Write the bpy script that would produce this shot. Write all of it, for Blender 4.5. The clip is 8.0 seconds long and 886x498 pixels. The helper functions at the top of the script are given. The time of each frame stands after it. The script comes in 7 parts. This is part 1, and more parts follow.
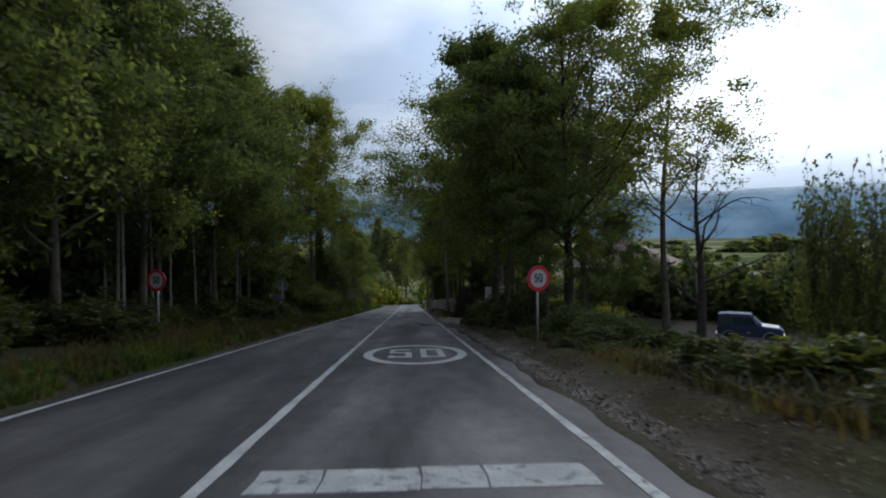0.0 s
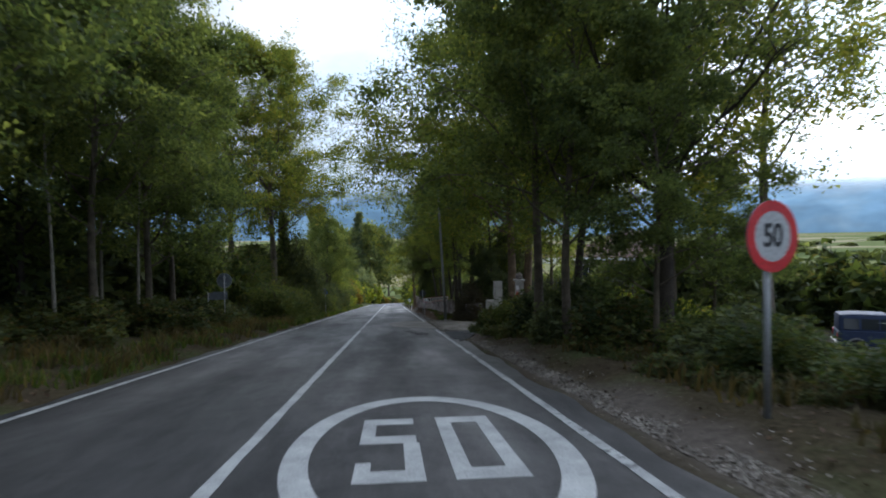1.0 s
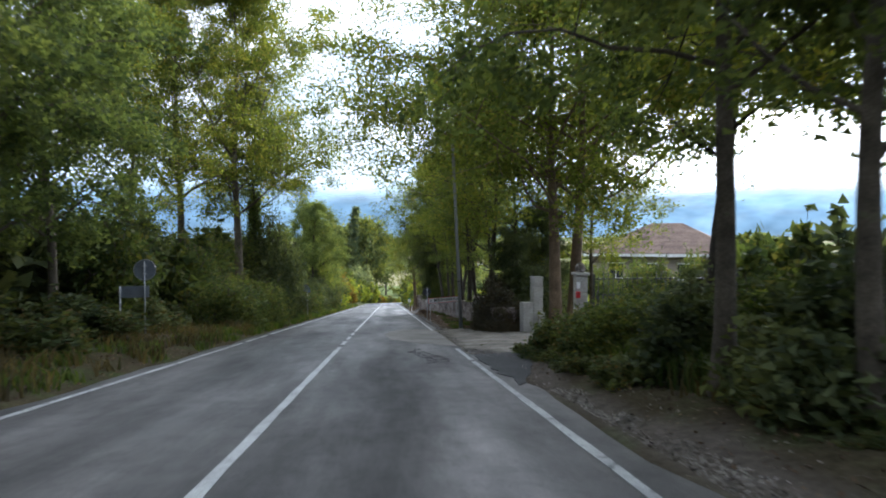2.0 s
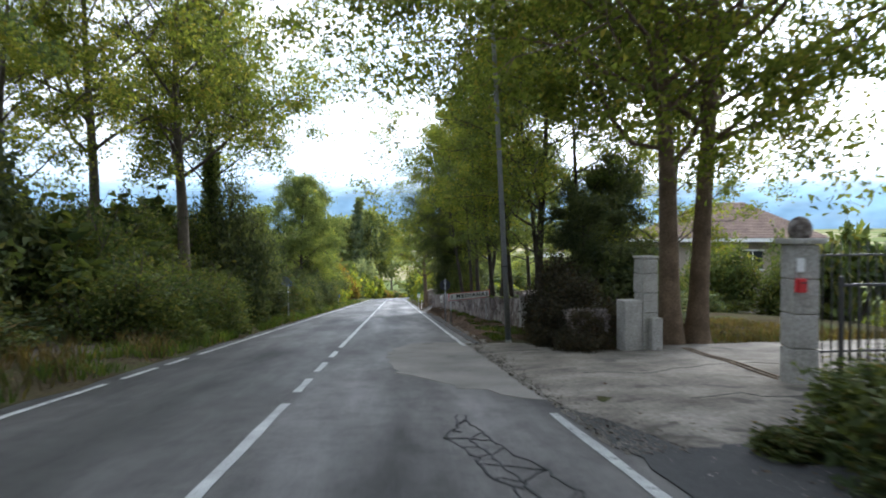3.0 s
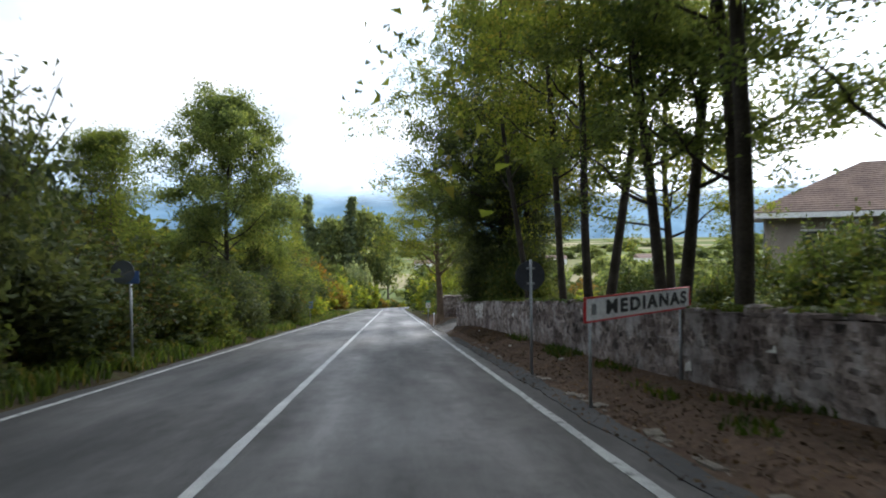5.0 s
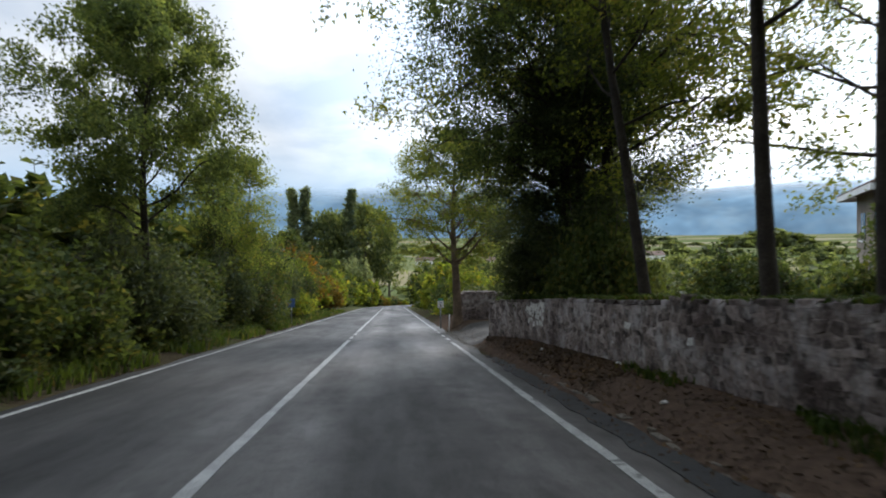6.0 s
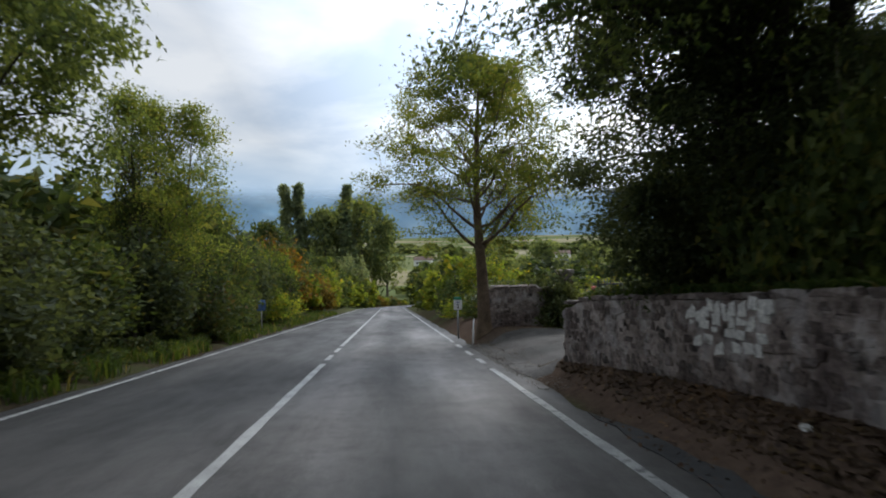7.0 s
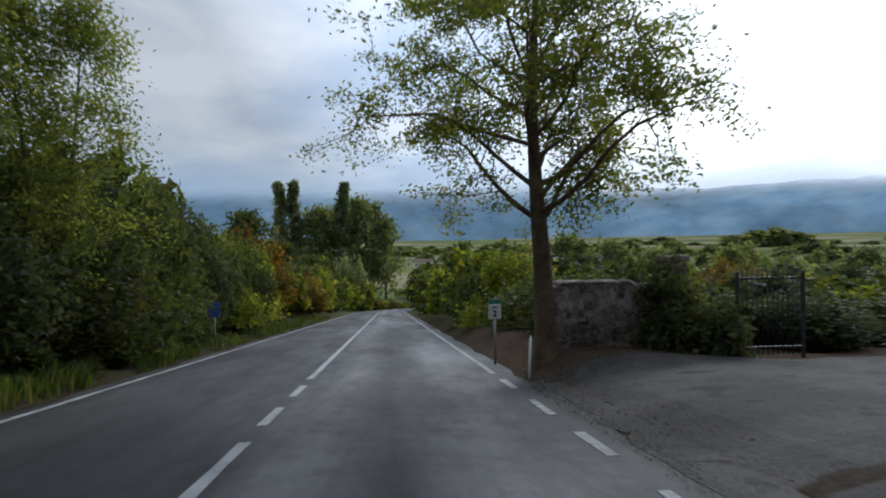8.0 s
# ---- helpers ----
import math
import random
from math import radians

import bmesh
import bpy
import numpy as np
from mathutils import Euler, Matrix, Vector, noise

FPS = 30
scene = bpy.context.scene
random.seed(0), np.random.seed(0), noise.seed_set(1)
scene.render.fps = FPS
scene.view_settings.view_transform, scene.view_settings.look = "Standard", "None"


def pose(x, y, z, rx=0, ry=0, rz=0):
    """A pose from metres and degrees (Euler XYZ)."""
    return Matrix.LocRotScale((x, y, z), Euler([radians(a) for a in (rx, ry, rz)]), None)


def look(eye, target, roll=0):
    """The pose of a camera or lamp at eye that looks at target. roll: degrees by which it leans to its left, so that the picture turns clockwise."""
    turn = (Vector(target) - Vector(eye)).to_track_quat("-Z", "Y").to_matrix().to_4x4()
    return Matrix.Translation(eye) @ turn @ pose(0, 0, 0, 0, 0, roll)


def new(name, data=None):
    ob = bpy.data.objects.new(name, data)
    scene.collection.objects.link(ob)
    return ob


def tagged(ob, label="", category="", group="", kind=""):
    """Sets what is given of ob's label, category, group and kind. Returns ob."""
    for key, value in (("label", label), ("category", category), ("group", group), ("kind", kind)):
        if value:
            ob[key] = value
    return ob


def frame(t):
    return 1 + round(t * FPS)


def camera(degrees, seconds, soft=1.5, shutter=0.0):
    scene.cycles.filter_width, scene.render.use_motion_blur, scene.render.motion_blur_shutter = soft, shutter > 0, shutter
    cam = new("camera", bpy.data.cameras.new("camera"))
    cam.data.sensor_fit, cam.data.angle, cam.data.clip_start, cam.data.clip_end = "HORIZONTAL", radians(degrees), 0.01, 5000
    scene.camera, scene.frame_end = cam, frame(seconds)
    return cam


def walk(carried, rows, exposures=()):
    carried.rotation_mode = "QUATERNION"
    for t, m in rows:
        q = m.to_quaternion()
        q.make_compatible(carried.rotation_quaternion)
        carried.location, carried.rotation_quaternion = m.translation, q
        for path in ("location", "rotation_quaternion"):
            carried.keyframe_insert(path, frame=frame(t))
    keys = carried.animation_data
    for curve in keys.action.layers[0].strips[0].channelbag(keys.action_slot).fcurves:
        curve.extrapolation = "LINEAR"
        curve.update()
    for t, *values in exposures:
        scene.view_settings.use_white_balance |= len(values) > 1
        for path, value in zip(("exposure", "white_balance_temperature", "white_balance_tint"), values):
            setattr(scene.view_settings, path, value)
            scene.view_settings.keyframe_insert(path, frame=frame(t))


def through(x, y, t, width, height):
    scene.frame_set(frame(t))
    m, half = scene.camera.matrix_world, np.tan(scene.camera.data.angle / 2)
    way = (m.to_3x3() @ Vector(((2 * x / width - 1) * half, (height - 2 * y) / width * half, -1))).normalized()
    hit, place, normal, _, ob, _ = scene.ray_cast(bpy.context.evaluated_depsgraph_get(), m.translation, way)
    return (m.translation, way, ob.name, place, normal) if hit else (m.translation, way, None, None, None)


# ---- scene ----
cam = camera(70.0, 8.0, soft=1.9, shutter=0.2)
SLOPE = 5.5
# seconds, eye, target, roll: seen from a road that lies level; DOWNHILL then tips all of it down the slope
PATH = [
    (0, (1.438, -0.243, 1.256), (1.547, 1.747, 1.415), -0.8),
    (0.5, (1.308, 4.61, 1.280), (1.431, 6.6, 1.431), -1.0),
    (1, (1.265, 9.278, 1.267), (1.431, 11.265, 1.419), -1.3),
    (2.5, (1.31, 22.75, 1.33), (1.48, 24.737, 1.476), -0.5),
    (3, (1.321, 27.546, 1.322), (1.476, 29.535, 1.456), -0.9),
    (3.5, (1.328, 32.425, 1.299), (1.487, 34.414, 1.438), -1.8),
    (4, (1.29, 36.95, 1.25), (1.456, 38.938, 1.396), -1.4),
    (5.5, (1.361, 49.478, 1.242), (1.525, 51.465, 1.408), -1.2),
    (6, (1.356, 53.4, 1.239), (1.517, 55.388, 1.394), -1.1),
    (6.5, (1.343, 57.1, 1.235), (1.505, 59.088, 1.38), -1.4),
    (7, (1.346, 60.604, 1.21), (1.514, 62.591, 1.364), -1.8),
    (7.5, (1.349, 63.98, 1.214), (1.521, 65.966, 1.375), -2.0),
    (8, (1.322, 67.269, 1.222), (1.494, 69.255, 1.385), -1.6),
]
DOWNHILL = pose(0, 0, 0, -SLOPE, 0, 0)
STOPS = [(0, -0.5), (0.5, -0.15), (1.0, 0.45), (2.5, 1.47), (3.0, 1.45), (3.5, 1.42), (4.0, 1.2), (5.3, 0.8), (5.5, 0.62), (6.0, 0.42), (6.5, 0.2), (7.0, 0.1), (7.5, 0.1), (8.0, -0.3)]
KELVIN = ((0, 1.0, 2.5, 5.5, 7.0, 8.0), (5800, 5800, 6000, 6200, 6200, 5900))
EXPOSURES = [(t, e, float(np.interp(t, *KELVIN)), 9) for t, e in STOPS]
walk(cam, [(t, DOWNHILL @ look(eye, target, roll)) for t, eye, target, roll in PATH], EXPOSURES)

# ---- light: an overcast day, brightest ahead and to the right ----
SUN_AZ, SUN_EL = radians(33), radians(30)          # east of the road's line, above the horizon
SUN_DIR = Vector((math.sin(SUN_AZ) * math.cos(SUN_EL), math.cos(SUN_AZ) * math.cos(SUN_EL), math.sin(SUN_EL)))
world = bpy.data.worlds.new("overcast_sky")
scene.world = world
world.use_nodes = True
wt = world.node_tree
wt.nodes.clear()
w_out = wt.nodes.new("ShaderNodeOutputWorld")
w_bg = wt.nodes.new("ShaderNodeBackground")
w_sky = wt.nodes.new("ShaderNodeTexSky")
w_sky.sky_type, w_sky.sun_disc = "NISHITA", False
w_sky.sun_elevation, w_sky.sun_rotation = SUN_EL, SUN_AZ
w_sky.air_density, w_sky.dust_density = 1.0, 1.8
w_co = wt.nodes.new("ShaderNodeTexCoord")
w_sep = wt.nodes.new("ShaderNodeSeparateXYZ")
wt.links.new(w_co.outputs["Generated"], w_sep.inputs[0])
# a flat layer of cloud: the direction laid onto a plane overhead
w_add = wt.nodes.new("ShaderNodeMath")
w_add.operation, w_add.inputs[1].default_value = "ADD", 0.28
wt.links.new(w_sep.outputs["Z"], w_add.inputs[0])
w_max = wt.nodes.new("ShaderNodeMath")
w_max.operation, w_max.inputs[1].default_value = "MAXIMUM", 0.15
wt.links.new(w_add.outputs[0], w_max.inputs[0])
w_div = wt.nodes.new("ShaderNodeVectorMath")
w_div.operation = "DIVIDE"
w_cmb = wt.nodes.new("ShaderNodeCombineXYZ")
for k in range(3):
    wt.links.new(w_max.outputs[0], w_cmb.inputs[k])
wt.links.new(w_co.outputs["Generated"], w_div.inputs[0])
wt.links.new(w_cmb.outputs[0], w_div.inputs[1])
w_noise = wt.nodes.new("ShaderNodeTexNoise")
w_noise.inputs["Scale"].default_value, w_noise.inputs["Detail"].default_value = 1.5, 6.0
w_noise.inputs["Roughness"].default_value = 0.52
w_noise.inputs["Distortion"].default_value = 0.3
wt.links.new(w_div.outputs[0], w_noise.inputs["Vector"])
w_ramp = wt.nodes.new("ShaderNodeValToRGB")
cr = w_ramp.color_ramp
cr.elements[0].position, cr.elements[0].color = 0.38, (0.52, 0.61, 0.74, 1)
cr.elements[1].position, cr.elements[1].color = 0.66, (1.05, 1.05, 1.05, 1)
wt.links.new(w_noise.outputs["Fac"], w_ramp.inputs[0])
# the cloud is thinner towards the hidden sun
w_dot = wt.nodes.new("ShaderNodeVectorMath")
w_dot.operation = "DOT_PRODUCT"
w_dot.inputs[1].default_value = SUN_DIR
wt.links.new(w_co.outputs["Generated"], w_dot.inputs[0])
w_map = wt.nodes.new("ShaderNodeMapRange")
w_map.inputs["From Min"].default_value, w_map.inputs["From Max"].default_value = 0.70, 1.0
w_map.inputs["To Min"].default_value, w_map.inputs["To Max"].default_value = 0.70, 2.4
wt.links.new(w_dot.outputs["Value"], w_map.inputs["Value"])
w_mul = wt.nodes.new("ShaderNodeVectorMath")
w_mul.operation = "SCALE"
wt.links.new(w_ramp.outputs["Color"], w_mul.inputs[0])
# an overcast sky is brightest overhead
w_zen = wt.nodes.new("ShaderNodeMapRange")
w_zen.inputs["From Min"].default_value, w_zen.inputs["From Max"].default_value = 0.30, 0.95
w_zen.inputs["To Min"].default_value, w_zen.inputs["To Max"].default_value = 1.0, 1.8
wt.links.new(w_sep.outputs["Z"], w_zen.inputs["Value"])
w_both = wt.nodes.new("ShaderNodeMath")
w_both.operation = "MULTIPLY"
wt.links.new(w_map.outputs[0], w_both.inputs[0])
wt.links.new(w_zen.outputs[0], w_both.inputs[1])
wt.links.new(w_both.outputs[0], w_mul.inputs["Scale"])
# bluer air low over the horizon, and the clear sky's colour behind
w_low = wt.nodes.new("ShaderNodeMapRange")
w_low.inputs["From Min"].default_value, w_low.inputs["From Max"].default_value = 0.0, 0.15
wt.links.new(w_sep.outputs["Z"], w_low.inputs["Value"])
w_mixl = wt.nodes.new("ShaderNodeMixRGB")
w_mixl.inputs[1].default_value = (0.26, 0.46, 0.70, 1)
wt.links.new(w_low.outputs[0], w_mixl.inputs[0])
wt.links.new(w_mul.outputs[0], w_mixl.inputs[2])
w_skys = wt.nodes.new("ShaderNodeVectorMath")
w_skys.operation, w_skys.inputs["Scale"].default_value = "SCALE", 0.10
wt.links.new(w_sky.outputs[0], w_skys.inputs[0])
w_mix = wt.nodes.new("ShaderNodeMixRGB")
w_mix.inputs[0].default_value = 0.88
wt.links.new(w_skys.outputs[0], w_mix.inputs[1])
wt.links.new(w_mixl.outputs[0], w_mix.inputs[2])
wt.links.new(w_mix.outputs[0], w_bg.inputs["Color"])
w_bg.inputs["Strength"].default_value = 1.05
wt.links.new(w_bg.outputs[0], w_out.inputs["Surface"])

sun = new("sun", bpy.data.lights.new("sun", "SUN"))
sun.data.energy, sun.data.angle, sun.data.color = 1.5, radians(20), (1.0, 0.96, 0.9)
sun.matrix_world = look(SUN_DIR * 50, (0, 0, 0))

# ---- materials ----
def material(name, colour, rough=0.8, metal=0.0):
    m = bpy.data.materials.new(name)
    m.use_nodes = True
    b = m.node_tree.nodes["Principled BSDF"]
    b.inputs["Base Color"].default_value = (*colour, 1)
    b.inputs["Roughness"].default_value, b.inputs["Metallic"].default_value = rough, metal
    return m


def noise_node(nt, scale, detail=4.0, rough=0.55, vector=None):
    n = nt.nodes.new("ShaderNodeTexNoise")
    n.inputs["Scale"].default_value, n.inputs["Detail"].default_value = scale, detail
    n.inputs["Roughness"].default_value = rough
    if vector is not None:
        nt.links.new(vector, n.inputs["Vector"])
    return n.outputs["Fac"]


def ramp(nt, fac, stops):
    r = nt.nodes.new("ShaderNodeValToRGB")
    e = r.color_ramp.elements
    while len(e) < len(stops):
        e.new(0.5)
    for el, (p, c) in zip(e, stops):
        el.position, el.color = p, (*c, 1)
    nt.links.new(fac, r.inputs[0])
    return r.outputs["Color"]


def mixed(nt, fac, a, b, mode="MIX"):
    n = nt.nodes.new("ShaderNodeMixRGB")
    n.blend_type = mode
    for k, v in ((0, fac), (1, a), (2, b)):
        if isinstance(v, float):
            n.inputs[k].default_value = v
        elif isinstance(v, tuple):
            n.inputs[k].default_value = (*v, 1)
        else:
            nt.links.new(v, n.inputs[k])
    return n.outputs[0]


def rough_stuff(name, stops, scale=3.0, fine=40.0, bump=0.3, rough=0.9, spots=None, object_random=0.0, metal=0.0, dist=0.02, island=0.0, lime=None):
    """A surface whose colour runs along stops by coarse noise, with fine grain, bump and, if given, spots (colour, scale, threshold)."""
    m = material(name, stops[0][1], rough, metal)
    nt = m.node_tree
    b = nt.nodes["Principled BSDF"]
    co = nt.nodes.new("ShaderNodeTexCoord").outputs["Object"]
    c = ramp(nt, noise_node(nt, scale, 5.0, 0.6, co), stops)
    g = noise_node(nt, fine, 3.0, 0.7, co)
    grain = ramp(nt, g, [(0.3, (0.62, 0.62, 0.62)), (0.7, (1.3, 1.3, 1.3))])
    c = mixed(nt, 1.0, c, grain, "MULTIPLY")
    if spots:
        sc, ss, th = spots
        f = ramp(nt, noise_node(nt, ss, 4.0, 0.6, co), [(th, (0, 0, 0)), (min(th + 0.08, 1.0), (1, 1, 1))])
        c = mixed(nt, f, c, sc)
    if object_random:
        oi = nt.nodes.new("ShaderNodeObjectInfo").outputs["Random"]
        r = ramp(nt, oi, [(0.0, (1 - object_random,) * 3), (1.0, (1 + object_random,) * 3)])
        c = mixed(nt, 1.0, c, r, "MULTIPLY")
    if island:
        gi = nt.nodes.new("ShaderNodeNewGeometry").outputs["Random Per Island"]
        c = mixed(nt, 1.0, c, ramp(nt, gi, [(0.0, (1 - island,) * 3), (1.0, (1 + island,) * 3)]), "MULTIPLY")
    if lime:
        # remains of an old limewash, in patches that run over the stones
        place = nt.nodes.new("ShaderNodeNewGeometry").outputs["Position"]
        f = ramp(nt, noise_node(nt, 2.6, 6.0, 0.68, place), [(0.50, (0, 0, 0)), (0.60, (0.75,) * 3)])
        c = mixed(nt, f, c, lime)
        dirt = ramp(nt, noise_node(nt, 1.1, 5.0, 0.65, place), [(0.36, (0.45, 0.42, 0.42)), (0.56, (1.0,) * 3)])
        c = mixed(nt, 1.0, c, dirt, "MULTIPLY")
    if rough >= 0.85:
        b.inputs["Specular IOR Level"].default_value = 0.2
    nt.links.new(c, b.inputs["Base Color"])
    bp = nt.nodes.new("ShaderNodeBump")
    bp.inputs["Strength"].default_value, bp.inputs["Distance"].default_value = bump, dist
    nt.links.new(g, bp.inputs["Height"])
    nt.links.new(bp.outputs[0], b.inputs["Normal"])
    return m


def foliage(name, dark, light, warm=None, through=0.45):
    """Leaves: each one its own shade between dark and light, a few warm, and light coming through."""
    m = material(name, dark, 0.7)
    nt = m.node_tree
    b = nt.nodes["Principled BSDF"]
    geo = nt.nodes.new("ShaderNodeNewGeometry")
    isl, place = geo.outputs["Random Per Island"], geo.outputs["Position"]
    stops = [(0.0, dark), (0.85, light)]
    if warm:
        stops += [(0.9, warm)]
    c = ramp(nt, isl, stops)
    patch = ramp(nt, noise_node(nt, 0.8, 4.0, 0.6, place), [(0.32, (0.55, 0.62, 0.6)), (0.68, (1.4, 1.3, 1.02))])
    c = mixed(nt, 1.0, c, patch, "MULTIPLY")
    oi = nt.nodes.new("ShaderNodeObjectInfo").outputs["Random"]
    c = mixed(nt, 1.0, c, ramp(nt, oi, [(0, (0.75, 0.78, 0.8)), (1, (1.2, 1.15, 1.1))]), "MULTIPLY")
    nt.links.new(c, b.inputs["Base Color"])
    b.inputs["Specular IOR Level"].default_value = 0.15
    tr = nt.nodes.new("ShaderNodeBsdfTranslucent")
    warmer = mixed(nt, 1.0, c, (1.4, 1.3, 0.65), "MULTIPLY")
    nt.links.new(warmer, tr.inputs["Color"])
    mx = nt.nodes.new("ShaderNodeMixShader")
    mx.inputs[0].default_value = through
    nt.links.new(b.outputs[0], mx.inputs[1])
    nt.links.new(tr.outputs[0], mx.inputs[2])
    nt.links.new(mx.outputs[0], nt.nodes["Material Output"].inputs["Surface"])
    return m


LEAF_WOOD = foliage("leaf_wood", (0.056, 0.088, 0.046), (0.150, 0.190, 0.082), None, 0.60)
LEAF_ASH = foliage("leaf_ash", (0.078, 0.112, 0.036), (0.215, 0.252, 0.072), (0.24, 0.225, 0.07), 0.72)
LEAF_DARK = foliage("leaf_dark", (0.044, 0.062, 0.040), (0.102, 0.124, 0.068), None, 0.42)
LEAF_HEDGE = foliage("leaf_hedge", (0.038, 0.060, 0.028), (0.108, 0.140, 0.050), (0.14, 0.14, 0.05), 0.45)
LEAF_BRIGHT = foliage("leaf_bright", (0.092, 0.138, 0.028), (0.235, 0.275, 0.055), (0.28, 0.24, 0.04), 0.64)
LEAF_WILLOW = foliage("leaf_willow", (0.075, 0.115, 0.040), (0.20, 0.24, 0.075), (0.22, 0.22, 0.07), 0.66)
LEAF_RUST = foliage("leaf_rust", (0.09, 0.075, 0.02), (0.21, 0.15, 0.03), (0.25, 0.11, 0.03))
# leaves of far trees: haze put in as paler, greyer colour
LEAF_POPLAR_HAZED = foliage("leaf_poplar_hazed", (0.12, 0.155, 0.125), (0.225, 0.265, 0.19), None, 0.62)
LEAF_FAR_HAZED = foliage("leaf_far_hazed", (0.082, 0.115, 0.07), (0.20, 0.235, 0.12), None, 0.62)
GRASS = foliage("grass_blade", (0.032, 0.058, 0.015), (0.082, 0.120, 0.030), (0.13, 0.115, 0.05))
DRY_GRASS = foliage("dry_grass", (0.065, 0.05, 0.028), (0.14, 0.108, 0.055), (0.08, 0.10, 0.035))
WEEDS = foliage("dark_weeds", (0.032, 0.034, 0.020), (0.075, 0.074, 0.038), (0.10, 0.085, 0.05), 0.3)
BRAMBLE = foliage("bramble_leaf", (0.034, 0.052, 0.026), (0.095, 0.115, 0.046), (0.12, 0.09, 0.04), 0.4)
LEAF_CREEPER = foliage("creeper_leaf", (0.026, 0.026, 0.022), (0.064, 0.058, 0.046), (0.075, 0.05, 0.035), 0.3)
LITTER = foliage("leaf_litter", (0.050, 0.031, 0.022), (0.105, 0.064, 0.042), (0.14, 0.088, 0.048), 0.1)
BARK = rough_stuff("bark", [(0.3, (0.055, 0.045, 0.034)), (0.7, (0.15, 0.125, 0.095))], 2.5, 30, 0.8, spots=((0.12, 0.14, 0.07), 1.5, 0.62))
BARK_WARM = rough_stuff("warm_bark", [(0.3, (0.075, 0.052, 0.034)), (0.7, (0.19, 0.135, 0.09))], 3.0, 30, 0.8)
APRON = rough_stuff("worn_apron", [(0.28, (0.090, 0.078, 0.064)), (0.5, (0.158, 0.138, 0.116)), (0.72, (0.26, 0.232, 0.20))], 1.3, 16, 0.5, 0.95, spots=((0.07, 0.062, 0.052), 1.7, 0.58))
BARK_PALE = rough_stuff("bark_pale", [(0.3, (0.12, 0.11, 0.09)), (0.7, (0.30, 0.27, 0.22))], 3.0, 30, 0.6)
BARK_DARK = rough_stuff("bark_dark", [(0.3, (0.028, 0.024, 0.02)), (0.7, (0.075, 0.062, 0.05))], 2.5, 30, 0.8)
PAINT = rough_stuff("road_paint", [(0.3, (0.24, 0.24, 0.235)), (0.7, (0.42, 0.42, 0.405))], 2.2, 60, 0.3, 0.7, spots=((0.16, 0.16, 0.16), 9.0, 0.70))
PAINT_WORN = rough_stuff("worn_road_paint", [(0.3, (0.22, 0.22, 0.22)), (0.7, (0.40, 0.40, 0.385))], 2.2, 60, 0.3, 0.75, spots=((0.10, 0.10, 0.10), 8.0, 0.56))
CONCRETE = rough_stuff("old_concrete", [(0.25, (0.13, 0.12, 0.105)), (0.45, (0.22, 0.205, 0.185)), (0.7, (0.36, 0.34, 0.31))], 0.8, 16, 0.5, 0.92, spots=((0.10, 0.092, 0.08), 1.6, 0.60))
STONE = rough_stuff("rubble_stone", [(0.25, (0.10, 0.078, 0.068)), (0.5, (0.21, 0.168, 0.148)), (0.75, (0.38, 0.315, 0.285))], 7.0, 26, 1.0, 0.95, spots=((0.07, 0.058, 0.05), 3.6, 0.56), object_random=0.35, island=0.4, lime=(0.40, 0.365, 0.35))
STONE_WHITE = rough_stuff("limewashed_stone", [(0.3, (0.50, 0.48, 0.45)), (0.7, (0.68, 0.66, 0.62))], 3.0, 25, 0.6, 0.9, spots=((0.22, 0.2, 0.18), 3.0, 0.62), object_random=0.15)
MORTAR = rough_stuff("old_mortar", [(0.28, (0.14, 0.11, 0.096)), (0.5, (0.27, 0.222, 0.198)), (0.72, (0.44, 0.378, 0.345))], 5.0, 22, 1.0, spots=((0.08, 0.068, 0.06), 3.2, 0.56), lime=(0.42, 0.385, 0.365))
PILLAR_STONE = rough_stuff("dressed_stone", [(0.3, (0.30, 0.285, 0.26)), (0.6, (0.42, 0.40, 0.37)), (0.8, (0.5, 0.48, 0.45))], 2.5, 28, 0.4, 0.9, spots=((0.17, 0.165, 0.15), 2.2, 0.62))
GALV = rough_stuff("galvanised_steel", [(0.3, (0.25, 0.26, 0.27)), (0.7, (0.36, 0.37, 0.38))], 6.0, 60, 0.1, 0.5, metal=0.6)
SIGN_BACK = rough_stuff("sign_back_grey", [(0.3, (0.09, 0.105, 0.13)), (0.7, (0.14, 0.155, 0.18))], 4.0, 60, 0.05, 0.55, metal=0.2)
SIGN_DARK = rough_stuff("sign_back_dark", [(0.3, (0.032, 0.036, 0.045)), (0.7, (0.05, 0.055, 0.066))], 4.0, 60, 0.05, 0.65)
SIGN_WHITE = rough_stuff("sign_white", [(0.3, (0.76, 0.77, 0.78)), (0.7, (0.85, 0.85, 0.85))], 5.0, 60, 0.03, 0.45)
SIGN_PALE = rough_stuff("sign_dull_white", [(0.3, (0.42, 0.43, 0.45)), (0.7, (0.54, 0.55, 0.56))], 5.0, 60, 0.03, 0.5)
SIGN_RED = rough_stuff("sign_red", [(0.3, (0.50, 0.016, 0.022)), (0.7, (0.62, 0.03, 0.035))], 5.0, 60, 0.03, 0.4)
SIGN_BLUE = rough_stuff("sign_blue", [(0.3, (0.05, 0.10, 0.28)), (0.7, (0.07, 0.14, 0.36))], 5.0, 60, 0.03, 0.4)
SIGN_GREEN = rough_stuff("sign_green", [(0.3, (0.03, 0.20, 0.12)), (0.7, (0.05, 0.28, 0.17))], 5.0, 60, 0.03, 0.4)
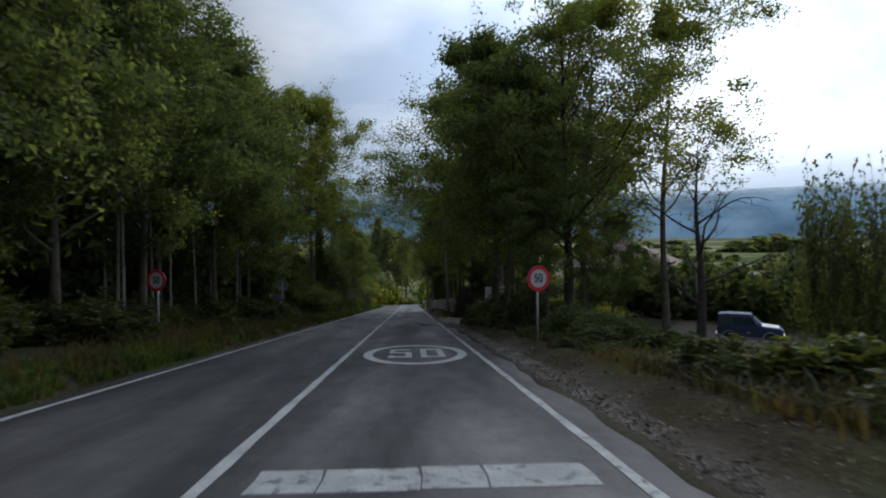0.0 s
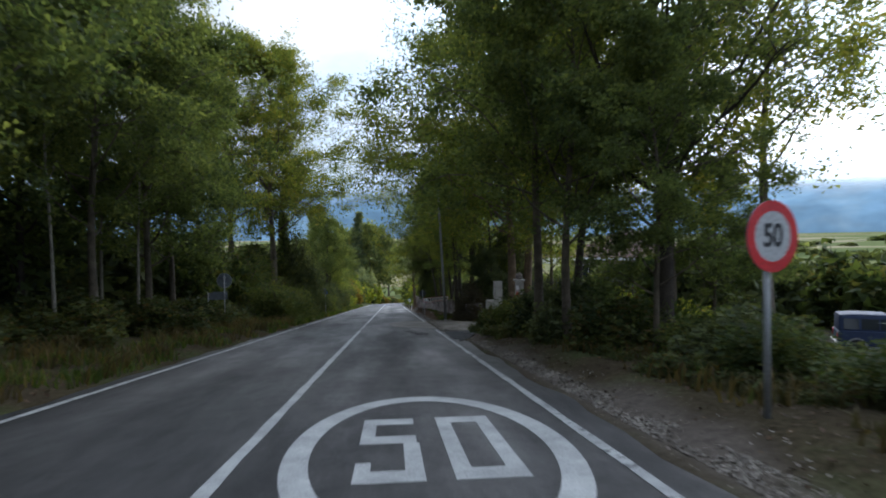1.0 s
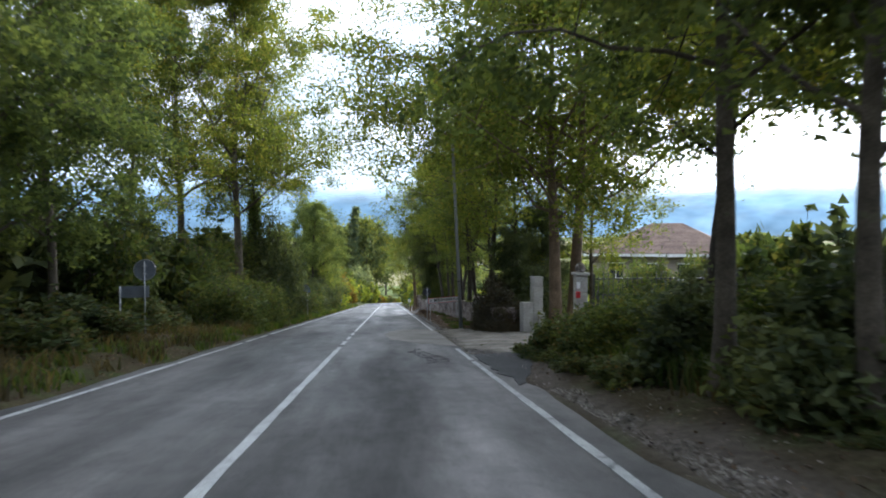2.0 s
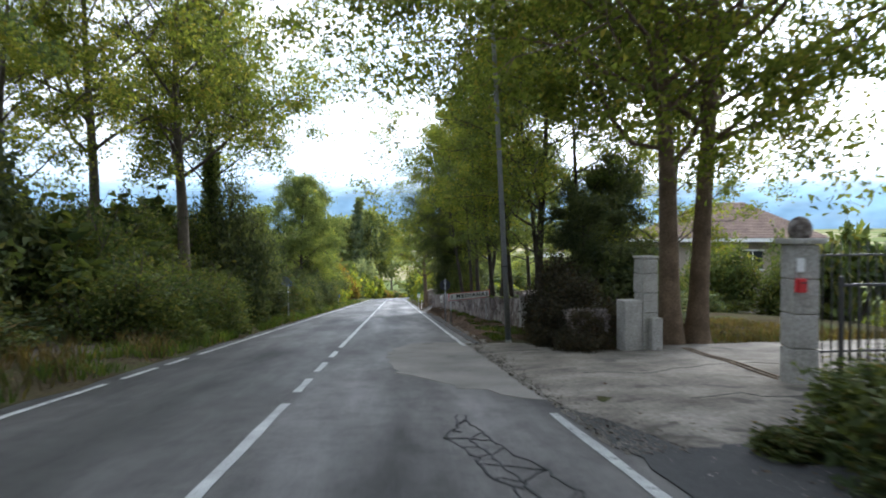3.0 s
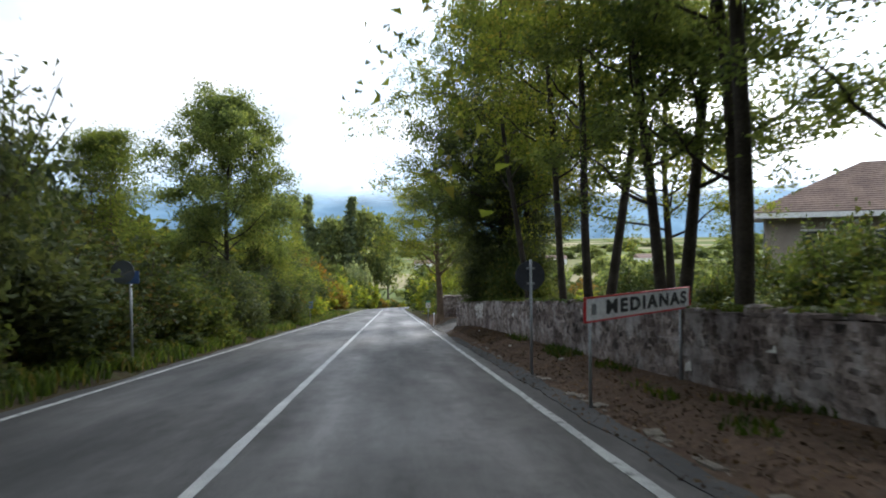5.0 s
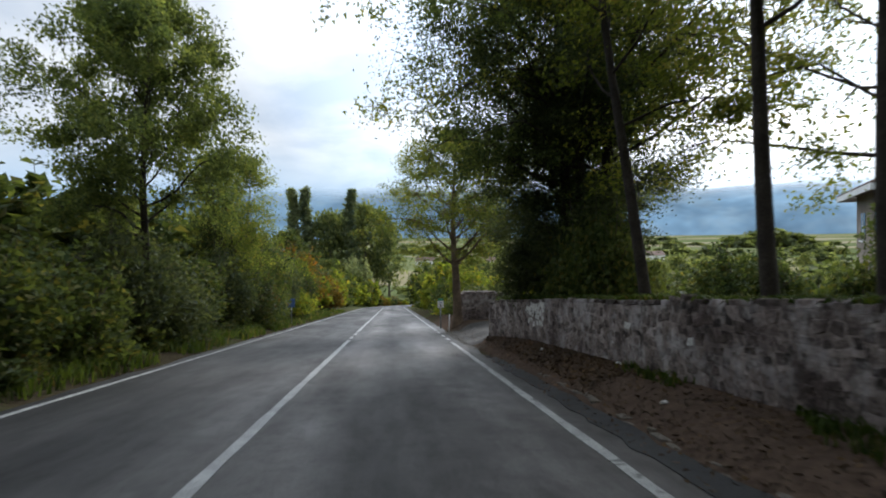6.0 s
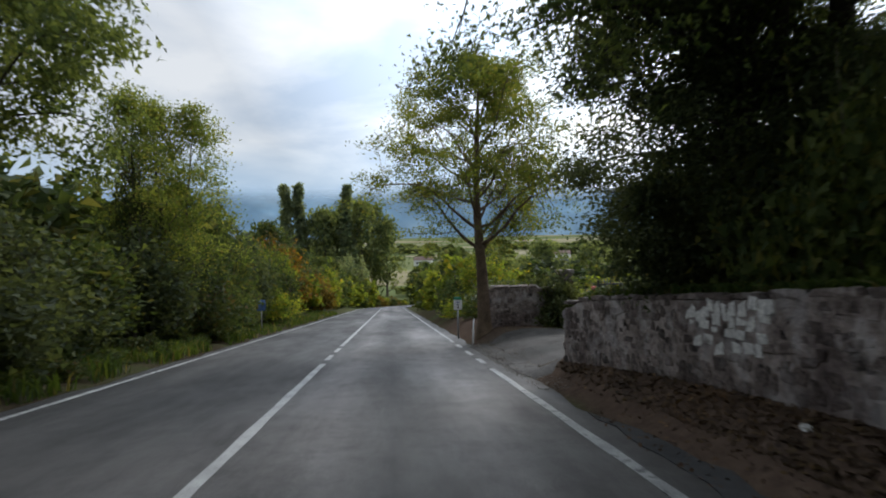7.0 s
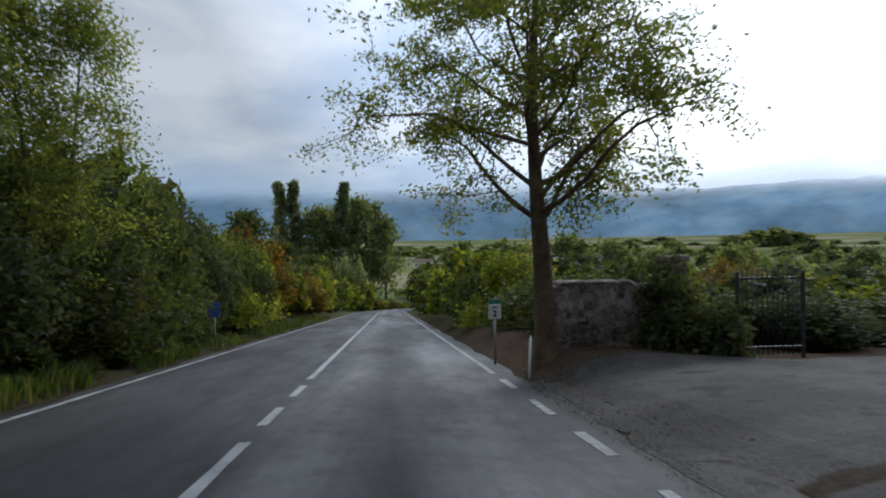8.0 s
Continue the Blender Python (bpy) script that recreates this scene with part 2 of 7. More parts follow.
SIGN_BLACK = rough_stuff("sign_black", [(0.3, (0.018, 0.018, 0.02)), (0.7, (0.035, 0.035, 0.04))], 6.0, 60, 0.03, 0.5)
IRON = rough_stuff("dark_iron", [(0.3, (0.025, 0.027, 0.03)), (0.7, (0.06, 0.055, 0.05))], 8.0, 60, 0.2, 0.55, metal=0.4)
POLE_GREY = rough_stuff("weathered_pole", [(0.3, (0.15, 0.152, 0.155)), (0.7, (0.25, 0.25, 0.247))], 1.5, 50, 0.2, 0.7)
ROOF_TILE = rough_stuff("clay_roof", [(0.3, (0.15, 0.105, 0.085)), (0.7, (0.25, 0.175, 0.14))], 1.2, 12, 0.4, 0.9, object_random=0.2)
# house wall: the shade it stands in is put into a browner plaster
PLASTER = rough_stuff("shaded_plaster", [(0.3, (0.24, 0.20, 0.165)), (0.7, (0.34, 0.29, 0.245))], 0.8, 30, 0.15, 0.9)
WHITE_WOOD = rough_stuff("white_soffit", [(0.3, (0.68, 0.67, 0.65)), (0.7, (0.8, 0.8, 0.78))], 3.0, 40, 0.05, 0.6)
GLASS_DARK = material("dark_glass", (0.02, 0.025, 0.03), 0.08)
CAR_BLUE = rough_stuff("dark_blue_car_paint", [(0.3, (0.012, 0.024, 0.065)), (0.7, (0.018, 0.034, 0.09))], 3.0, 60, 0.0, 0.75)
CAR_SILVER = rough_stuff("silver_car_paint", [(0.3, (0.20, 0.205, 0.22)), (0.7, (0.26, 0.265, 0.28))], 3.0, 60, 0.0, 0.4, metal=0.2)
RUBBER = rough_stuff("tyre_rubber", [(0.3, (0.018, 0.018, 0.018)), (0.7, (0.035, 0.034, 0.033))], 8.0, 60, 0.2, 0.85)


def asphalt():
    """Grey worn asphalt: pale wheel tracks along y, darker mended patches, fine grit."""
    m = material("asphalt", (0.1, 0.1, 0.1), 0.7)
    nt = m.node_tree
    b = nt.nodes["Principled BSDF"]
    co = nt.nodes.new("ShaderNodeTexCoord").outputs["Object"]
    mp = nt.nodes.new("ShaderNodeMapping")
    mp.inputs["Scale"].default_value = (1.0, 0.13, 1.0)
    nt.links.new(co, mp.inputs["Vector"])
    drag = nt.nodes.new("ShaderNodeMapping")
    drag.inputs["Scale"].default_value = (1.15, 0.22, 1.0)
    nt.links.new(co, drag.inputs["Vector"])
    long = noise_node(nt, 0.55, 3.0, 0.55, mp.outputs[0])
    c = ramp(nt, long, [(0.30, (0.033, 0.031, 0.030)), (0.46, (0.060, 0.056, 0.054)), (0.62, (0.108, 0.100, 0.096))])
    blots = noise_node(nt, 0.5, 6.0, 0.68, drag.outputs[0])
    blot = ramp(nt, blots, [(0.36, (0.55,) * 3), (0.47, (0.88,) * 3), (0.55, (1.05,) * 3), (0.66, (1.36,) * 3)])
    c = mixed(nt, 1.0, c, blot, "MULTIPLY")
    # pale wheel tracks and a darker middle in each lane, broken up along the way
    sx = nt.nodes.new("ShaderNodeSeparateXYZ")
    nt.links.new(co, sx.inputs[0])
    wv = nt.nodes.new("ShaderNodeMath")
    wv.operation = "MULTIPLY_ADD"
    wv.inputs[1].default_value, wv.inputs[2].default_value = 1 / 7.0, 0.5
    nt.links.new(sx.outputs["X"], wv.inputs[0])
    # left lane darker: part its own surface, part lens vignetting put into the colour
    lanes = ramp(nt, wv.outputs[0], [(0.06, (0.30,) * 3), (0.17, (0.53,) * 3), (0.28, (0.31,) * 3), (0.39, (0.66,) * 3), (0.49, (0.62,) * 3), (0.60, (1.6,) * 3), (0.69, (0.6,) * 3), (0.80, (1.5,) * 3), (0.93, (0.8,) * 3)])
    where = ramp(nt, noise_node(nt, 0.22, 4.0, 0.6, co), [(0.30, (0.7,) * 3), (0.58, (1.0,) * 3)])
    c = mixed(nt, 1.0, c, mixed(nt, where, (1.0, 1.0, 1.0), lanes), "MULTIPLY")
    spots = ramp(nt, noise_node(nt, 2.4, 7.0, 0.75, co), [(0.34, (0.68,) * 3), (0.5, (1.0,) * 3), (0.7, (1.2,) * 3)])
    c = mixed(nt, 1.0, c, spots, "MULTIPLY")
    # a paler stretch before the side entrance
    pale_run = nt.nodes.new("ShaderNodeMath")
    pale_run.operation = "MULTIPLY"
    pale_run.inputs[1].default_value = 0.01
    nt.links.new(sx.outputs["Y"], pale_run.inputs[0])
    c = mixed(nt, 1.0, c, ramp(nt, pale_run.outputs[0], [(0.17, (1.0,) * 3), (0.25, (1.5,) * 3), (0.33, (1.35,) * 3), (0.37, (1.0,) * 3)]), "MULTIPLY")
    grit = noise_node(nt, 70.0, 2.0, 0.8, co)
    c = mixed(nt, 1.0, c, ramp(nt, grit, [(0.3, (0.7, 0.7, 0.7)), (0.7, (1.3, 1.3, 1.3))]), "MULTIPLY")
    nt.links.new(c, b.inputs["Base Color"])
    b.inputs["Specular IOR Level"].default_value = 0.3
    worn = nt.nodes.new("ShaderNodeMapRange")
    worn.inputs["From Min"].default_value, worn.inputs["From Max"].default_value = 0.35, 0.65
    worn.inputs["To Min"].default_value, worn.inputs["To Max"].default_value = 0.80, 0.55
    nt.links.new(blots, worn.inputs["Value"])
    nt.links.new(worn.outputs[0], b.inputs["Roughness"])
    bp = nt.nodes.new("ShaderNodeBump")
    bp.inputs["Strength"].default_value, bp.inputs["Distance"].default_value = 0.35, 0.01
    nt.links.new(grit, bp.inputs["Height"])
    nt.links.new(bp.outputs[0], b.inputs["Normal"])
    return m


ASPHALT = asphalt()
ASPHALT_PALE = rough_stuff("pale_asphalt_patch", [(0.3, (0.135, 0.124, 0.110)), (0.7, (0.225, 0.206, 0.184))], 0.9, 60, 0.3, 0.9, spots=((0.10, 0.092, 0.083), 1.3, 0.6))
ASPHALT_DARK = rough_stuff("dark_asphalt_patch", [(0.3, (0.030, 0.030, 0.031)), (0.7, (0.056, 0.055, 0.055))], 0.8, 60, 0.3, 0.85)


def ground_material():
    """Soil, grass and fields: fields in patches far off, brown verge and green turf close by."""
    m = material("ground_soil", (0.1, 0.1, 0.05), 1.0)
    nt = m.node_tree
    b = nt.nodes["Principled BSDF"]
    b.inputs["Specular IOR Level"].default_value = 0.0
    co = nt.nodes.new("ShaderNodeTexCoord").outputs["Object"]
    near = ramp(nt, noise_node(nt, 0.5, 6.0, 0.65, co), [(0.3, (0.038, 0.029, 0.021)), (0.5, (0.055, 0.046, 0.028)), (0.7, (0.050, 0.066, 0.026))])
    near = mixed(nt, 1.0, near, ramp(nt, noise_node(nt, 14.0, 4.0, 0.7, co), [(0.3, (0.55, 0.55, 0.55)), (0.7, (1.4, 1.4, 1.4))]), "MULTIPLY")
    mp = nt.nodes.new("ShaderNodeMapping")
    mp.inputs["Scale"].default_value = (0.004, 0.0075, 0.0)
    mp.inputs["Location"].default_value = (3.3, 1.7, 0)
    mp.inputs["Rotation"].default_value = (0, 0, 0.3)
    nt.links.new(co, mp.inputs["Vector"])
    vo = nt.nodes.new("ShaderNodeTexVoronoi")
    vo.inputs["Scale"].default_value = 1.0
    nt.links.new(mp.outputs[0], vo.inputs["Vector"])
    sp = nt.nodes.new("ShaderNodeSeparateColor")
    nt.links.new(vo.outputs["Color"], sp.inputs[0])
    field = ramp(nt, sp.outputs[0], [(0.0, (0.085, 0.11, 0.045)), (0.30, (0.17, 0.185, 0.085)), (0.55, (0.12, 0.145, 0.06)), (0.75, (0.25, 0.22, 0.13)), (0.92, (0.29, 0.255, 0.17))])
    field = mixed(nt, 1.0, field, ramp(nt, noise_node(nt, 0.03, 5.0, 0.6, co), [(0.3, (0.8, 0.8, 0.8)), (0.7, (1.15, 1.15, 1.15))]), "MULTIPLY")
    at = nt.nodes.new("ShaderNodeAttribute")
    at.attribute_name = "far"
    c = mixed(nt, at.outputs["Fac"], near, field)
    gr = nt.nodes.new("ShaderNodeAttribute")
    gr.attribute_name = "gravel"
    gravel = ramp(nt, noise_node(nt, 9.0, 6.0, 0.75, co), [(0.3, (0.055, 0.046, 0.038)), (0.7, (0.125, 0.106, 0.09))])
    c = mixed(nt, gr.outputs["Fac"], c, gravel)
    li = nt.nodes.new("ShaderNodeAttribute")
    li.attribute_name = "litter"
    lit = ramp(nt, noise_node(nt, 7.0, 6.0, 0.75, co), [(0.3, (0.055, 0.038, 0.029)), (0.7, (0.125, 0.088, 0.066))])
    c = mixed(nt, li.outputs["Fac"], c, lit)
    nt.links.new(c, b.inputs["Base Color"])
    bp = nt.nodes.new("ShaderNodeBump")
    bp.inputs["Strength"].default_value, bp.inputs["Distance"].default_value = 0.6, 0.04
    nt.links.new(noise_node(nt, 20.0, 4.0, 0.7, co), bp.inputs["Height"])
    nt.links.new(bp.outputs[0], b.inputs["Normal"])
    return m


GROUND = ground_material()
DRIVE = rough_stuff("driveway_asphalt", [(0.30, (0.038, 0.035, 0.032)), (0.48, (0.066, 0.060, 0.055)), (0.68, (0.112, 0.102, 0.094))], 0.8, 30, 0.8, 0.9, spots=((0.042, 0.037, 0.032), 1.6, 0.57))


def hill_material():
    """Far woods, distance haze put into their blue-grey colour, their tops lost in low cloud of an uneven lower edge.
    """
    m = rough_stuff("hazed_wooded_hill", [(0.25, (0.17, 0.27, 0.36)), (0.5, (0.215, 0.325, 0.42)), (0.72, (0.28, 0.37, 0.43))], 0.004, 0.0025, 0.0, 1.0)
    nt = m.node_tree
    b = nt.nodes["Principled BSDF"]
    b.inputs["Specular IOR Level"].default_value = 0.0
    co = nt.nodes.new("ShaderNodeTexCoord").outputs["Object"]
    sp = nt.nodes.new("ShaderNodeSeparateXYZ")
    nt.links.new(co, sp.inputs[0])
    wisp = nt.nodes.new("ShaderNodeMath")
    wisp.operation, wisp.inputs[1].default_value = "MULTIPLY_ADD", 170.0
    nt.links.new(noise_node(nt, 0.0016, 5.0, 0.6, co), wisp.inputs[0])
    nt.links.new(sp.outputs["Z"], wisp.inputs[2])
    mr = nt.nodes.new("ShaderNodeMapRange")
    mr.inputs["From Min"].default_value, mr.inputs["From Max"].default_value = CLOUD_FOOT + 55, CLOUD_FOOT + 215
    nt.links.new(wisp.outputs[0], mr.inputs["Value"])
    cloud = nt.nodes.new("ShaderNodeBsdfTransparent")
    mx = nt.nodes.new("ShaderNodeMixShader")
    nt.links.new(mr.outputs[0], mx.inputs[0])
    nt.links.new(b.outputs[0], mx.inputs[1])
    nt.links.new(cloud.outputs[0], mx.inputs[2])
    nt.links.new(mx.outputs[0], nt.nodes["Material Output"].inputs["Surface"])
    return m


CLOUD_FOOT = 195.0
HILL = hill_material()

# ---- the lie of the land ----
GRADE, COS = math.tan(radians(SLOPE)), math.cos(radians(SLOPE))


def step(a, b, v):
    t = np.clip((np.asarray(v, float) - a) / (b - a), 0, 1)
    return t * t * (3 - 2 * t)


_ys = np.arange(-400.0, 5000.0, 1.0)
_sl = -GRADE + (GRADE - 0.018) * step(165, 270, _ys) + 0.018 * step(400, 700, _ys) - 0 * _ys
_zs = np.concatenate([[0], np.cumsum((_sl[1:] + _sl[:-1]) / 2)])
_zs -= np.interp(0.0, _ys, _zs)


def road_z(y):
    return np.interp(y, _ys, _zs)


def road_x(y):
    """The road's middle: straight, then bending to the right."""
    d = np.maximum(np.asarray(y, float) - 146, 0)
    return np.where(d < 48, d * d / 160.0, 48 * 48 / 160.0 + (d - 48) * 0.6)


VALLEY = float(road_z(800.0))


def land(x, y):
    """Height of the ground at x, y."""
    x, y = np.asarray(x, float), np.asarray(y, float)
    z = road_z(y)
    u = x - road_x(y)
    dl, dr, dk = np.maximum(-3.45 - u, 0), np.maximum(u - 3.5, 0), np.maximum(u - 3.28, 0)
    # left: a low verge under the trees, further on a steep hedge bank
    steep = step(43, 52, y) * (1 - 0.6 * step(95, 125, y))
    low = 0.12 * step(0, 0.7, dl) + 0.10 * np.maximum(dl - 1.0, 0) * (1 - step(8, 40, dl) * 0.3)
    bank = 0.10 * step(0, 0.4, dl) + 2.1 * step(0.9, 5.2, dl) + 0.09 * np.maximum(dl - 5, 0)
    side = low * (1 - steep) + bank * steep
    side = np.minimum(side, 6 + 0.10 * dl)
    # right: shoulder and verge, a dip to the parking place, a raised verge along the wall
    verge = 0.08 * step(0.0, 0.7, dr) * (1 - 0.7 * step(28, 33, y) * (1 - step(46, 50, y)))
    way_in = step(69.6, 70.6, y) * (1 - step(75.4, 76.4, y))
    rise = 0.33 * step(46, 72, y) * (step(0.0, 0.95, dk) * (1 - way_in) + step(0.0, 4.0, dk) * way_in) * (1 - step(100, 120, y))
    dip = -0.79 * step(2.5, 9.0, dr) * (1 - step(30, 36, y))
    away = -0.085 * np.maximum(dr - 12, 0)
    sill = 0.13 * step(0.4, 1.0, dr) * (1 - step(24, 30, y))
    sag = -0.24 * step(1.2, 4.0, dr) * step(66, 71, y) * (1 - step(84, 92, y))
    right = verge + sill + rise + dip + away + sag
    z = z + np.where(u < 0, side, right)
    # far off: the valley floor, a hill to the left
    d = np.hypot(x, y)
    hill = 26 * step(70, 330, -x) * (1 - step(300, 900, y)) + 20 * step(1200, 3200, d)
    floor = VALLEY + hill
    z = np.where(u < 0, np.minimum(z, np.maximum(floor, z * 0 + road_z(y) + 5)), np.maximum(z, VALLEY))
    k = step(140, 420, d)
    return z * (1 - k) + (floor + 2.0 * np.sin(x * 0.011) * np.cos(y * 0.008)) * k


def on(x, y, dz=0.0):
    """A place on the ground; y along the road's surface."""
    yw = y * COS
    return (x, yw, float(land(x, yw)) + dz)


def mesh_from(name, verts, faces, mats, smooth=False):
    me = bpy.data.meshes.new(name)
    me.from_pydata([tuple(map(float, v)) for v in verts], [], faces)
    for m in (mats if isinstance(mats, (list, tuple)) else [mats]):
        me.materials.append(m)
    if smooth:
        me.polygons.foreach_set("use_smooth", [True] * len(me.polygons))
    me.update()
    return me


def part(name, data, mat=None, parent=None, label=""):
    """One mesh object from a bmesh or a mesh, under a thing or part."""
    if isinstance(data, bmesh.types.BMesh):
        me = bpy.data.meshes.new(name)
        data.to_mesh(me)
        data.free()
        if mat is not None:
            me.materials.append(mat)
    else:
        me = data
    ob = new(name, me)
    ob.parent = parent
    return tagged(ob, label)


def thing(name, m, label, category, group="", kind=""):
    ob = new(name)
    ob.empty_display_size = 0.2
    ob.matrix_world = m
    return tagged(ob, label, category, group, kind)


def axis_points(stops):
    """Uneven grid lines: (from, to, spacing) runs."""
    return np.unique(np.round(np.concatenate([np.arange(a, b + 1e-6, s) for a, b, s in stops]), 3))


def build_ground():
    gx = axis_points([(-4800, -800, 200), (-800, -160, 40), (-160, -30, 6), (-30, -9, 1.5), (-9, 2.7, 0.45), (2.7, 5.4, 0.15), (5.4, 18, 0.45), (18, 48, 1.5), (48, 160, 6), (160, 800, 40), (800, 4800, 200)])
    gy = axis_points([(-380, -60, 40), (-60, -6, 6), (-6, 96, 0.6), (96, 150, 2), (150, 300, 6), (300, 900, 30), (900, 4800, 150)])
    X, Y = np.meshgrid(gx, gy)
    Z = land(X, Y)
    u = X - road_x(Y)
    Z = Z - 0.10 * (1 - step(3.1, 3.42, np.abs(u)))
    near = (np.abs(u) > 3.7) & (np.abs(X) < 40) & (Y < 150)
    Z = Z + np.where(near, np.where((u > 0) & (u < 6) & (Y > 44), 0.012, 0.035) * np.sin(X * 3.1 + Y * 1.7) * np.cos(Y * 2.3 - X * 1.3), 0)
    ny, nx = X.shape
    idx = np.arange(nx * ny).reshape(ny, nx)
    q = np.stack([idx[:-1, :-1], idx[:-1, 1:], idx[1:, 1:], idx[1:, :-1]], -1).reshape(-1, 4)
    me = bpy.data.meshes.new("ground")
    co = np.stack([X, Y, Z], -1).reshape(-1, 3)
    me.from_pydata(co.tolist(), [], q.tolist())
    me.polygons.foreach_set("use_smooth", [True] * len(me.polygons))
    me.materials.append(GROUND)
    far = np.clip(step(60, 150, np.hypot(X, Y - 40)), 0, 1)
    wob = 0.35 * np.sin(Y * 0.9) + 0.2 * np.sin(Y * 2.7 + 1)
    gravel = (step(3.3, 3.6, u) * (1 - step(3.8 + wob * 0.5, 4.2 + wob * 0.5, u)) * (1 - step(30, 34, Y)))
    px, py = X + 1.1 * np.sin(Y * 0.55) + 0.6 * np.sin(Y * 1.3 + 2), Y + 1.0 * np.sin(X * 0.5 + 1) + 0.5 * np.sin(X * 1.4)
    park = step(8.5, 10.5, px) * (1 - step(24, 27, px)) * step(17, 20, py) * (1 - step(33, 35, py))
    pull = step(4.0, 4.8, -u) * (1 - step(7.0, 8.0, -u)) * step(38.5, 40.5, Y) * (1 - step(43, 45, Y)) * 0.8
    drive = step(3.2, 3.5, u) * (1 - step(14, 16, u)) * step(69.5, 70.5, Y) * (1 - step(75.5, 76.5, Y)) * 0.7
    gravel = np.clip(gravel + park + pull + drive, 0, 1)
    litter = step(3.25, 3.5, u) * (1 - step(10, 14, u)) * step(43, 46, Y) * (1 - step(82, 90, Y)) * (1 - np.clip(drive * 2, 0, 1))
    for name, val in (("far", far), ("gravel", gravel), ("litter", np.clip(litter, 0, 1))):
        a = me.attributes.new(name, "FLOAT", "POINT")
        a.data.foreach_set("value", val.reshape(-1).astype(np.float32))
    ob = new("ground", me)
    tagged(ob, "rough verge soil and grass running out to valley fields", "ground", kind="structure")


build_ground()


def ribbon(u0, u1, ya, yb, dy, lift, wob=None):
    """A strip laid along the road between two offsets from its middle."""
    n = max(2, int(round((yb - ya) / dy)) + 1)
    ys = np.linspace(ya, yb, n)
    vs, fs = [], []
    cols = np.linspace(0, 1, max(2, int(abs(u1 - u0) / 0.8) + 1))
    for y in ys:
        a, b = u0, u1
        if wob:
            a, b = a + wob(y, 0), b + wob(y, 1)
        for c in cols:
            vs.append((float(road_x(y)) + a + (b - a) * c, y, float(road_z(y)) + lift))
    k = len(cols)
    for i in range(n - 1):
        for j in range(k - 1):
            fs.append((i * k + j, i * k + j + 1, (i + 1) * k + j + 1, (i + 1) * k + j))
    return vs, fs


def slab(name, vs, fs, mat, thick):
    me = mesh_from(name, vs, fs, mat)
    bm = bmesh.new()
    bm.from_mesh(me)
    r = bmesh.ops.extrude_face_region(bm, geom=list(bm.faces))
    for v in [g for g in r["geom"] if isinstance(g, bmesh.types.BMVert)]:
        v.co.z -= thick
    bmesh.ops.recalc_face_normals(bm, faces=bm.faces)
    bm.to_mesh(me)
    bm.free()
    return me


EDGE = lambda y, s: (0.06 * math.sin(y * 1.3 + 5 * s) + 0.05 * math.sin(y * 3.7 + 2 * s)) * (1 if s else -1)
vs, fs = ribbon(-3.35, 3.38, -60, 260, 1.0, 0.0, EDGE)
road = new("road", slab("road", vs, fs, ASPHALT, 0.09))
tagged(road, "worn grey two-lane asphalt road running downhill", "road", kind="structure")


def paint_strip(name, runs, u, width, mat, label):
    """White lines of the road as thin films of paint; runs: stretches along it."""
    vs, fs = [], []
    for a, b in runs:
        v, f = ribbon(u - width / 2, u + width / 2, a * COS, b * COS, 0.8, 0.006, lambda y, s: 0.008 * math.sin(y * 5 + s * 2))
        k = len(vs)
        vs += v
        fs += [tuple(i + k for i in q) for q in f]
    ob = new(name, slab(name, vs, fs, mat, 0.004))
    return tagged(ob, label, "road marking", kind="structure")


paint_strip("centre_line", [(-40, 35.4), (36.3, 37.6), (38.5, 39.9), (40.9, 42.2), (43.2, 73.2), (74.0, 75.1), (76.0, 77.1), (77.9, 230)], 0, 0.11, PAINT, "white centre line with a dashed gap at each side entrance")
paint_strip("edge_line_right", [(-40, 31.0), (31.3, 34.3), (42.9, 71.2), (72.1, 73.0), (73.9, 74.9), (75.9, 76.9), (77.7, 230)], 3.0, 0.10, PAINT_WORN, "worn white edge line along the right side")
paint_strip("edge_line_left", [(-40, 37.6), (38.2, 39.7), (40.2, 41.4), (42.2, 230)], -3.05, 0.10, PAINT_WORN, "worn white edge line along the left side")


def marking(name, loops, label):
    """Painted outline with holes, given as closed bands of quads: loops of (outer, inner) point lists."""
    vs, fs = [], []
    for outer, inner in loops:
        k, n = len(vs), len(outer)
        for p in outer + inner:
            vs.append((p[0], p[1] * COS, float(road_z(p[1] * COS)) + 0.006))
        fs += [(k + i, k + (i + 1) % n, k + n + (i + 1) % n, k + n + i) for i in range(n)]
    ob = new(name, slab(name, vs, fs, PAINT, 0.004))
    return tagged(ob, label, "road marking", kind="structure")


def bars(name, rects, mat, label, lift=0.006, piece=False):
    vs, fs = [], []
    for pts in rects:
        k = len(vs)
        for p in pts:
            vs.append((p[0], p[1] * COS, float(road_z(p[1] * COS)) + lift))
        fs.append(tuple(range(k, k + len(pts))))
    ob = new(name, slab(name, vs, fs, mat, 0.004))
    return ob if piece else tagged(ob, label, "road marking", kind="structure")


def ellipse(cx, cy, rx, ry, n=64):
    return [(cx + rx * math.cos(2 * math.pi * i / n), cy + ry * math.sin(2 * math.pi * i / n)) for i in range(n)]


MARK = (1.57, 14.85)
marking("speed_ring", [(ellipse(*MARK, 1.2, 2.65), ellipse(*MARK, 0.99, 2.28))], "white painted oval ring round the road's speed number")
a, b, w, h = 13.75, 16.05, 0.10, 0.30


def rect(x0, x1, y0, y1):
    return [(x0, y0), (x1, y0), (x1, y1), (x0, y1)]


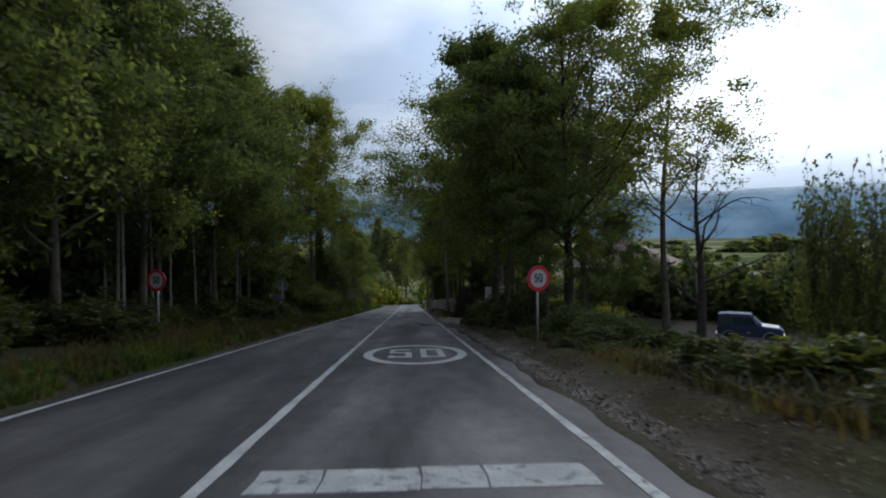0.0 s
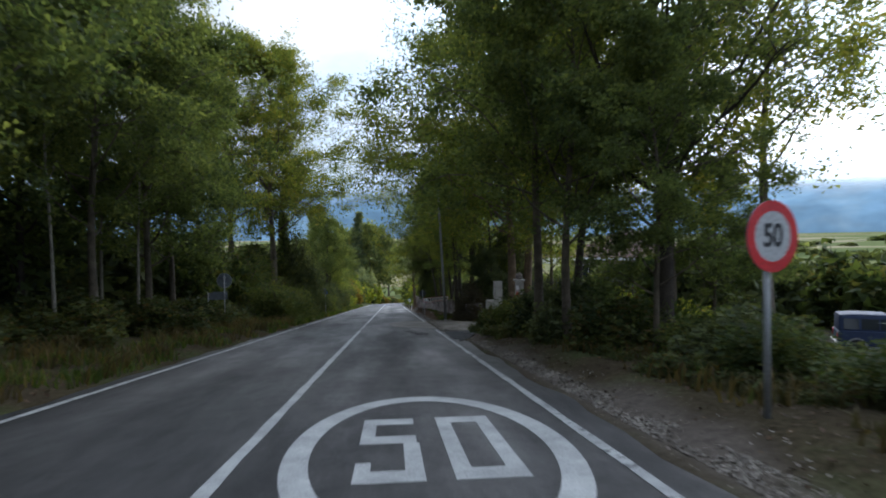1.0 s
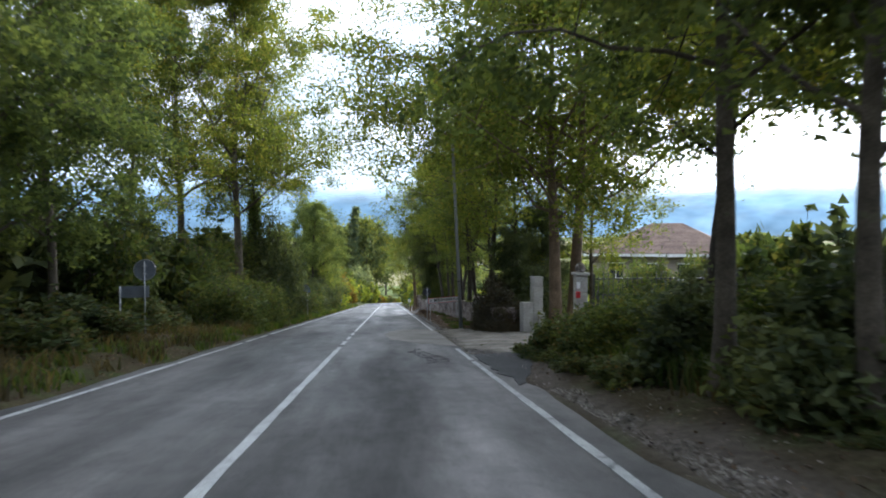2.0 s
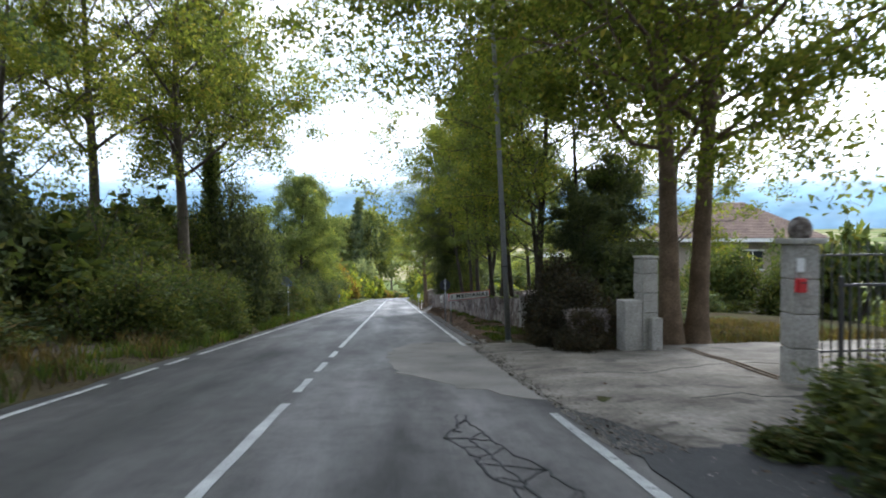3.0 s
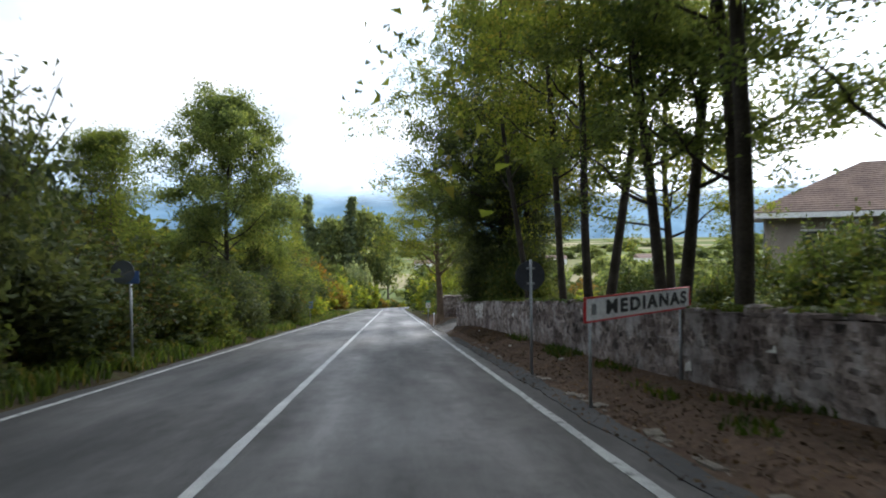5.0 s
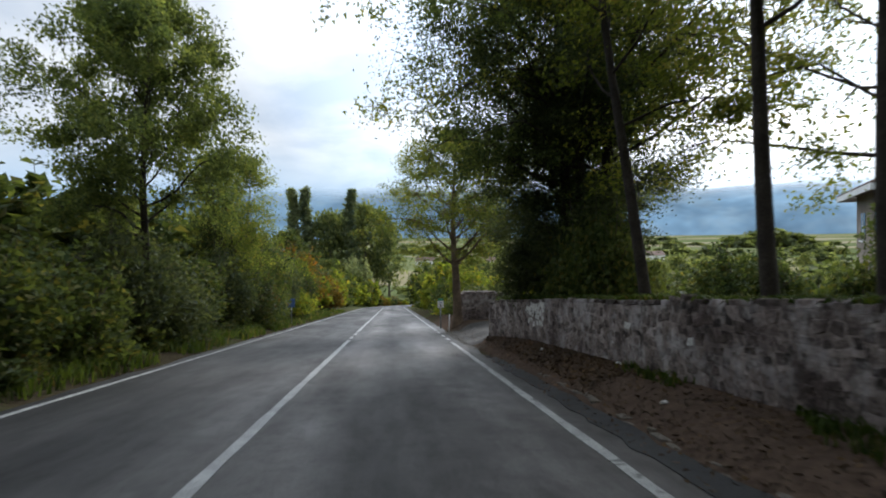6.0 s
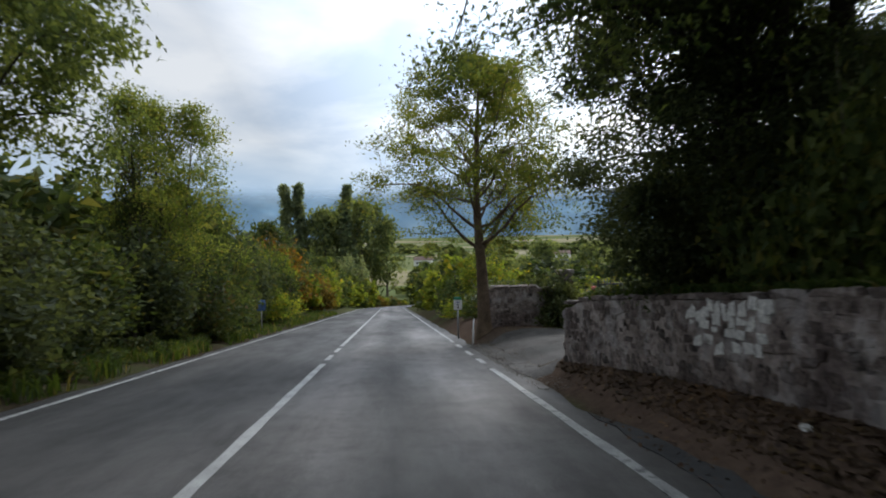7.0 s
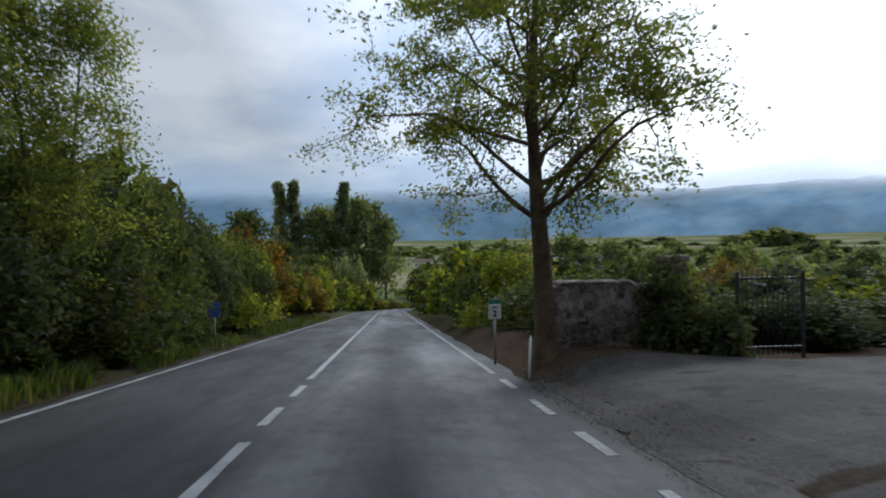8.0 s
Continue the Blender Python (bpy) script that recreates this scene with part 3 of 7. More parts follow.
five = [rect(0.97, 1.47, b - h, b), rect(0.97, 0.97 + 0.13, a + 1.18, b - h), rect(1.10, 1.47, a + 1.18, a + 1.18 + h),
        rect(1.35, 1.49, a + h, a + 1.18), rect(0.97, 1.49, a, a + h), rect(0.97, 1.09, a + h, a + 0.55)]
zero = [rect(1.70, 2.24, b - h, b), rect(1.70, 2.24, a, a + h), rect(1.70, 1.84, a + h, b - h), rect(2.10, 2.24, a + h, b - h)]
bars("speed_number_on_road", five + zero, PAINT, "white painted number 50 on the asphalt")
bar = tagged(new("warning_bar"), "cracked white transverse bar across the lane", "road marking", kind="structure")
for x0, x1, dy in ((0.33, 0.80, 0.0), (0.812, 1.50, -0.012), (1.512, 1.96, 0.01), (1.975, 2.73, -0.006)):
    piece = bars("painted_slab", [[(x0, 4.06 + dy), (x1, 4.05 + dy), (x1 + 0.012, 4.34 + dy), (x1 - 0.008, 4.62 + dy), (x0 + 0.006, 4.63 + dy), (x0 + 0.014, 4.36 + dy)]], PAINT_WORN, "", piece=True)
    piece.parent = bar


def hills():
    """The wooded mountains behind the valley, their tops cut level by the cloud."""
    vs, fs = [], []
    n, rows = 120, 7
    for j in range(rows):
        d = 3300 + 190 * j
        for i in range(n + 1):
            a = radians(-62 + 124 * i / n)
            k = noise.noise((i * 0.10, 3.1, 0)) * 0.5 + noise.noise((i * 0.31, 7.7, 0)) * 0.22
            low = 0.72 + 0.28 * (1 - float(step(0.16, 0.36, a)))
            top = (400 + 200 * k) * low
            top = max(40, top)
            h = top * math.sin(min(1.0, j / (rows - 2)) * math.pi / 2) if j < rows - 1 else -60
            h += 7 * noise.noise((i * 0.9, j * 1.3, 5))* (0 < j < rows - 1)
            vs.append((d * math.sin(a), d * math.cos(a), VALLEY + 16 + h if j else VALLEY - 30))
    for j in range(rows - 1):
        for i in range(n):
            p = j * (n + 1) + i
            fs.append((p, p + 1, p + n + 2, p + n + 1))
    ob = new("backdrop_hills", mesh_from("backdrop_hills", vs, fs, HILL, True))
    tagged(ob, "wooded mountains tinted blue-grey for haze, under low cloud beyond the valley", "mountains", kind="structure")


hills()

# ---- trees, shrubs and grass ----
def tube(vs, fs, pts, radii, sides):
    """Adds a tapered tube along pts."""
    k0 = len(vs)
    up = Vector((0.31, 0.17, 0.93))
    for i, p in enumerate(pts):
        d = (pts[min(i + 1, len(pts) - 1)] - pts[max(i - 1, 0)]).normalized()
        a = d.cross(up)
        a = a.normalized() if a.length > 1e-4 else Vector((1, 0, 0))
        b = d.cross(a)
        for s in range(sides):
            t = 2 * math.pi * s / sides
            vs.append(p + (a * math.cos(t) + b * math.sin(t)) * radii[i])
    for i in range(len(pts) - 1):
        for s in range(sides):
            q, r = k0 + i * sides + s, k0 + i * sides + (s + 1) % sides
            fs.append((q, r, r + sides, q + sides))
    fs.append(tuple(k0 + (len(pts) - 1) * sides + s for s in range(sides)))


def leaf_mesh(name, rng, centres, size, mat, droop=0.35, slim=0.62, four=False):
    """Small pointed leaves at the centres, turned at random and hanging a little."""
    c = np.asarray(centres, float).reshape(-1, 3)
    n = len(c)
    s = size * rng.uniform(0.6, 1.35, n)[:, None]
    d = rng.normal(size=(n, 3))
    d[:, 2] = d[:, 2] * 0.6 - droop
    d /= np.linalg.norm(d, axis=1)[:, None]
    e = np.cross(d, rng.normal(size=(n, 3)))
    e /= np.linalg.norm(e, axis=1)[:, None] + 1e-9
    f = np.cross(d, e) * 0.18
    k = 4 if four else 3
    P = np.empty((n, k, 3))
    if four:
        P[:, 0] = c - d * s
        P[:, 1] = c + e * s * slim * 0.7 + f * s
        P[:, 2] = c + d * s
        P[:, 3] = c - e * s * slim * 0.7 + f * s
    else:
        P[:, 0] = c - d * s + e * s * slim + f * s
        P[:, 1] = c - d * s * 0.6 - e * s * slim + f * s
        P[:, 2] = c + d * s * 1.1
    me = bpy.data.meshes.new(name)
    me.vertices.add(k * n)
    me.vertices.foreach_set("co", P.reshape(-1))
    me.loops.add(k * n)
    me.loops.foreach_set("vertex_index", np.arange(k * n, dtype=np.int32))
    me.polygons.add(n)
    me.polygons.foreach_set("loop_start", np.arange(0, k * n, k, dtype=np.int32))
    me.materials.append(mat)
    me.update(calc_edges=True)
    return me


def grow(name, seed, H, r0, base, spread, nlimb, up, leaves, size, bark, leaf, stems=((0, 0, 0.0, 0.0),), profile="round",
         scatter=0.38, droop=0.35, subs=6, twigs=3, fork=1.0, ivy=0, limb_r=0.42, bare=0.0, sides=8, four=False, fine=True):
    """Trunk mesh and crown mesh of one tree. stems: (x, y, lean x, lean y). up: lift of the limbs, radians. bare: part of the twigs without leaves."""
    rng = np.random.default_rng(seed)
    vs, fs, bv, bf, cen = [], [], [], [], []
    for sx, sy, lx, ly in stems:
        ph = rng.uniform(0, 6.28, 4)
        def at(t):
            w = 0.025 * H * t
            return Vector((sx + lx * H * t + w * math.sin(3.1 * t + ph[0]) + 0.4 * w * math.sin(9 * t + ph[1]),
                           sy + ly * H * t + w * math.cos(2.7 * t + ph[2]) + 0.4 * w * math.sin(8 * t + ph[3]), H * t))
        def rad(t):
            return r0 * (1.0 + 0.45 * max(0, 1 - t * 14) ** 2) * max(0.04, (1 - 0.93 * t ** 0.85))
        ts = [0, 0.012, 0.03, 0.07] + [0.07 + 0.93 * k / 15 for k in range(1, 16)]
        pts = [at(t) - (Vector((0, 0, 0.25)) if t == 0 else Vector()) for t in ts]
        tube(vs, fs, pts, [rad(t) for t in ts], sides)
        for k in range(ivy):
            t = rng.uniform(0.02, 0.55)
            a = rng.uniform(0, 6.28)
            cen.append(tuple(at(t) + Vector((math.cos(a), math.sin(a), 0)) * (rad(t) + rng.uniform(0.02, 0.32) * (1 + 2.2 * max(0, 0.4 - t)))))
        az = rng.uniform(0, 6.28)
        for i in range(nlimb):
            f = (i + rng.uniform(0, 0.9)) / nlimb
            t = base + (0.97 - base) * f
            az += 2.4 + rng.uniform(-0.5, 0.5)
            if profile == "round":
                pr = 0.45 + 0.75 * math.sin(math.pi * min(1, f * 0.82 + 0.14)) - 0.35 * f
            elif profile == "column":
                pr = 0.75 + 0.3 * math.sin(math.pi * f) - 0.5 * f * f
            elif profile == "cone":
                pr = 1.1 - 0.9 * f
            else:
                pr = 0.55 + 0.6 * f - 0.55 * f * f
            L = spread * pr * rng.uniform(0.72, 1.18)
            el = up * (0.55 + 0.75 * f) + rng.uniform(-0.15, 0.2)
            d = Vector((math.cos(az) * math.cos(el), math.sin(az) * math.cos(el), math.sin(el)))
            p, lp = at(t), []
            r = max(0.012, rad(t) * limb_r)
            m = 7
            for k in range(m):
                lp.append(p.copy())
                d = (d + Vector(rng.normal(size=3)) * 0.16 + Vector((0, 0, (0.16 if k < 3 else -0.22) * fork))).normalized()
                p = p + d * (L / (m - 1))
            tube(bv, bf, lp, [r * (1 - 0.86 * k / (m - 1)) for k in range(m)], 5)
            for s in range(subs):
                q = 0.28 + 0.72 * (s + rng.uniform(0.1, 0.9)) / subs
                k = min(int(q * (m - 1)), m - 2)
                o = lp[k].lerp(lp[k + 1], q * (m - 1) - k)
                sd = ((lp[k + 1] - lp[k]).normalized() * 0.55 + Vector(rng.normal(size=3)) * 0.75 + Vector((0, 0, 0.1))).normalized()
                sl = L * (0.42 - 0.16 * q) * rng.uniform(0.7, 1.35)
                sp = [o]
                for _ in range(3):
                    sd = (sd + Vector(rng.normal(size=3)) * 0.25 + Vector((0, 0, -0.12 * fork))).normalized()
                    sp.append(sp[-1] + sd * sl / 3)
                if fine:
                    tube(bv, bf, sp, [r * 0.30, r * 0.22, r * 0.15, r * 0.06], 3)
                for w in range(twigs):
                    j = rng.integers(1, 4)
                    td = (sd * 0.4 + Vector(rng.normal(size=3)) * 0.8 + Vector((0, 0, -0.1))).normalized()
                    e = sp[j] + td * sl * rng.uniform(0.25, 0.6)
                    if fine:
                        tube(bv, bf, [sp[j], e], [r * 0.13, r * 0.04], 3)
                    if rng.uniform() < bare:
                        continue
                    nn = int(leaves * rng.uniform(0.5, 1.5))
                    g = rng.normal(size=(nn, 3)) * scatter * np.array([1, 1, 0.55])
                    al = rng.uniform(0, 1.1, (nn, 1))
                    base_p = np.array(sp[j]) * (1 - al) + np.array(e) * al
                    cen.extend(map(tuple, base_p + g))
    return (mesh_from(name + "_trunk", vs, fs, bark, True), leaf_mesh(name + "_crown", rng, cen, size, leaf, droop, 0.62, four) if cen else None, mesh_from(name + "_branchwork", bv, bf, bark, True))


SHAPES = {}


def tree(kind, x, y, label, turn=0.0, scale=1.0, tall=1.0, category="tree", group="", name="tree", dz=0.0, lean=(0, 0)):
    """A tree of one of the kinds in SHAPES, standing on the ground."""
    px, py, pz = on(x, y, dz)
    m = pose(px, py, pz - 0.05, lean[0], lean[1], turn) @ Matrix.Diagonal((scale, scale, scale * tall, 1))
    ob = thing(name, m, label, category, group)
    part("trunk", SHAPES[kind][0], None, ob)
    part("branchwork", SHAPES[kind][2], None, ob)
    if SHAPES[kind][1] is not None:
        part("crown", SHAPES[kind][1], None, ob)
    return ob


def shrub_shape(name, seed, leaves, size, leaf, bark, lobes=13, shoots=30, spiky=0.0, droop=0.2):
    """A bush one metre high and about one across: stems, uneven lobes of leaves and stray shoots."""
    rng = np.random.default_rng(seed)
    vs, fs, cen = [], [], []
    lob = []
    for k in range(lobes):
        a, q = rng.uniform(0, 6.28), math.sqrt(rng.uniform(0, 1)) * 0.42
        z = rng.uniform(0.12, 0.74) * (1 - 0.7 * (q / 0.42) ** 2 * rng.uniform(0.3, 1))
        lob.append((Vector((q * math.cos(a), q * math.sin(a), max(z, 0.08))), rng.uniform(0.14, 0.26)))
    for p, r in lob:
        mid = p * 0.5 + Vector((rng.normal() * 0.04, rng.normal() * 0.04, 0))
        mid.z = p.z * 0.55
        tube(vs, fs, [Vector((p.x * 0.2, p.y * 0.2, -0.05)), mid, p], [0.016, 0.011, 0.004], 4)
        n = int(leaves * (r / 0.2) ** 2 / lobes)
        d = rng.normal(size=(n, 3))
        d /= np.linalg.norm(d, axis=1)[:, None]
        rr = r * (0.55 + 0.5 * rng.uniform(0, 1, n) ** 0.6) * (1 + 0.22 * rng.normal(size=n))
        c = np.array(p) + d * rr[:, None]
        cen.extend(map(tuple, c[c[:, 2] > 0.0]))
    for k in range(shoots):
        p, r = lob[rng.integers(len(lob))]
        d = Vector((rng.normal() * 0.5, rng.normal() * 0.5, abs(rng.normal()) + 0.35 + spiky)).normalized()
        e = p + d * (r + rng.uniform(0.06, 0.22) * (1 + spiky))
        tube(vs, fs, [p, p.lerp(e, 0.5) + Vector((0.01, 0, 0)), e], [0.006, 0.004, 0.0015], 3)
        n = 16
        al = rng.uniform(0.3, 1.05, (n, 1))
        cen.extend(map(tuple, np.array(p) * (1 - al) + np.array(e) * al + rng.normal(size=(n, 3)) * 0.022))
    return (mesh_from(name + "_stems", vs, fs, bark), leaf_mesh(name + "_foliage", rng, cen, size, leaf, droop, 0.66))


def shrub(kind, x, y, wide, high, label, turn=0.0, category="shrub", group="", name="shrub", dz=0.0, deep=None):
    px, py, pz = on(x, y, dz)
    m = pose(px, py, pz - 0.04, 0, 0, turn) @ Matrix.Diagonal((wide, deep or wide, high, 1))
    ob = thing(name, m, label, category, group)
    part("stem", SHAPES[kind][0], None, ob)
    part("foliage", SHAPES[kind][1], None, ob)
    return ob


# the kinds
for k in range(3):
    SHAPES[f"wood{k}"] = grow("wood_tree", 11 + k, 12.5, 0.15, 0.16 + 0.06 * k, 4.4, 28, 0.55, 92, 0.072, BARK, LEAF_WOOD, scatter=0.25, subs=5, twigs=3)
SHAPES["back"] = grow("back_tree", 15, 12.5, 0.16, 0.08, 3.6, 24, 0.55, 12, 0.18, BARK_DARK, LEAF_WOOD, scatter=0.5, subs=5, twigs=3, fine=False)
for k in range(2):
    SHAPES[f"ash{k}"] = grow("ash_tree", 21 + k, 13, 0.22, 0.27, 6.0, 26, 0.62, 135, 0.060, BARK, LEAF_ASH, scatter=0.23, subs=6, twigs=3)
SHAPES["verge"] = grow("broad_tree", 23, 12.5, 0.25, 0.24, 6.0, 24, 0.62, 58, 0.06, BARK_DARK, LEAF_WOOD, scatter=0.20, subs=6, twigs=3, bare=0.35, limb_r=0.5)
SHAPES["twin"] = grow("gate_tree", 31, 14, 0.25, 0.27, 8.0, 29, 0.42, 150, 0.066, BARK_WARM, LEAF_ASH, stems=((-0.32, 0, -0.035, 0.0), (0.32, 0.1, 0.045, 0.01)), scatter=0.36, subs=7, twigs=3, fork=0.75)
SHAPES["sparse"] = grow("sparse_tree", 41, 14, 0.18, 0.2, 5.6, 24, 0.6, 84, 0.068, BARK, LEAF_ASH, scatter=0.26, bare=0.2, subs=6, twigs=3)
SHAPES["sparsehigh"] = grow("airy_tree", 42, 13, 0.18, 0.36, 5.0, 24, 0.7, 84, 0.068, BARK, LEAF_ASH, scatter=0.26, bare=0.2, subs=6, twigs=3)
SHAPES["sapling"] = grow("young_tree", 44, 9.5, 0.065, 0.42, 1.9, 13, 0.7, 34, 0.062, BARK_PALE, LEAF_WOOD, scatter=0.22, subs=4, twigs=2)
SHAPES["drive"] = grow("roadside_tree", 53, 7.1, 0.20, 0.30, 3.4, 34, 0.34, 74, 0.040, BARK_WARM, LEAF_ASH, four=True, scatter=0.14, subs=8, twigs=3, fork=1.5, limb_r=0.42, sides=12)
for k in range(2):
    SHAPES[f"slim{k}"] = grow("slim_tree", 55 + k, 12.5, 0.115, 0.30, 2.6, 18, 0.40, 74, 0.046, BARK_DARK, LEAF_ASH, stems=((0, 0, -0.07 - 0.06 * k, 0.01),), scatter=0.2, subs=5, twigs=3, bare=0.14, fork=1.7)
SHAPES["slimdark"] = grow("slim_dark_tree", 59, 12.0, 0.12, 0.22, 2.4, 22, 0.30, 72, 0.045, BARK_DARK, LEAF_WOOD, stems=((0, 0, -0.08, 0.01),), scatter=0.19, subs=5, twigs=3, bare=0.1, fork=2.0)
SHAPES["canopy"] = grow("canopy_tree", 58, 11.5, 0.20, 0.30, 5.0, 30, 0.36, 66, 0.050, BARK_DARK, LEAF_ASH, scatter=0.22, subs=7, twigs=3)
SHAPES["overhang"] = grow("overhanging_tree", 67, 12, 0.14, 0.50, 8.0, 15, 0.24, 95, 0.048, BARK_DARK, LEAF_ASH, scatter=0.22, subs=8, twigs=3, bare=0.05, fork=1.0)
SHAPES["shade"] = grow("shade_tree", 57, 11.5, 0.20, 0.30, 4.4, 32, 0.40, 140, 0.041, BARK_DARK, LEAF_WOOD, scatter=0.24, subs=7, twigs=3)
SHAPES["dark"] = grow("holm_oak", 61, 9, 0.24, 0.04, 3.2, 38, 0.42, 64, 0.068, BARK_DARK, LEAF_DARK, scatter=0.27, subs=6, twigs=3, profile="low")
SHAPES["evergreen"] = grow("evergreen", 63, 6.6, 0.20, 0.13, 2.05, 50, 0.34, 240, 0.029, BARK_DARK, LEAF_DARK, scatter=0.21, subs=6, twigs=3)
SHAPES["evergreenhigh"] = grow("tall_evergreen", 64, 7.4, 0.17, 0.50, 3.8, 26, 0.30, 115, 0.031, BARK_DARK, LEAF_DARK, scatter=0.22, subs=7, twigs=3)
SHAPES["ivy"] = grow("ivy_tree", 71, 13, 0.22, 0.40, 4.2, 20, 0.6, 75, 0.07, BARK_DARK, LEAF_WOOD, scatter=0.34, ivy=6500)
SHAPES["lean"] = grow("leaning_tree", 81, 12, 0.19, 0.34, 3.8, 18, 0.6, 80, 0.07, BARK_DARK, LEAF_WOOD, stems=((0, 0, -0.04, 0.02),), scatter=0.32)
SHAPES["dead"] = grow("dead_tree", 91, 10, 0.27, 0.16, 4.4, 13, 0.7, 1, 0.05, BARK_DARK, LEAF_WOOD, subs=4, twigs=2, bare=1.0, fork=0.7, limb_r=0.62)
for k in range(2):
    SHAPES[f"poplar{k}"] = grow("poplar", 101 + k, 27, 0.3, 0.06, 2.3, 48, 1.15, 14, 0.40, BARK, LEAF_POPLAR_HAZED, profile="column", scatter=0.5, subs=5, twigs=2, fine=False)
SHAPES["far"] = grow("valley_tree", 111, 12, 0.3, 0.06, 4.6, 22, 0.6, 9, 0.36, BARK, LEAF_FAR_HAZED, scatter=0.7, subs=5, twigs=2, fine=False)
SHAPES["farlight"] = grow("lane_tree", 112, 9, 0.2, 0.05, 3.2, 22, 0.6, 16, 0.22, BARK, LEAF_HEDGE, scatter=0.5, subs=5, twigs=2, fine=False)
SHAPES["lime"] = grow("light_willow_tree", 124, 7.3, 0.085, 0.20, 1.7, 22, 0.9, 44, 0.042, BARK, LEAF_WILLOW, scatter=0.22, stems=((-0.3, 0, -0.13, 0), (0.1, 0.1, 0.02, 0.03), (0.4, 0.0, 0.17, 0.02)), subs=5, bare=0.12)
SHAPES["round"] = grow("round_crowned_tree", 125, 8.6, 0.16, 0.32, 3.0, 32, 0.42, 112, 0.054, BARK_DARK, LEAF_WOOD, scatter=0.22, subs=6, twigs=3)
SHAPES["light"] = grow("willow_tree", 121, 7.5, 0.10, 0.24, 2.1, 24, 0.95, 48, 0.044, BARK, LEAF_WILLOW, scatter=0.24, stems=((-0.2, 0, -0.05, 0), (0.2, 0.1, 0.06, 0.03)), subs=5)
for k in range(3):
    SHAPES[f"hedge{k}"] = shrub_shape("hedge", 131 + k, 8200, 0.023, LEAF_HEDGE, BARK, lobes=16)
for k in range(2):
    SHAPES[f"bright{k}"] = shrub_shape("bright_shrub", 141 + k, 7600, 0.024, LEAF_BRIGHT, BARK, lobes=16)
    SHAPES[f"bramble{k}"] = shrub_shape("bramble", 151 + k, 4400, 0.034, BRAMBLE, BARK_DARK, shoots=40)
SHAPES["bramblefine"] = shrub_shape("fine_bramble", 155, 9500, 0.021, BRAMBLE, BARK_DARK, lobes=20, shoots=60)
SHAPES["hedgefine"] = shrub_shape("fine_hedge", 156, 9500, 0.021, LEAF_HEDGE, BARK, lobes=20, shoots=60)
SHAPES["hedgedark"] = shrub_shape("dark_hedge", 165, 7400, 0.024, LEAF_DARK, BARK)
SHAPES["rust"] = shrub_shape("rust_shrub", 161, 5500, 0.028, LEAF_RUST, BARK)
SHAPES["spiky"] = shrub_shape("willow_shrub", 171, 2600, 0.021, LEAF_HEDGE, BARK, lobes=10, shoots=120, spiky=1.6)
SHAPES["darkshrub"] = shrub_shape("dark_shrub", 181, 4400, 0.034, LEAF_DARK, BARK_DARK)
SHAPES["under"] = shrub_shape("underwood", 185, 1300, 0.068, LEAF_DARK, BARK_DARK, shoots=20)
SHAPES["soft"] = shrub_shape("far_hedge", 186, 1400, 0.060, LEAF_HEDGE, BARK, shoots=25)
SHAPES["softbright"] = shrub_shape("far_bright_hedge", 187, 2400, 0.048, LEAF_BRIGHT, BARK, shoots=25)
SHAPES["lowdark"] = shrub_shape("low_bramble", 189, 1300, 0.038, BRAMBLE, BARK_DARK, lobes=9, shoots=25)
SHAPES["low"] = shrub_shape("low_growth", 188, 1500, 0.065, LEAF_HEDGE, BARK, lobes=9, shoots=25)
SHAPES["greybush"] = shrub_shape("grey_willow", 193, 5000, 0.03, LEAF_POPLAR_HAZED, BARK, lobes=18)
SHAPES["mound"] = shrub_shape("round_tree", 195, 2600, 0.042, LEAF_WOOD, BARK, lobes=18, shoots=10)
SHAPES["ivymass"] = shrub_shape("ivy_mass", 197, 24000, 0.014, LEAF_DARK, BARK_DARK, lobes=22, shoots=60)
SHAPES["bankwall"] = shrub_shape("bank_hedge", 198, 12500, 0.0165, LEAF_HEDGE, BARK, lobes=20, shoots=50)
SHAPES["creeper"] = shrub_shape("dark_creeper", 199, 8500, 0.021, LEAF_CREEPER, BARK_DARK, lobes=18, shoots=50)
SHAPES["field"] = shrub_shape("field_bush", 191, 230, 0.16, LEAF_FAR_HAZED, BARK, lobes=11, shoots=4)

WOOD = "tall leafy woodland tree with a dark slim trunk beside the road"
# the wood on the left of the road
for i, (x, y, s) in enumerate([(-7.2, 11, 1.0), (-7.0, 20.5, 0.98), (-8.2, 25, 1.0), (-6.9, 31.7, 0.95), (-7.6, 36, 0.9), (-10.0, 40.0, 0.95), (-7.0, 15.5, 0.95), (-6.8, 27.5, 0.92)]):
    tree(f"wood{i % 3}", x, y, WOOD, turn=77 * i, scale=s, group="woodland trees", name="woodland_tree")
# the last five are out of view, added to block light at the start
for i, (x, y) in enumerate([(-9.5, 15.5), (-10.5, 21), (-9.6, 29), (-13, 8), (-12.5, 13.5), (-13.5, 18.5), (-12.5, 24), (-13.8, 29.5), (-12.8, 34.5), (-14, 40), (-17, 14), (-17.5, 26), (-8, 4), (-9, -3), (-7.5, -10), (-8.5, -18), (-12.5, 1)]):
    tree("back", x, y, "dense woodland tree deep among the others, the rearmost unseen and added for shade", turn=63 * i, scale=1.0 + 0.1 * math.sin(i * 2.1), group="deep woodland trees", name="woodland_tree")
tree("ash1", -6.3, 51.4, "very tall leafy tree with a forked trunk on the hedge bank", 40, 1.12, 1.08)
tree("ash0", -8.6, 49.6, "very tall leafy tree with a straight trunk on the hedge bank", 200, 1.0, 1.1)
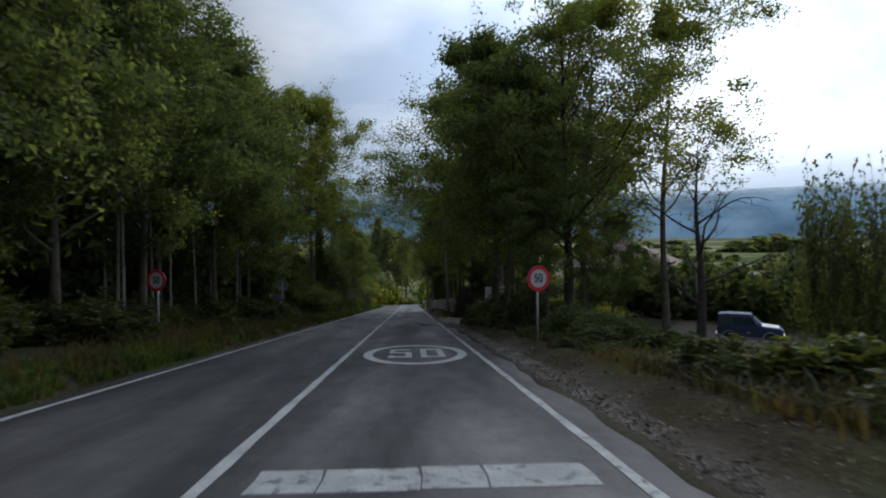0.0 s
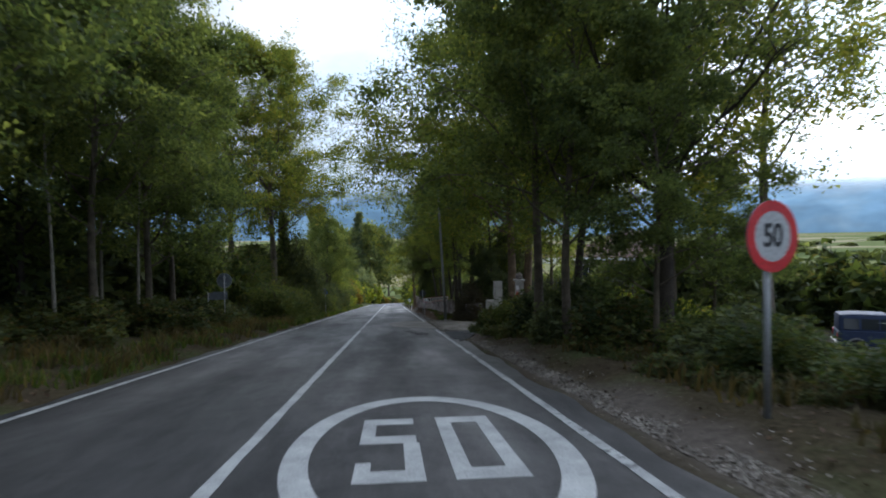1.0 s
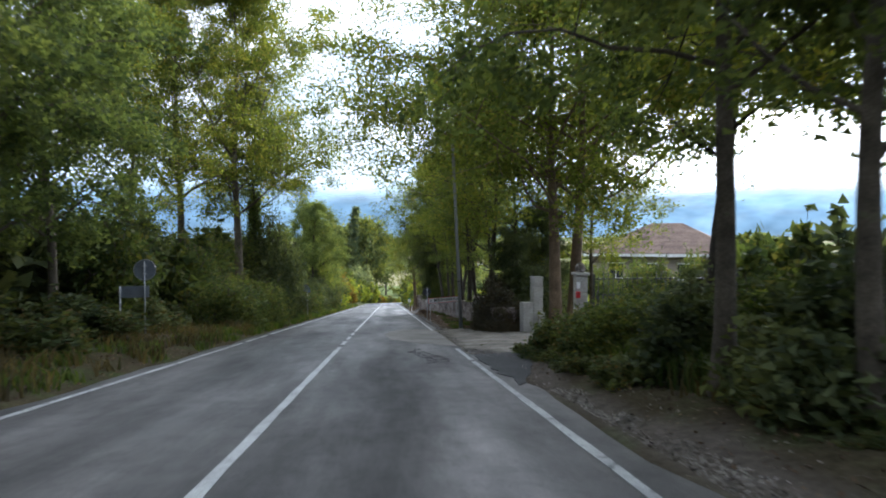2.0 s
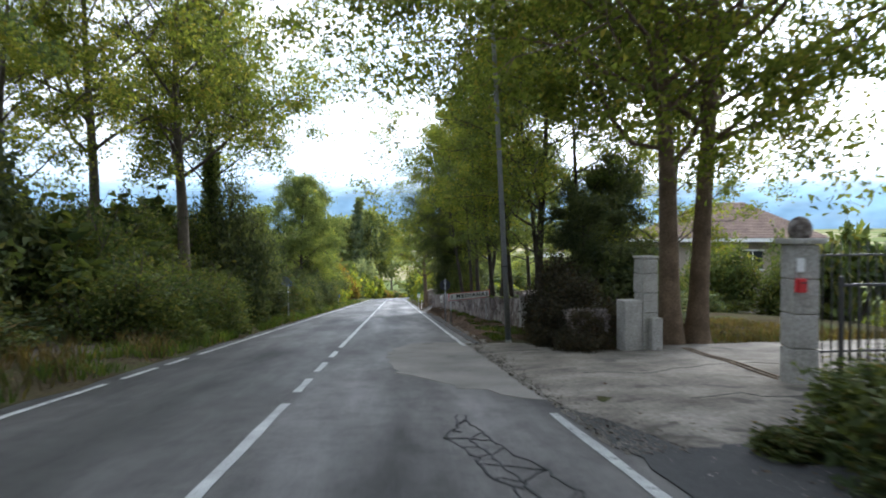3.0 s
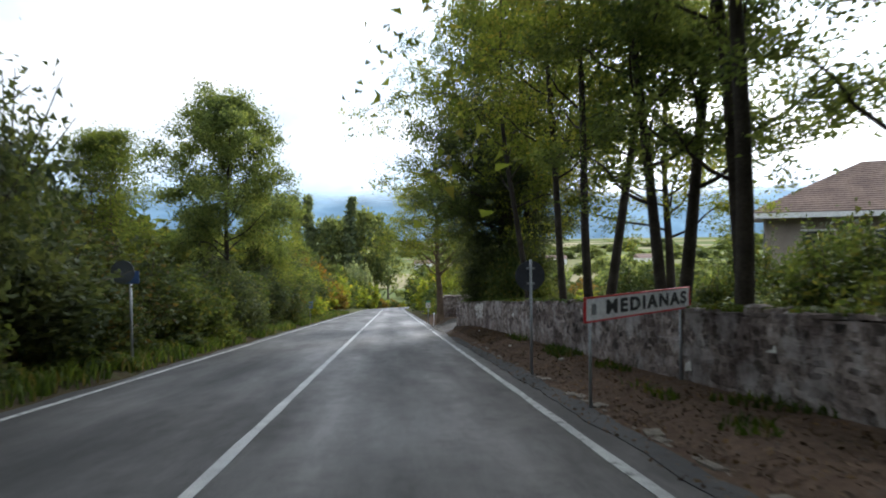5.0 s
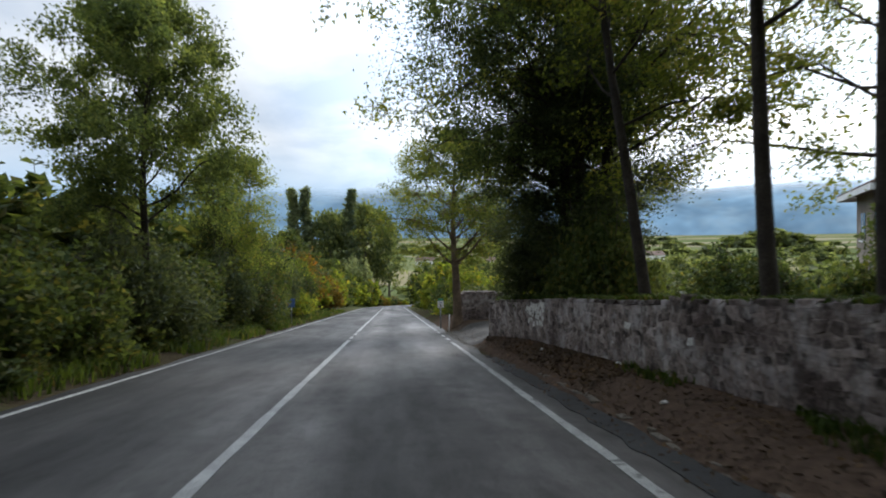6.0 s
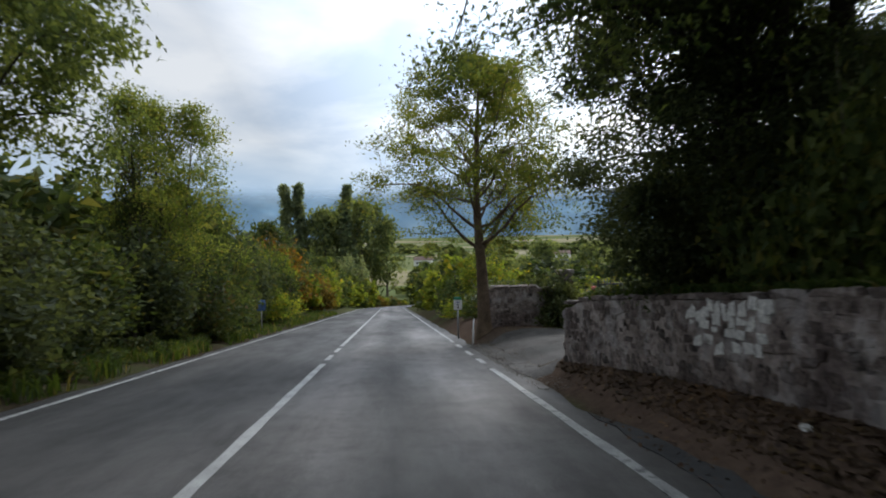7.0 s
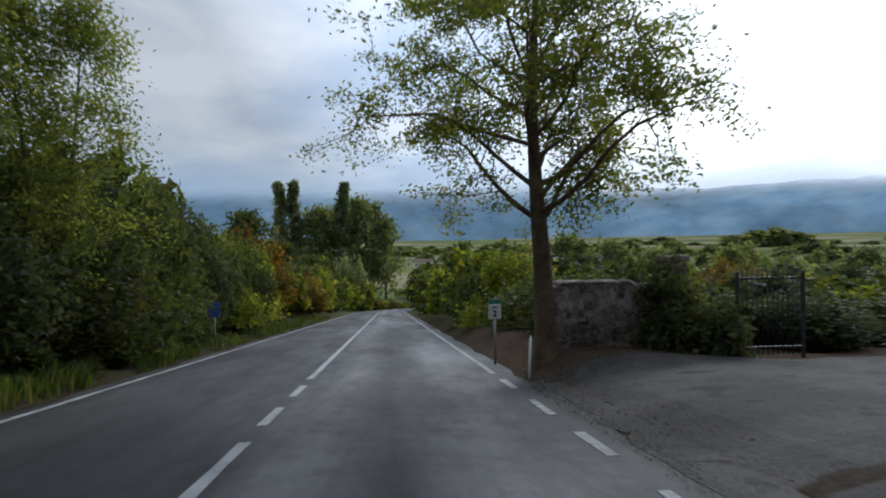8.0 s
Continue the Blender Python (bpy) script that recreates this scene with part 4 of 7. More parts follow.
tree("sparse", -9.4, 46.0, "slim airy tree on the hedge bank", 120, 0.85)
tree("ivy", -6.2, 54.5, "ivy-clad tree with a dark thickened trunk in the hedge", 10, 0.9)
tree("light", -6.2, 63.2, "grey-green willow rising from the hedge", 150, 0.66)
tree("round", -4.65, 69.8, "round-crowned leafy tree rising from the hedge", 300, 0.88, 1.12)
tree("lime", -4.95, 78.8, "light green willow with several thin stems in the hedge", 60, 0.92)
shrub("bramblefine", -5.4, 78.2, 1.6, 4.9, "dark bramble climbing round the willow", 30, name="hedge_shrub")

for i, (x, y, s) in enumerate([(-6.6, 18.2, 0.95), (-7.4, 19.6, 1.0), (-6.9, 22.6, 0.9), (-7.8, 23.4, 1.05), (-7.2, 26.2, 0.95), (-8.6, 21.4, 1.0), (-6.5, 29.6, 0.9), (-7.9, 30.4, 1.0), (-8.0, 13.6, 1.0)]):
    tree("sapling", x, y, "slender pale-trunked young tree at the edge of the wood", 71 * i, s, group="young woodland trees", name="young_tree")

# right of the road, before the side entrance
RT = "dense dark roadside tree overhanging the verge"
for i, (x, y, s) in enumerate([(5.9, 20.2, 0.46), (5.1, 23.0, 0.76), (4.9, 24.9, 0.88)]):
    tree(f"wood{i % 3}", x, y, RT, 15 + 85 * i, s, group="roadside trees", name="roadside_tree")
tree("verge", 7.3, 23.0, "broad tree with a thick dark trunk and long spreading limbs", 250, 0.88)
tree("lean", 7.25, 29.7, "tall roadside tree with a bare lower trunk", 200, 0.9)
tree("sparse", 8.6, 25.5, "tall airy tree with an open crown beside the parking place", 75, 0.95)
tree("sparsehigh", 13.5, 29.0, "tall airy tree with a thin open crown by the parking place", 30, 1.12)
tree("wood1", 9.8, 25.6, "bushy tree with low foliage beside the parking place", 40, 0.40)
tree("dead", 7.9, 13.6, "small bleached dead tree with bare branching limbs", 0, 0.46)
# never in view: trees added behind the start to keep light off the road
for i, (x, y) in enumerate([(9, -4), (8, -12), (10, -20)]):
    tree("back", x, y, "unseen dense tree behind the start, added to shade the road", turn=63 * i, scale=0.9, group="trees further back", name="woodland_tree")
# the gate, the garden and the walled verge
tree("twin", 7.85, 41.5, "broad tree with twin trunks beside the gate pillar", 5, 1.05)
tree("sparse", 12.0, 51.0, "thin airy tree deep in the garden", 95, 0.8)
tree("dark", 6.7, 45.0, "dark evergreen tree behind the low wall", 20, 0.50, 0.85)
tree("dark", 8.9, 49.5, "dark evergreen tree behind the low wall", 130, 0.60)
SLIM = "slim dark-trunked tree leaning over the rubble wall"
for i, (x, y, s, tn) in enumerate([(6.35, 54.0, 1.0, 10), (5.75, 55.3, 0.95, -20), (6.0, 55.55, 1.05, 160), (5.5, 58.4, 1.0, 25), (5.85, 58.75, 1.05, 185), (5.36, 59.8, 0.92, -10), (5.25, 62.7, 0.9, 15)]):
    tree(f"slim{(i + 1) % 2}" if i > 2 else "slimdark", x, y, SLIM, tn, s, group="trees along the wall")
for i, (x, y, s) in enumerate([(7.0, 51.6, 1.0), (7.7, 49.2, 0.95)]):
    tree("slimdark", x, y, SLIM, 60 * i, s, group="trees along the wall")
for i, (x, y, w, h) in enumerate([(7.3, 50.4, 2.6, 2.6), (7.9, 52.6, 2.6, 2.5), (9.6, 51.4, 3.0, 3.0), (8.8, 54.6, 2.8, 2.6)]):
    shrub(("bramblefine", "hedgefine")[i % 2], x, y, w, h, "leafy garden shrub behind the rubble wall", 80 * i, group="garden shrubs", name="garden_shrub")
tree("canopy", 5.9, 66.9, "broad olive-green tree reaching over the road behind the wall", 40, 0.95, 1.05)
tree("shade", 5.2, 67.3, "tall dark green tree close behind the rubble wall", 100, 0.85, 1.05)
tree("canopy", 8.6, 61.5, "broad light green tree standing in the garden", 250, 0.72, 1.0)
tree("overhang", 5.75, 53.2, "tall tree whose thin limbs reach out over the road", 0, 1.0)
tree("canopy", 6.5, 50.0, "broad olive-green tree reaching over the road by the niche", 110, 1.0)
for i, (x, y, w, h) in enumerate([(5.2, 65.2, 1.8, 3.2), (5.5, 66.3, 1.9, 3.6)]):
    shrub("hedge0", x, y, w, h, "tall green shrub close behind the rubble wall", 80 * i, group="shrubs behind the wall")
tree("evergreenhigh", 5.35, 67.0, "dark evergreen with spreading upper boughs behind the wall", 40, 1.0, 1.0)
tree("evergreen", 5.3, 67.9, "dense dark evergreen close behind the rubble wall", 70, 1.0, 1.0)
shrub("darkshrub", 5.5, 68.3, 1.8, 2.0, "dark evergreen growth hanging over the wall end", 30, name="evergreen_shrub", dz=0.8)
shrub("darkshrub", 5.6, 66.6, 2.0, 2.2, "dark evergreen growth hanging over the wall", 130, name="evergreen_shrub", dz=0.8)
tree("drive", 3.80, 77.35, "airy tree with a thick brown trunk beside the driveway", 205, 1.0)

# hedges: the left bank
rng = np.random.default_rng(7)
HB = "dense green hedge shrub on the roadside bank"
y = 44.0
while y < 168:
    k = int(rng.integers(0, 10))
    near = y < 100
    kind = (("hedgefine", "bramblefine", "hedgedark", "hedge2", "bramblefine", "hedgedark", "hedgedark", "hedge1", "bramblefine", "hedgedark") if y < 80 else ("bright0", "hedge0", "bright1", "hedge2", "hedgefine", "hedgedark", "hedge1", "bright0", "hedge0", "hedgedark"))[k] if near else ("rust" if 100 < y < 124 and k < 7 else ("soft" if k < 3 else "softbright"))
    if y < 56:
        kind = ("bankwall", "hedgefine", "bankwall")[k % 3]
    hgt = 2.6 if y < 60 else (2.8 if y < 80 else (4.3 if y < 125 else 5.4))
    hgt *= float(rng.uniform(0.8, 1.15))
    xr = float(road_x(y))
    wide = float(rng.uniform(2.8, 3.6)) * (1 if near else 1.5)
    shrub(kind, xr - 5.4 + float(rng.uniform(-0.4, 0.3)) - (0 if near else 1.0), y, wide, hgt, HB, 360 * float(rng.uniform()), group="bank hedge", name="hedge_shrub")
    if k % 2:
        shrub("soft", xr - 8.4 + float(rng.uniform(-0.6, 0.6)), y + 0.8, 4.2, hgt * 1.15, HB, 360 * float(rng.uniform()), group="bank hedge", name="hedge_shrub")
    y += float(rng.uniform(1.8, 2.5)) * (1 if near else 1.9)
for i, (x, y, s) in enumerate([(-7.5, 108, 0.62), (-7.5, 122, 0.6), (-7, 136, 0.62), (-7.5, 150, 0.7)]):
    tree("farlight", x, y, "light green tree rising from the far hedge", 80 * i, s, group="hedge trees", name="hedge_tree")
for i in range(9):
    shrub("bankwall", -7.6 - 0.5 * (i % 2), 45.5 + 1.9 * i, 3.6, 3.9 + 0.5 * math.sin(i * 1.7), "tall dark hedge shrub at the top of the bank", 75 * i, group="bank top hedge", name="hedge_shrub")
shrub("ivymass", -5.9, 54.6, 4.2, 6.2, "dark ivy mass round the foot of the tree", 15, name="ivy_bush")
for i in range(9):
    yy = 167 + 2.6 * i
    shrub(("softbright", "soft", "rust")[i % 3], float(road_x(yy)) - 5.6 - 0.5 * (i % 2), yy, 4.2, 2.6 - 0.12 * i, "low hedge shrub round the outside of the bend", 47 * i, group="bend hedge", name="hedge_shrub")
# low growth at the foot of the bank
for i in range(34):
    yy = 44 + 1.3 * i
    shrub("lowdark" if i % 3 == 0 else "low", -4.35 + 0.25 * math.sin(i * 1.9), yy, 1.1, 0.55 + 0.2 * math.sin(i * 2.7), "low weedy growth at the foot of the bank", 50 * i, group="bank growth", name="low_shrub")
# undergrowth below the wood
for i in range(22):
    yy = 6 + 1.75 * i + float(rng.uniform(-0.5, 0.5))
    shrub(f"bramble{i % 2}", -6.4 - float(rng.uniform(0, 1.2)), yy, float(rng.uniform(2.0, 2.8)), float(rng.uniform(0.9, 1.6)), "dark bramble undergrowth below the woodland trees", 50 * i, group="undergrowth", name="bramble_bush")
for i in range(26):
    yy = 2 + 1.7 * i
    shrub("under", -10.5 - 2.5 * (i % 3) - float(rng.uniform(0, 1.2)), yy, 4.5, float(rng.uniform(3.2, 4.8)), "dark underwood thicket between the woodland trees", 50 * i, group="underwood", name="underwood_shrub")
for i, (x, yy, w, h) in enumerate([(-9.0, 43.0, 4.2, 5.0), (-8.6, 40.2, 4.0, 4.6), (-10.6, 41.5, 4.4, 4.6)]):
    shrub(("hedgedark", "hedge0")[i % 2], x, yy, w, h, "tall green thicket at the end of the wood", 66 * i, group="wood edge thicket", name="thicket_shrub")
# right verge before the side entrance
for i, (x, yy, w, h, kd) in enumerate([(6.1, 14.4, 1.8, 0.9, "hedge0"), (5.4, 13.2, 1.4, 0.5, "bramble0"),
 (6.0, 17.8, 2.0, 1.0, "darkshrub"), (5.6, 20.8, 1.8, 1.2, "bramble0"), (5.5, 23.6, 2.0, 1.6, "darkshrub"), (5.6, 26.4, 2.0, 1.6, "darkshrub"),
        (5.3, 28.4, 1.9, 1.5, "hedge2"), (6.2, 30.0, 2.2, 1.9, "hedge0"), (5.0, 31.0, 1.6, 1.2, "bramble1"), (5.2, 32.1, 1.5, 0.9, "hedge1"), (6.2, 32.2, 1.8, 1.0, "bramble0"), (6.9, 27.5, 2.4, 2.1, "hedge1"), (7.4, 31.5, 2.2, 1.8, "hedge2"), (9.0, 30.5, 2.6, 1.9, "bright0"), (10.5, 28.5, 2.6, 1.6, "bright1"), (5.0, 29.6, 1.5, 1.1, "bramble0")]):
    shrub(kd, x, yy, w, h, "dark green shrub on the roadside verge", 70 * i, group="verge shrubs", name="verge_shrub")
for i, (x, yy, w, h, kd) in enumerate([(5.9, 16.4, 1.6, 1.0, "hedge1"), (6.5, 19.0, 1.7, 1.1, "hedge0")]):
    shrub(kd, x, yy, w, h, "olive green shrub on the verge behind the speed sign", 77 * i, group="verge shrubs", name="verge_shrub")
shrub("spiky", 11.6, 14.2, 2.2, 4.6, "tall willow shrub with upright bare-tipped shoots", 20, name="willow_shrub")
shrub("spiky", 13.6, 15.5, 3.0, 4.4, "tall willow shrub with upright bare-tipped shoots", 120, name="willow_shrub")
rs = np.random.default_rng(77)
for i in range(30):
    x, yy = 5.2 + 5.0 * float(rs.uniform()), 4.0 + 9.5 * float(rs.uniform())
    h = float(rs.uniform(0.35, 0.6)) * (1.3 if x < 6.5 else 0.85)
    shrub(("lowdark", "lowdark", "low")[i % 3], x, yy, h * 1.9, h, "low bramble clump on the roadside verge", 47 * i, group="verge brambles", name="low_bramble")
for i in range(22):
    h = float(rs.uniform(0.3, 0.5))
    shrub("lowdark", 4.2 + 0.6 * float(rs.uniform()), 26 + 6.3 * float(rs.uniform()), h * 2.0, h, "low dark weeds along the gravel shoulder", 61 * i, group="verge weeds", name="low_bramble")
for i in range(34):
    h = float(rs.uniform(0.22, 0.42))
    shrub("lowdark", 4.55 + 0.8 * float(rs.uniform()), 13 + 19 * float(rs.uniform()), h * 2.2, h, "low dark weeds along the gravel shoulder", 47 * i, group="verge weeds", name="low_bramble")
# beyond the parking place and in the gardens
for i in range(24):
    x, yy = 15 + 1.5 * i, 37.5 + 5 * float(rng.uniform(-1, 1)) + 0.4 * i
    shrub(("soft", "under", "under", "soft")[i % 4], x, yy, float(rng.uniform(3.4, 5.0)), float(rng.uniform(3.0, 4.4)), "green shrub in rough ground beyond the parking place", 40 * i, group="field shrubs", name="field_shrub")
for i in range(16):
    x, yy = 10 + 1.5 * i, 57 + 9 * float(rng.uniform(-1, 1))
    shrub(("hedge2", "bright0", "hedge0", "bright1")[i % 4], x, yy, float(rng.uniform(2.4, 3.6)), float(rng.uniform(1.0, 1.7)), "leafy shrub in the walled garden", 40 * i, group="garden shrubs", name="garden_shrub")
for i, (x, yy, w, h) in enumerate([(17, 66, 3.8, 3.6), (19.5, 62, 3.8, 4.4), (22, 60, 4, 4.8), (24.5, 58, 4, 5.2), (27, 57, 4.2, 5.4), (29.5, 56, 4.2, 5.4), (15.5, 70, 3.6, 3.6), (12.5, 72.5, 3.2, 2.6), (32, 58, 4.5, 5.4), (35, 56, 4.5, 5.0), (18.5, 69, 3.6, 4.2), (21, 66, 3.8, 4.4)]):
    shrub(("hedge1", "hedge0", "hedgefine")[i % 3] if x < 23 else ("soft", "softbright", "soft")[i % 3], x, yy, w, h + 0.5, "tall leafy garden hedge before the house", 33 * i, group="garden hedge", name="garden_hedge")
# right of the road, past the driveway
for i, (x, yy, w, h, kd) in enumerate([(5.2, 81.0, 2.4, 1.3, "bramble0"), (5.6, 84.0, 3.0, 2.0, "hedge0"), (5.4, 88.0, 3.0, 2.8, "bright1"), (5.6, 92.0, 3.2, 3.6, "hedge1"), (6.0, 98.0, 4.0, 4.4, "softbright"), (6.2, 106.0, 4.4, 5.0, "soft"), (6.4, 114.0, 5.0, 5.0, "softbright"), (6.4, 124.0, 5.0, 5.4, "soft"), (6.6, 136.0, 5.4, 6, "softbright"), (7.0, 150.0, 6.0, 7, "soft"), (8.5, 166.0, 6.0, 7, "softbright"),
        (8.0, 83.5, 3.2, 1.7, "bright0"), (10.4, 82.5, 3.4, 1.8, "soft"), (13.0, 83.5, 3.4, 1.7, "softbright"), (15.5, 84.5, 3.6, 2.0, "soft"), (18.5, 86, 4.0, 2.2, "soft"), (9.0, 90.0, 3.4, 2.4, "soft"), (12.5, 92.0, 3.4, 2.2, "softbright"), (17, 95, 4, 2.6, "rust"), (23, 92, 4.5, 2.4, "softbright"), (28, 90, 4.5, 3.0, "soft"), (12, 100, 5, 3.4, "under"), (20, 105, 5, 3.4, "soft"), (27, 102, 5, 3.6, "under"), (34, 98, 5, 4.4, "under"), (40, 104, 5, 4.0, "soft"), (14.5, 99, 4.4, 3.4, "soft"), (22.5, 101, 4.6, 3.6, "soft"), (9.0, 101, 4.6, 3.6, "softbright"), (7.4, 79.2, 2.4, 1.3, "darkshrub"), (9.2, 79.0, 3.0, 1.2, "hedgedark"), (11.5, 79.4, 3.0, 1.1, "hedgedark")]):
    shrub(kd, x, yy, w, h, "leafy shrub past the driveway", 55 * i, group="lane shrubs", name="lane_shrub")
for i, (x, yy, s) in enumerate([(14, 112, 0.55), (20, 119, 0.62), (27, 113, 0.55), (33, 122, 0.7), (40, 116, 0.66), (25, 136, 0.7), (36, 141, 0.75), (48, 138, 0.8), (55, 126, 0.72), (30, 161, 0.8), (45, 166, 0.85), (62, 158, 0.85), (16, 140, 0.6)]):
    tree("far", x, yy, "leafy tree in the rough ground below the driveway", 61 * i, 0.8 * s, group="slope trees", name="slope_tree")
for i, (x, yy, w, h) in enumerate([(27, 150, 9, 7), (41, 158, 10, 8), (56, 150, 9, 8), (70, 165, 12, 9), (35, 190, 11, 8), (88, 170, 12, 9), (60, 205, 12, 9), (22, 185, 9, 7), (105, 190, 13, 10), (47, 128, 7, 6), (62, 132, 7, 6.5)]):
    shrub("mound", x, yy, w, h, "dark round-headed tree among the valley fields", 59 * i, category="tree", group="valley mounds", name="field_tree")
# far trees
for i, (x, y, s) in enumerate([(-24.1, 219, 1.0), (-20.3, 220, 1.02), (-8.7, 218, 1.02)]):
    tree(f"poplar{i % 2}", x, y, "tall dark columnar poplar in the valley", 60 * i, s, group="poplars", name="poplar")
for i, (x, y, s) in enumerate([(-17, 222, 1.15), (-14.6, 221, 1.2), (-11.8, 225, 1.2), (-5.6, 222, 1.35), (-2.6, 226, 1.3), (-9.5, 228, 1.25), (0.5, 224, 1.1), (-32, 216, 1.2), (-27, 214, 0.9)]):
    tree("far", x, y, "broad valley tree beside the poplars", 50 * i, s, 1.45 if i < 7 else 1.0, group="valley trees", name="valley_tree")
shrub("greybush", -5.2, 172, 6.0, 9.0, "rounded grey-green willow where the road bends", 20, name="willow_shrub")
for i in range(110):
    a, d = float(rng.uniform(-0.35, 0.9)), float(rng.uniform(150, 1900))
    x, yy = d * math.sin(a), d * math.cos(a)
    if abs(x - float(road_x(yy))) < 14 or (x < 5 and yy < 260):
        continue
    s = float(rng.uniform(6, 14))
    shrub("field", x, yy, s * (1 + d / 500), s * 0.6 * (1 + d / 2500), "round tree between the valley fields", 30 * i, category="tree", group="field trees", name="field_tree")

for i, (dx, dy) in enumerate([(0, 0), (34, 6), (-36, 4), (66, 12), (-64, 10), (16, 20), (-18, 22)]):
    shrub("field", 640 + dx, 1070 + dy, 58, 34 - abs(dx) * 0.2, "dark round tree of a wooded knoll beyond the fields", 50 * i, category="tree", group="wooded knoll", name="knoll_tree")


for i in range(34):
    a, d = 0.05 + 0.72 * ((i * 0.618) % 1.0), 105 + 9.0 * i
    x, yy = 1 + d * math.sin(a), 60 + d * math.cos(a)
    if x - float(road_x(yy)) < 9:
        continue
    tree("far", x, yy, "leafy tree in the valley hedgerows", 47 * i, 0.6 + 0.35 * float(rng.uniform()) + d / 900, group="hedgerow trees", name="hedgerow_tree")


for row, (d0, x0, x1, n) in enumerate([(240, 14, 150, 16), (330, 18, 230, 20), (470, 20, 340, 24), (680, 10, 520, 26), (1000, 0, 800, 28)]):
    for i in range(n):
        x = x0 + (x1 - x0) * (i + 0.7 * float(rng.uniform())) / n
        yy = d0 + 0.12 * x + 14 * math.sin(i * 1.3 + row)
        if abs(x - float(road_x(yy))) < 12 or float(rng.uniform()) < 0.18:
            continue
        s = float(rng.uniform(5, 9)) * (1 + d0 / 1400)
        shrub("field", x, yy, s * 1.9, s, "rounded tree in a valley hedgerow", 41 * i, category="tree", group="hedgerow", name="field_tree")


def blades(name, places, mat, label, high, seed, lean=0.35, width=0.012, lift=0.0):
    """Grass as one mesh of thin bent blades at the places (x, y along the road)."""
    r = np.random.default_rng(seed)
    P = np.array([on(x, y, lift) for x, y in places])
    n = len(P)
    h = high * r.uniform(0.45, 1.3, n)[:, None]
    a = r.uniform(0, 6.28, n)
    side = np.stack([np.cos(a), np.sin(a), 0 * a], 1) * width * (0.6 + h / high)
    d = np.stack([r.normal(size=n) * lean, r.normal(size=n) * lean, np.ones(n)], 1)
    V = np.empty((n, 5, 3))
    V[:, 0], V[:, 1] = P - side, P + side
    m = P + d * np.array([0.5, 0.5, 1]) * h * 0.55
    V[:, 2], V[:, 3] = m + side * 0.7, m - side * 0.7
    V[:, 4] = P + d * np.array([1.3, 1.3, 0.92]) * h
    k = np.arange(n) * 5
    faces = [(i, i + 1, i + 2, i + 3) for i in k] + [(i + 3, i + 2, i + 4) for i in k]
    ob = new(name, mesh_from(name, V.reshape(-1, 3), faces, mat))
    return tagged(ob, label, "grass", kind="stuff")


def strewn(n, xa, xb, ya, yb, seed, clump=0.0):
    r = np.random.default_rng(seed)
    x, y = r.uniform(xa, xb, n), r.uniform(ya, yb, n)
    if clump:
        keep = np.array([noise.noise((p * 0.9, q * 0.55, seed)) > clump - 0.5 for p, q in zip(x, y)])
        x, y = x[keep], y[keep]
    return list(zip(x, y))


blades("verge_grass_left", strewn(9000, -5.2, -3.5, 2, 48, 1, 0.5), GRASS, "green roadside grass along the wood", 0.22, 1)
blades("verge_grass_left", strewn(7000, -5.0, -3.5, 4, 17, 11, 0.3), GRASS, "bright green roadside grass below the speed sign", 0.20, 11)
blades("bank_grass", strewn(7000, -5.4, -3.45, 44, 66, 2, 0.4) + strewn(6000, -5.2, -3.45, 66, 84, 12, 0.4) + strewn(4500, -5.4, -3.45, 84, 120, 13, 0.45), GRASS, "green grass at the foot of the hedge bank", 0.30, 2)
blades("dry_grass_left", strewn(7000, -6.2, -3.6, 8, 46, 3, 0.5), DRY_GRASS, "dry brown grass below the wood", 0.40, 3)
blades("verge_grass_right", strewn(5000, 4.9, 7.5, 8, 33, 4, 0.5), GRASS, "rough grass on the right verge", 0.20, 4)
blades("verge_weeds_right", strewn(15000, 4.7, 9.5, 2.5, 16, 14, 0.3), WEEDS, "dark rough grass and weeds on the verge", 0.17, 14, 0.5, 0.010)
blades("dry_grass_right", strewn(2500, 4.4, 6.0, 4, 32, 5, 0.5), DRY_GRASS, "dry grass on the gravelly verge", 0.25, 5)
blades("wall_foot_grass", strewn(3000, 3.9, 5.5, 44, 52, 6, 0.55) + strewn(2200, 4.2, 4.8, 52, 68, 7, 0.55), GRASS, "tufts of grass at the foot of the wall", 0.11, 6)
blades("garden_grass", strewn(6000, 7.0, 13.5, 41.6, 50, 15, 0.25), DRY_GRASS, "rough dry grass inside the gate", 0.20, 15)
blades("garden_lawn", strewn(9000, 5.6, 13.0, 53, 68, 16, 0.2), GRASS, "rough green lawn behind the rubble wall", 0.22, 16)
blades("tall_weeds", strewn(4500, 4.6, 8.0, 23, 32, 8), GRASS, "tall weeds among the verge shrubs", 1.0, 8, 0.25, 0.018)

# ---- walls, gates, signs ----
def box(bm, x0, x1, y0, y1, z0, z1, bevel=0.0, m=None):
    r = bmesh.ops.create_cube(bm, size=1.0)
    vs = r["verts"]
    for v in vs:
        v.co = Vector((x0 + (x1 - x0) * (v.co.x + 0.5), y0 + (y1 - y0) * (v.co.y + 0.5), z0 + (z1 - z0) * (v.co.z + 0.5)))
    if bevel:
        es = {e for v in vs for e in v.link_edges}
        vs = bmesh.ops.bevel(bm, geom=list(es), offset=bevel, segments=2, affect="EDGES", profile=0.6)["verts"]
    if m is not None:
        bmesh.ops.transform(bm, matrix=m, verts=vs)


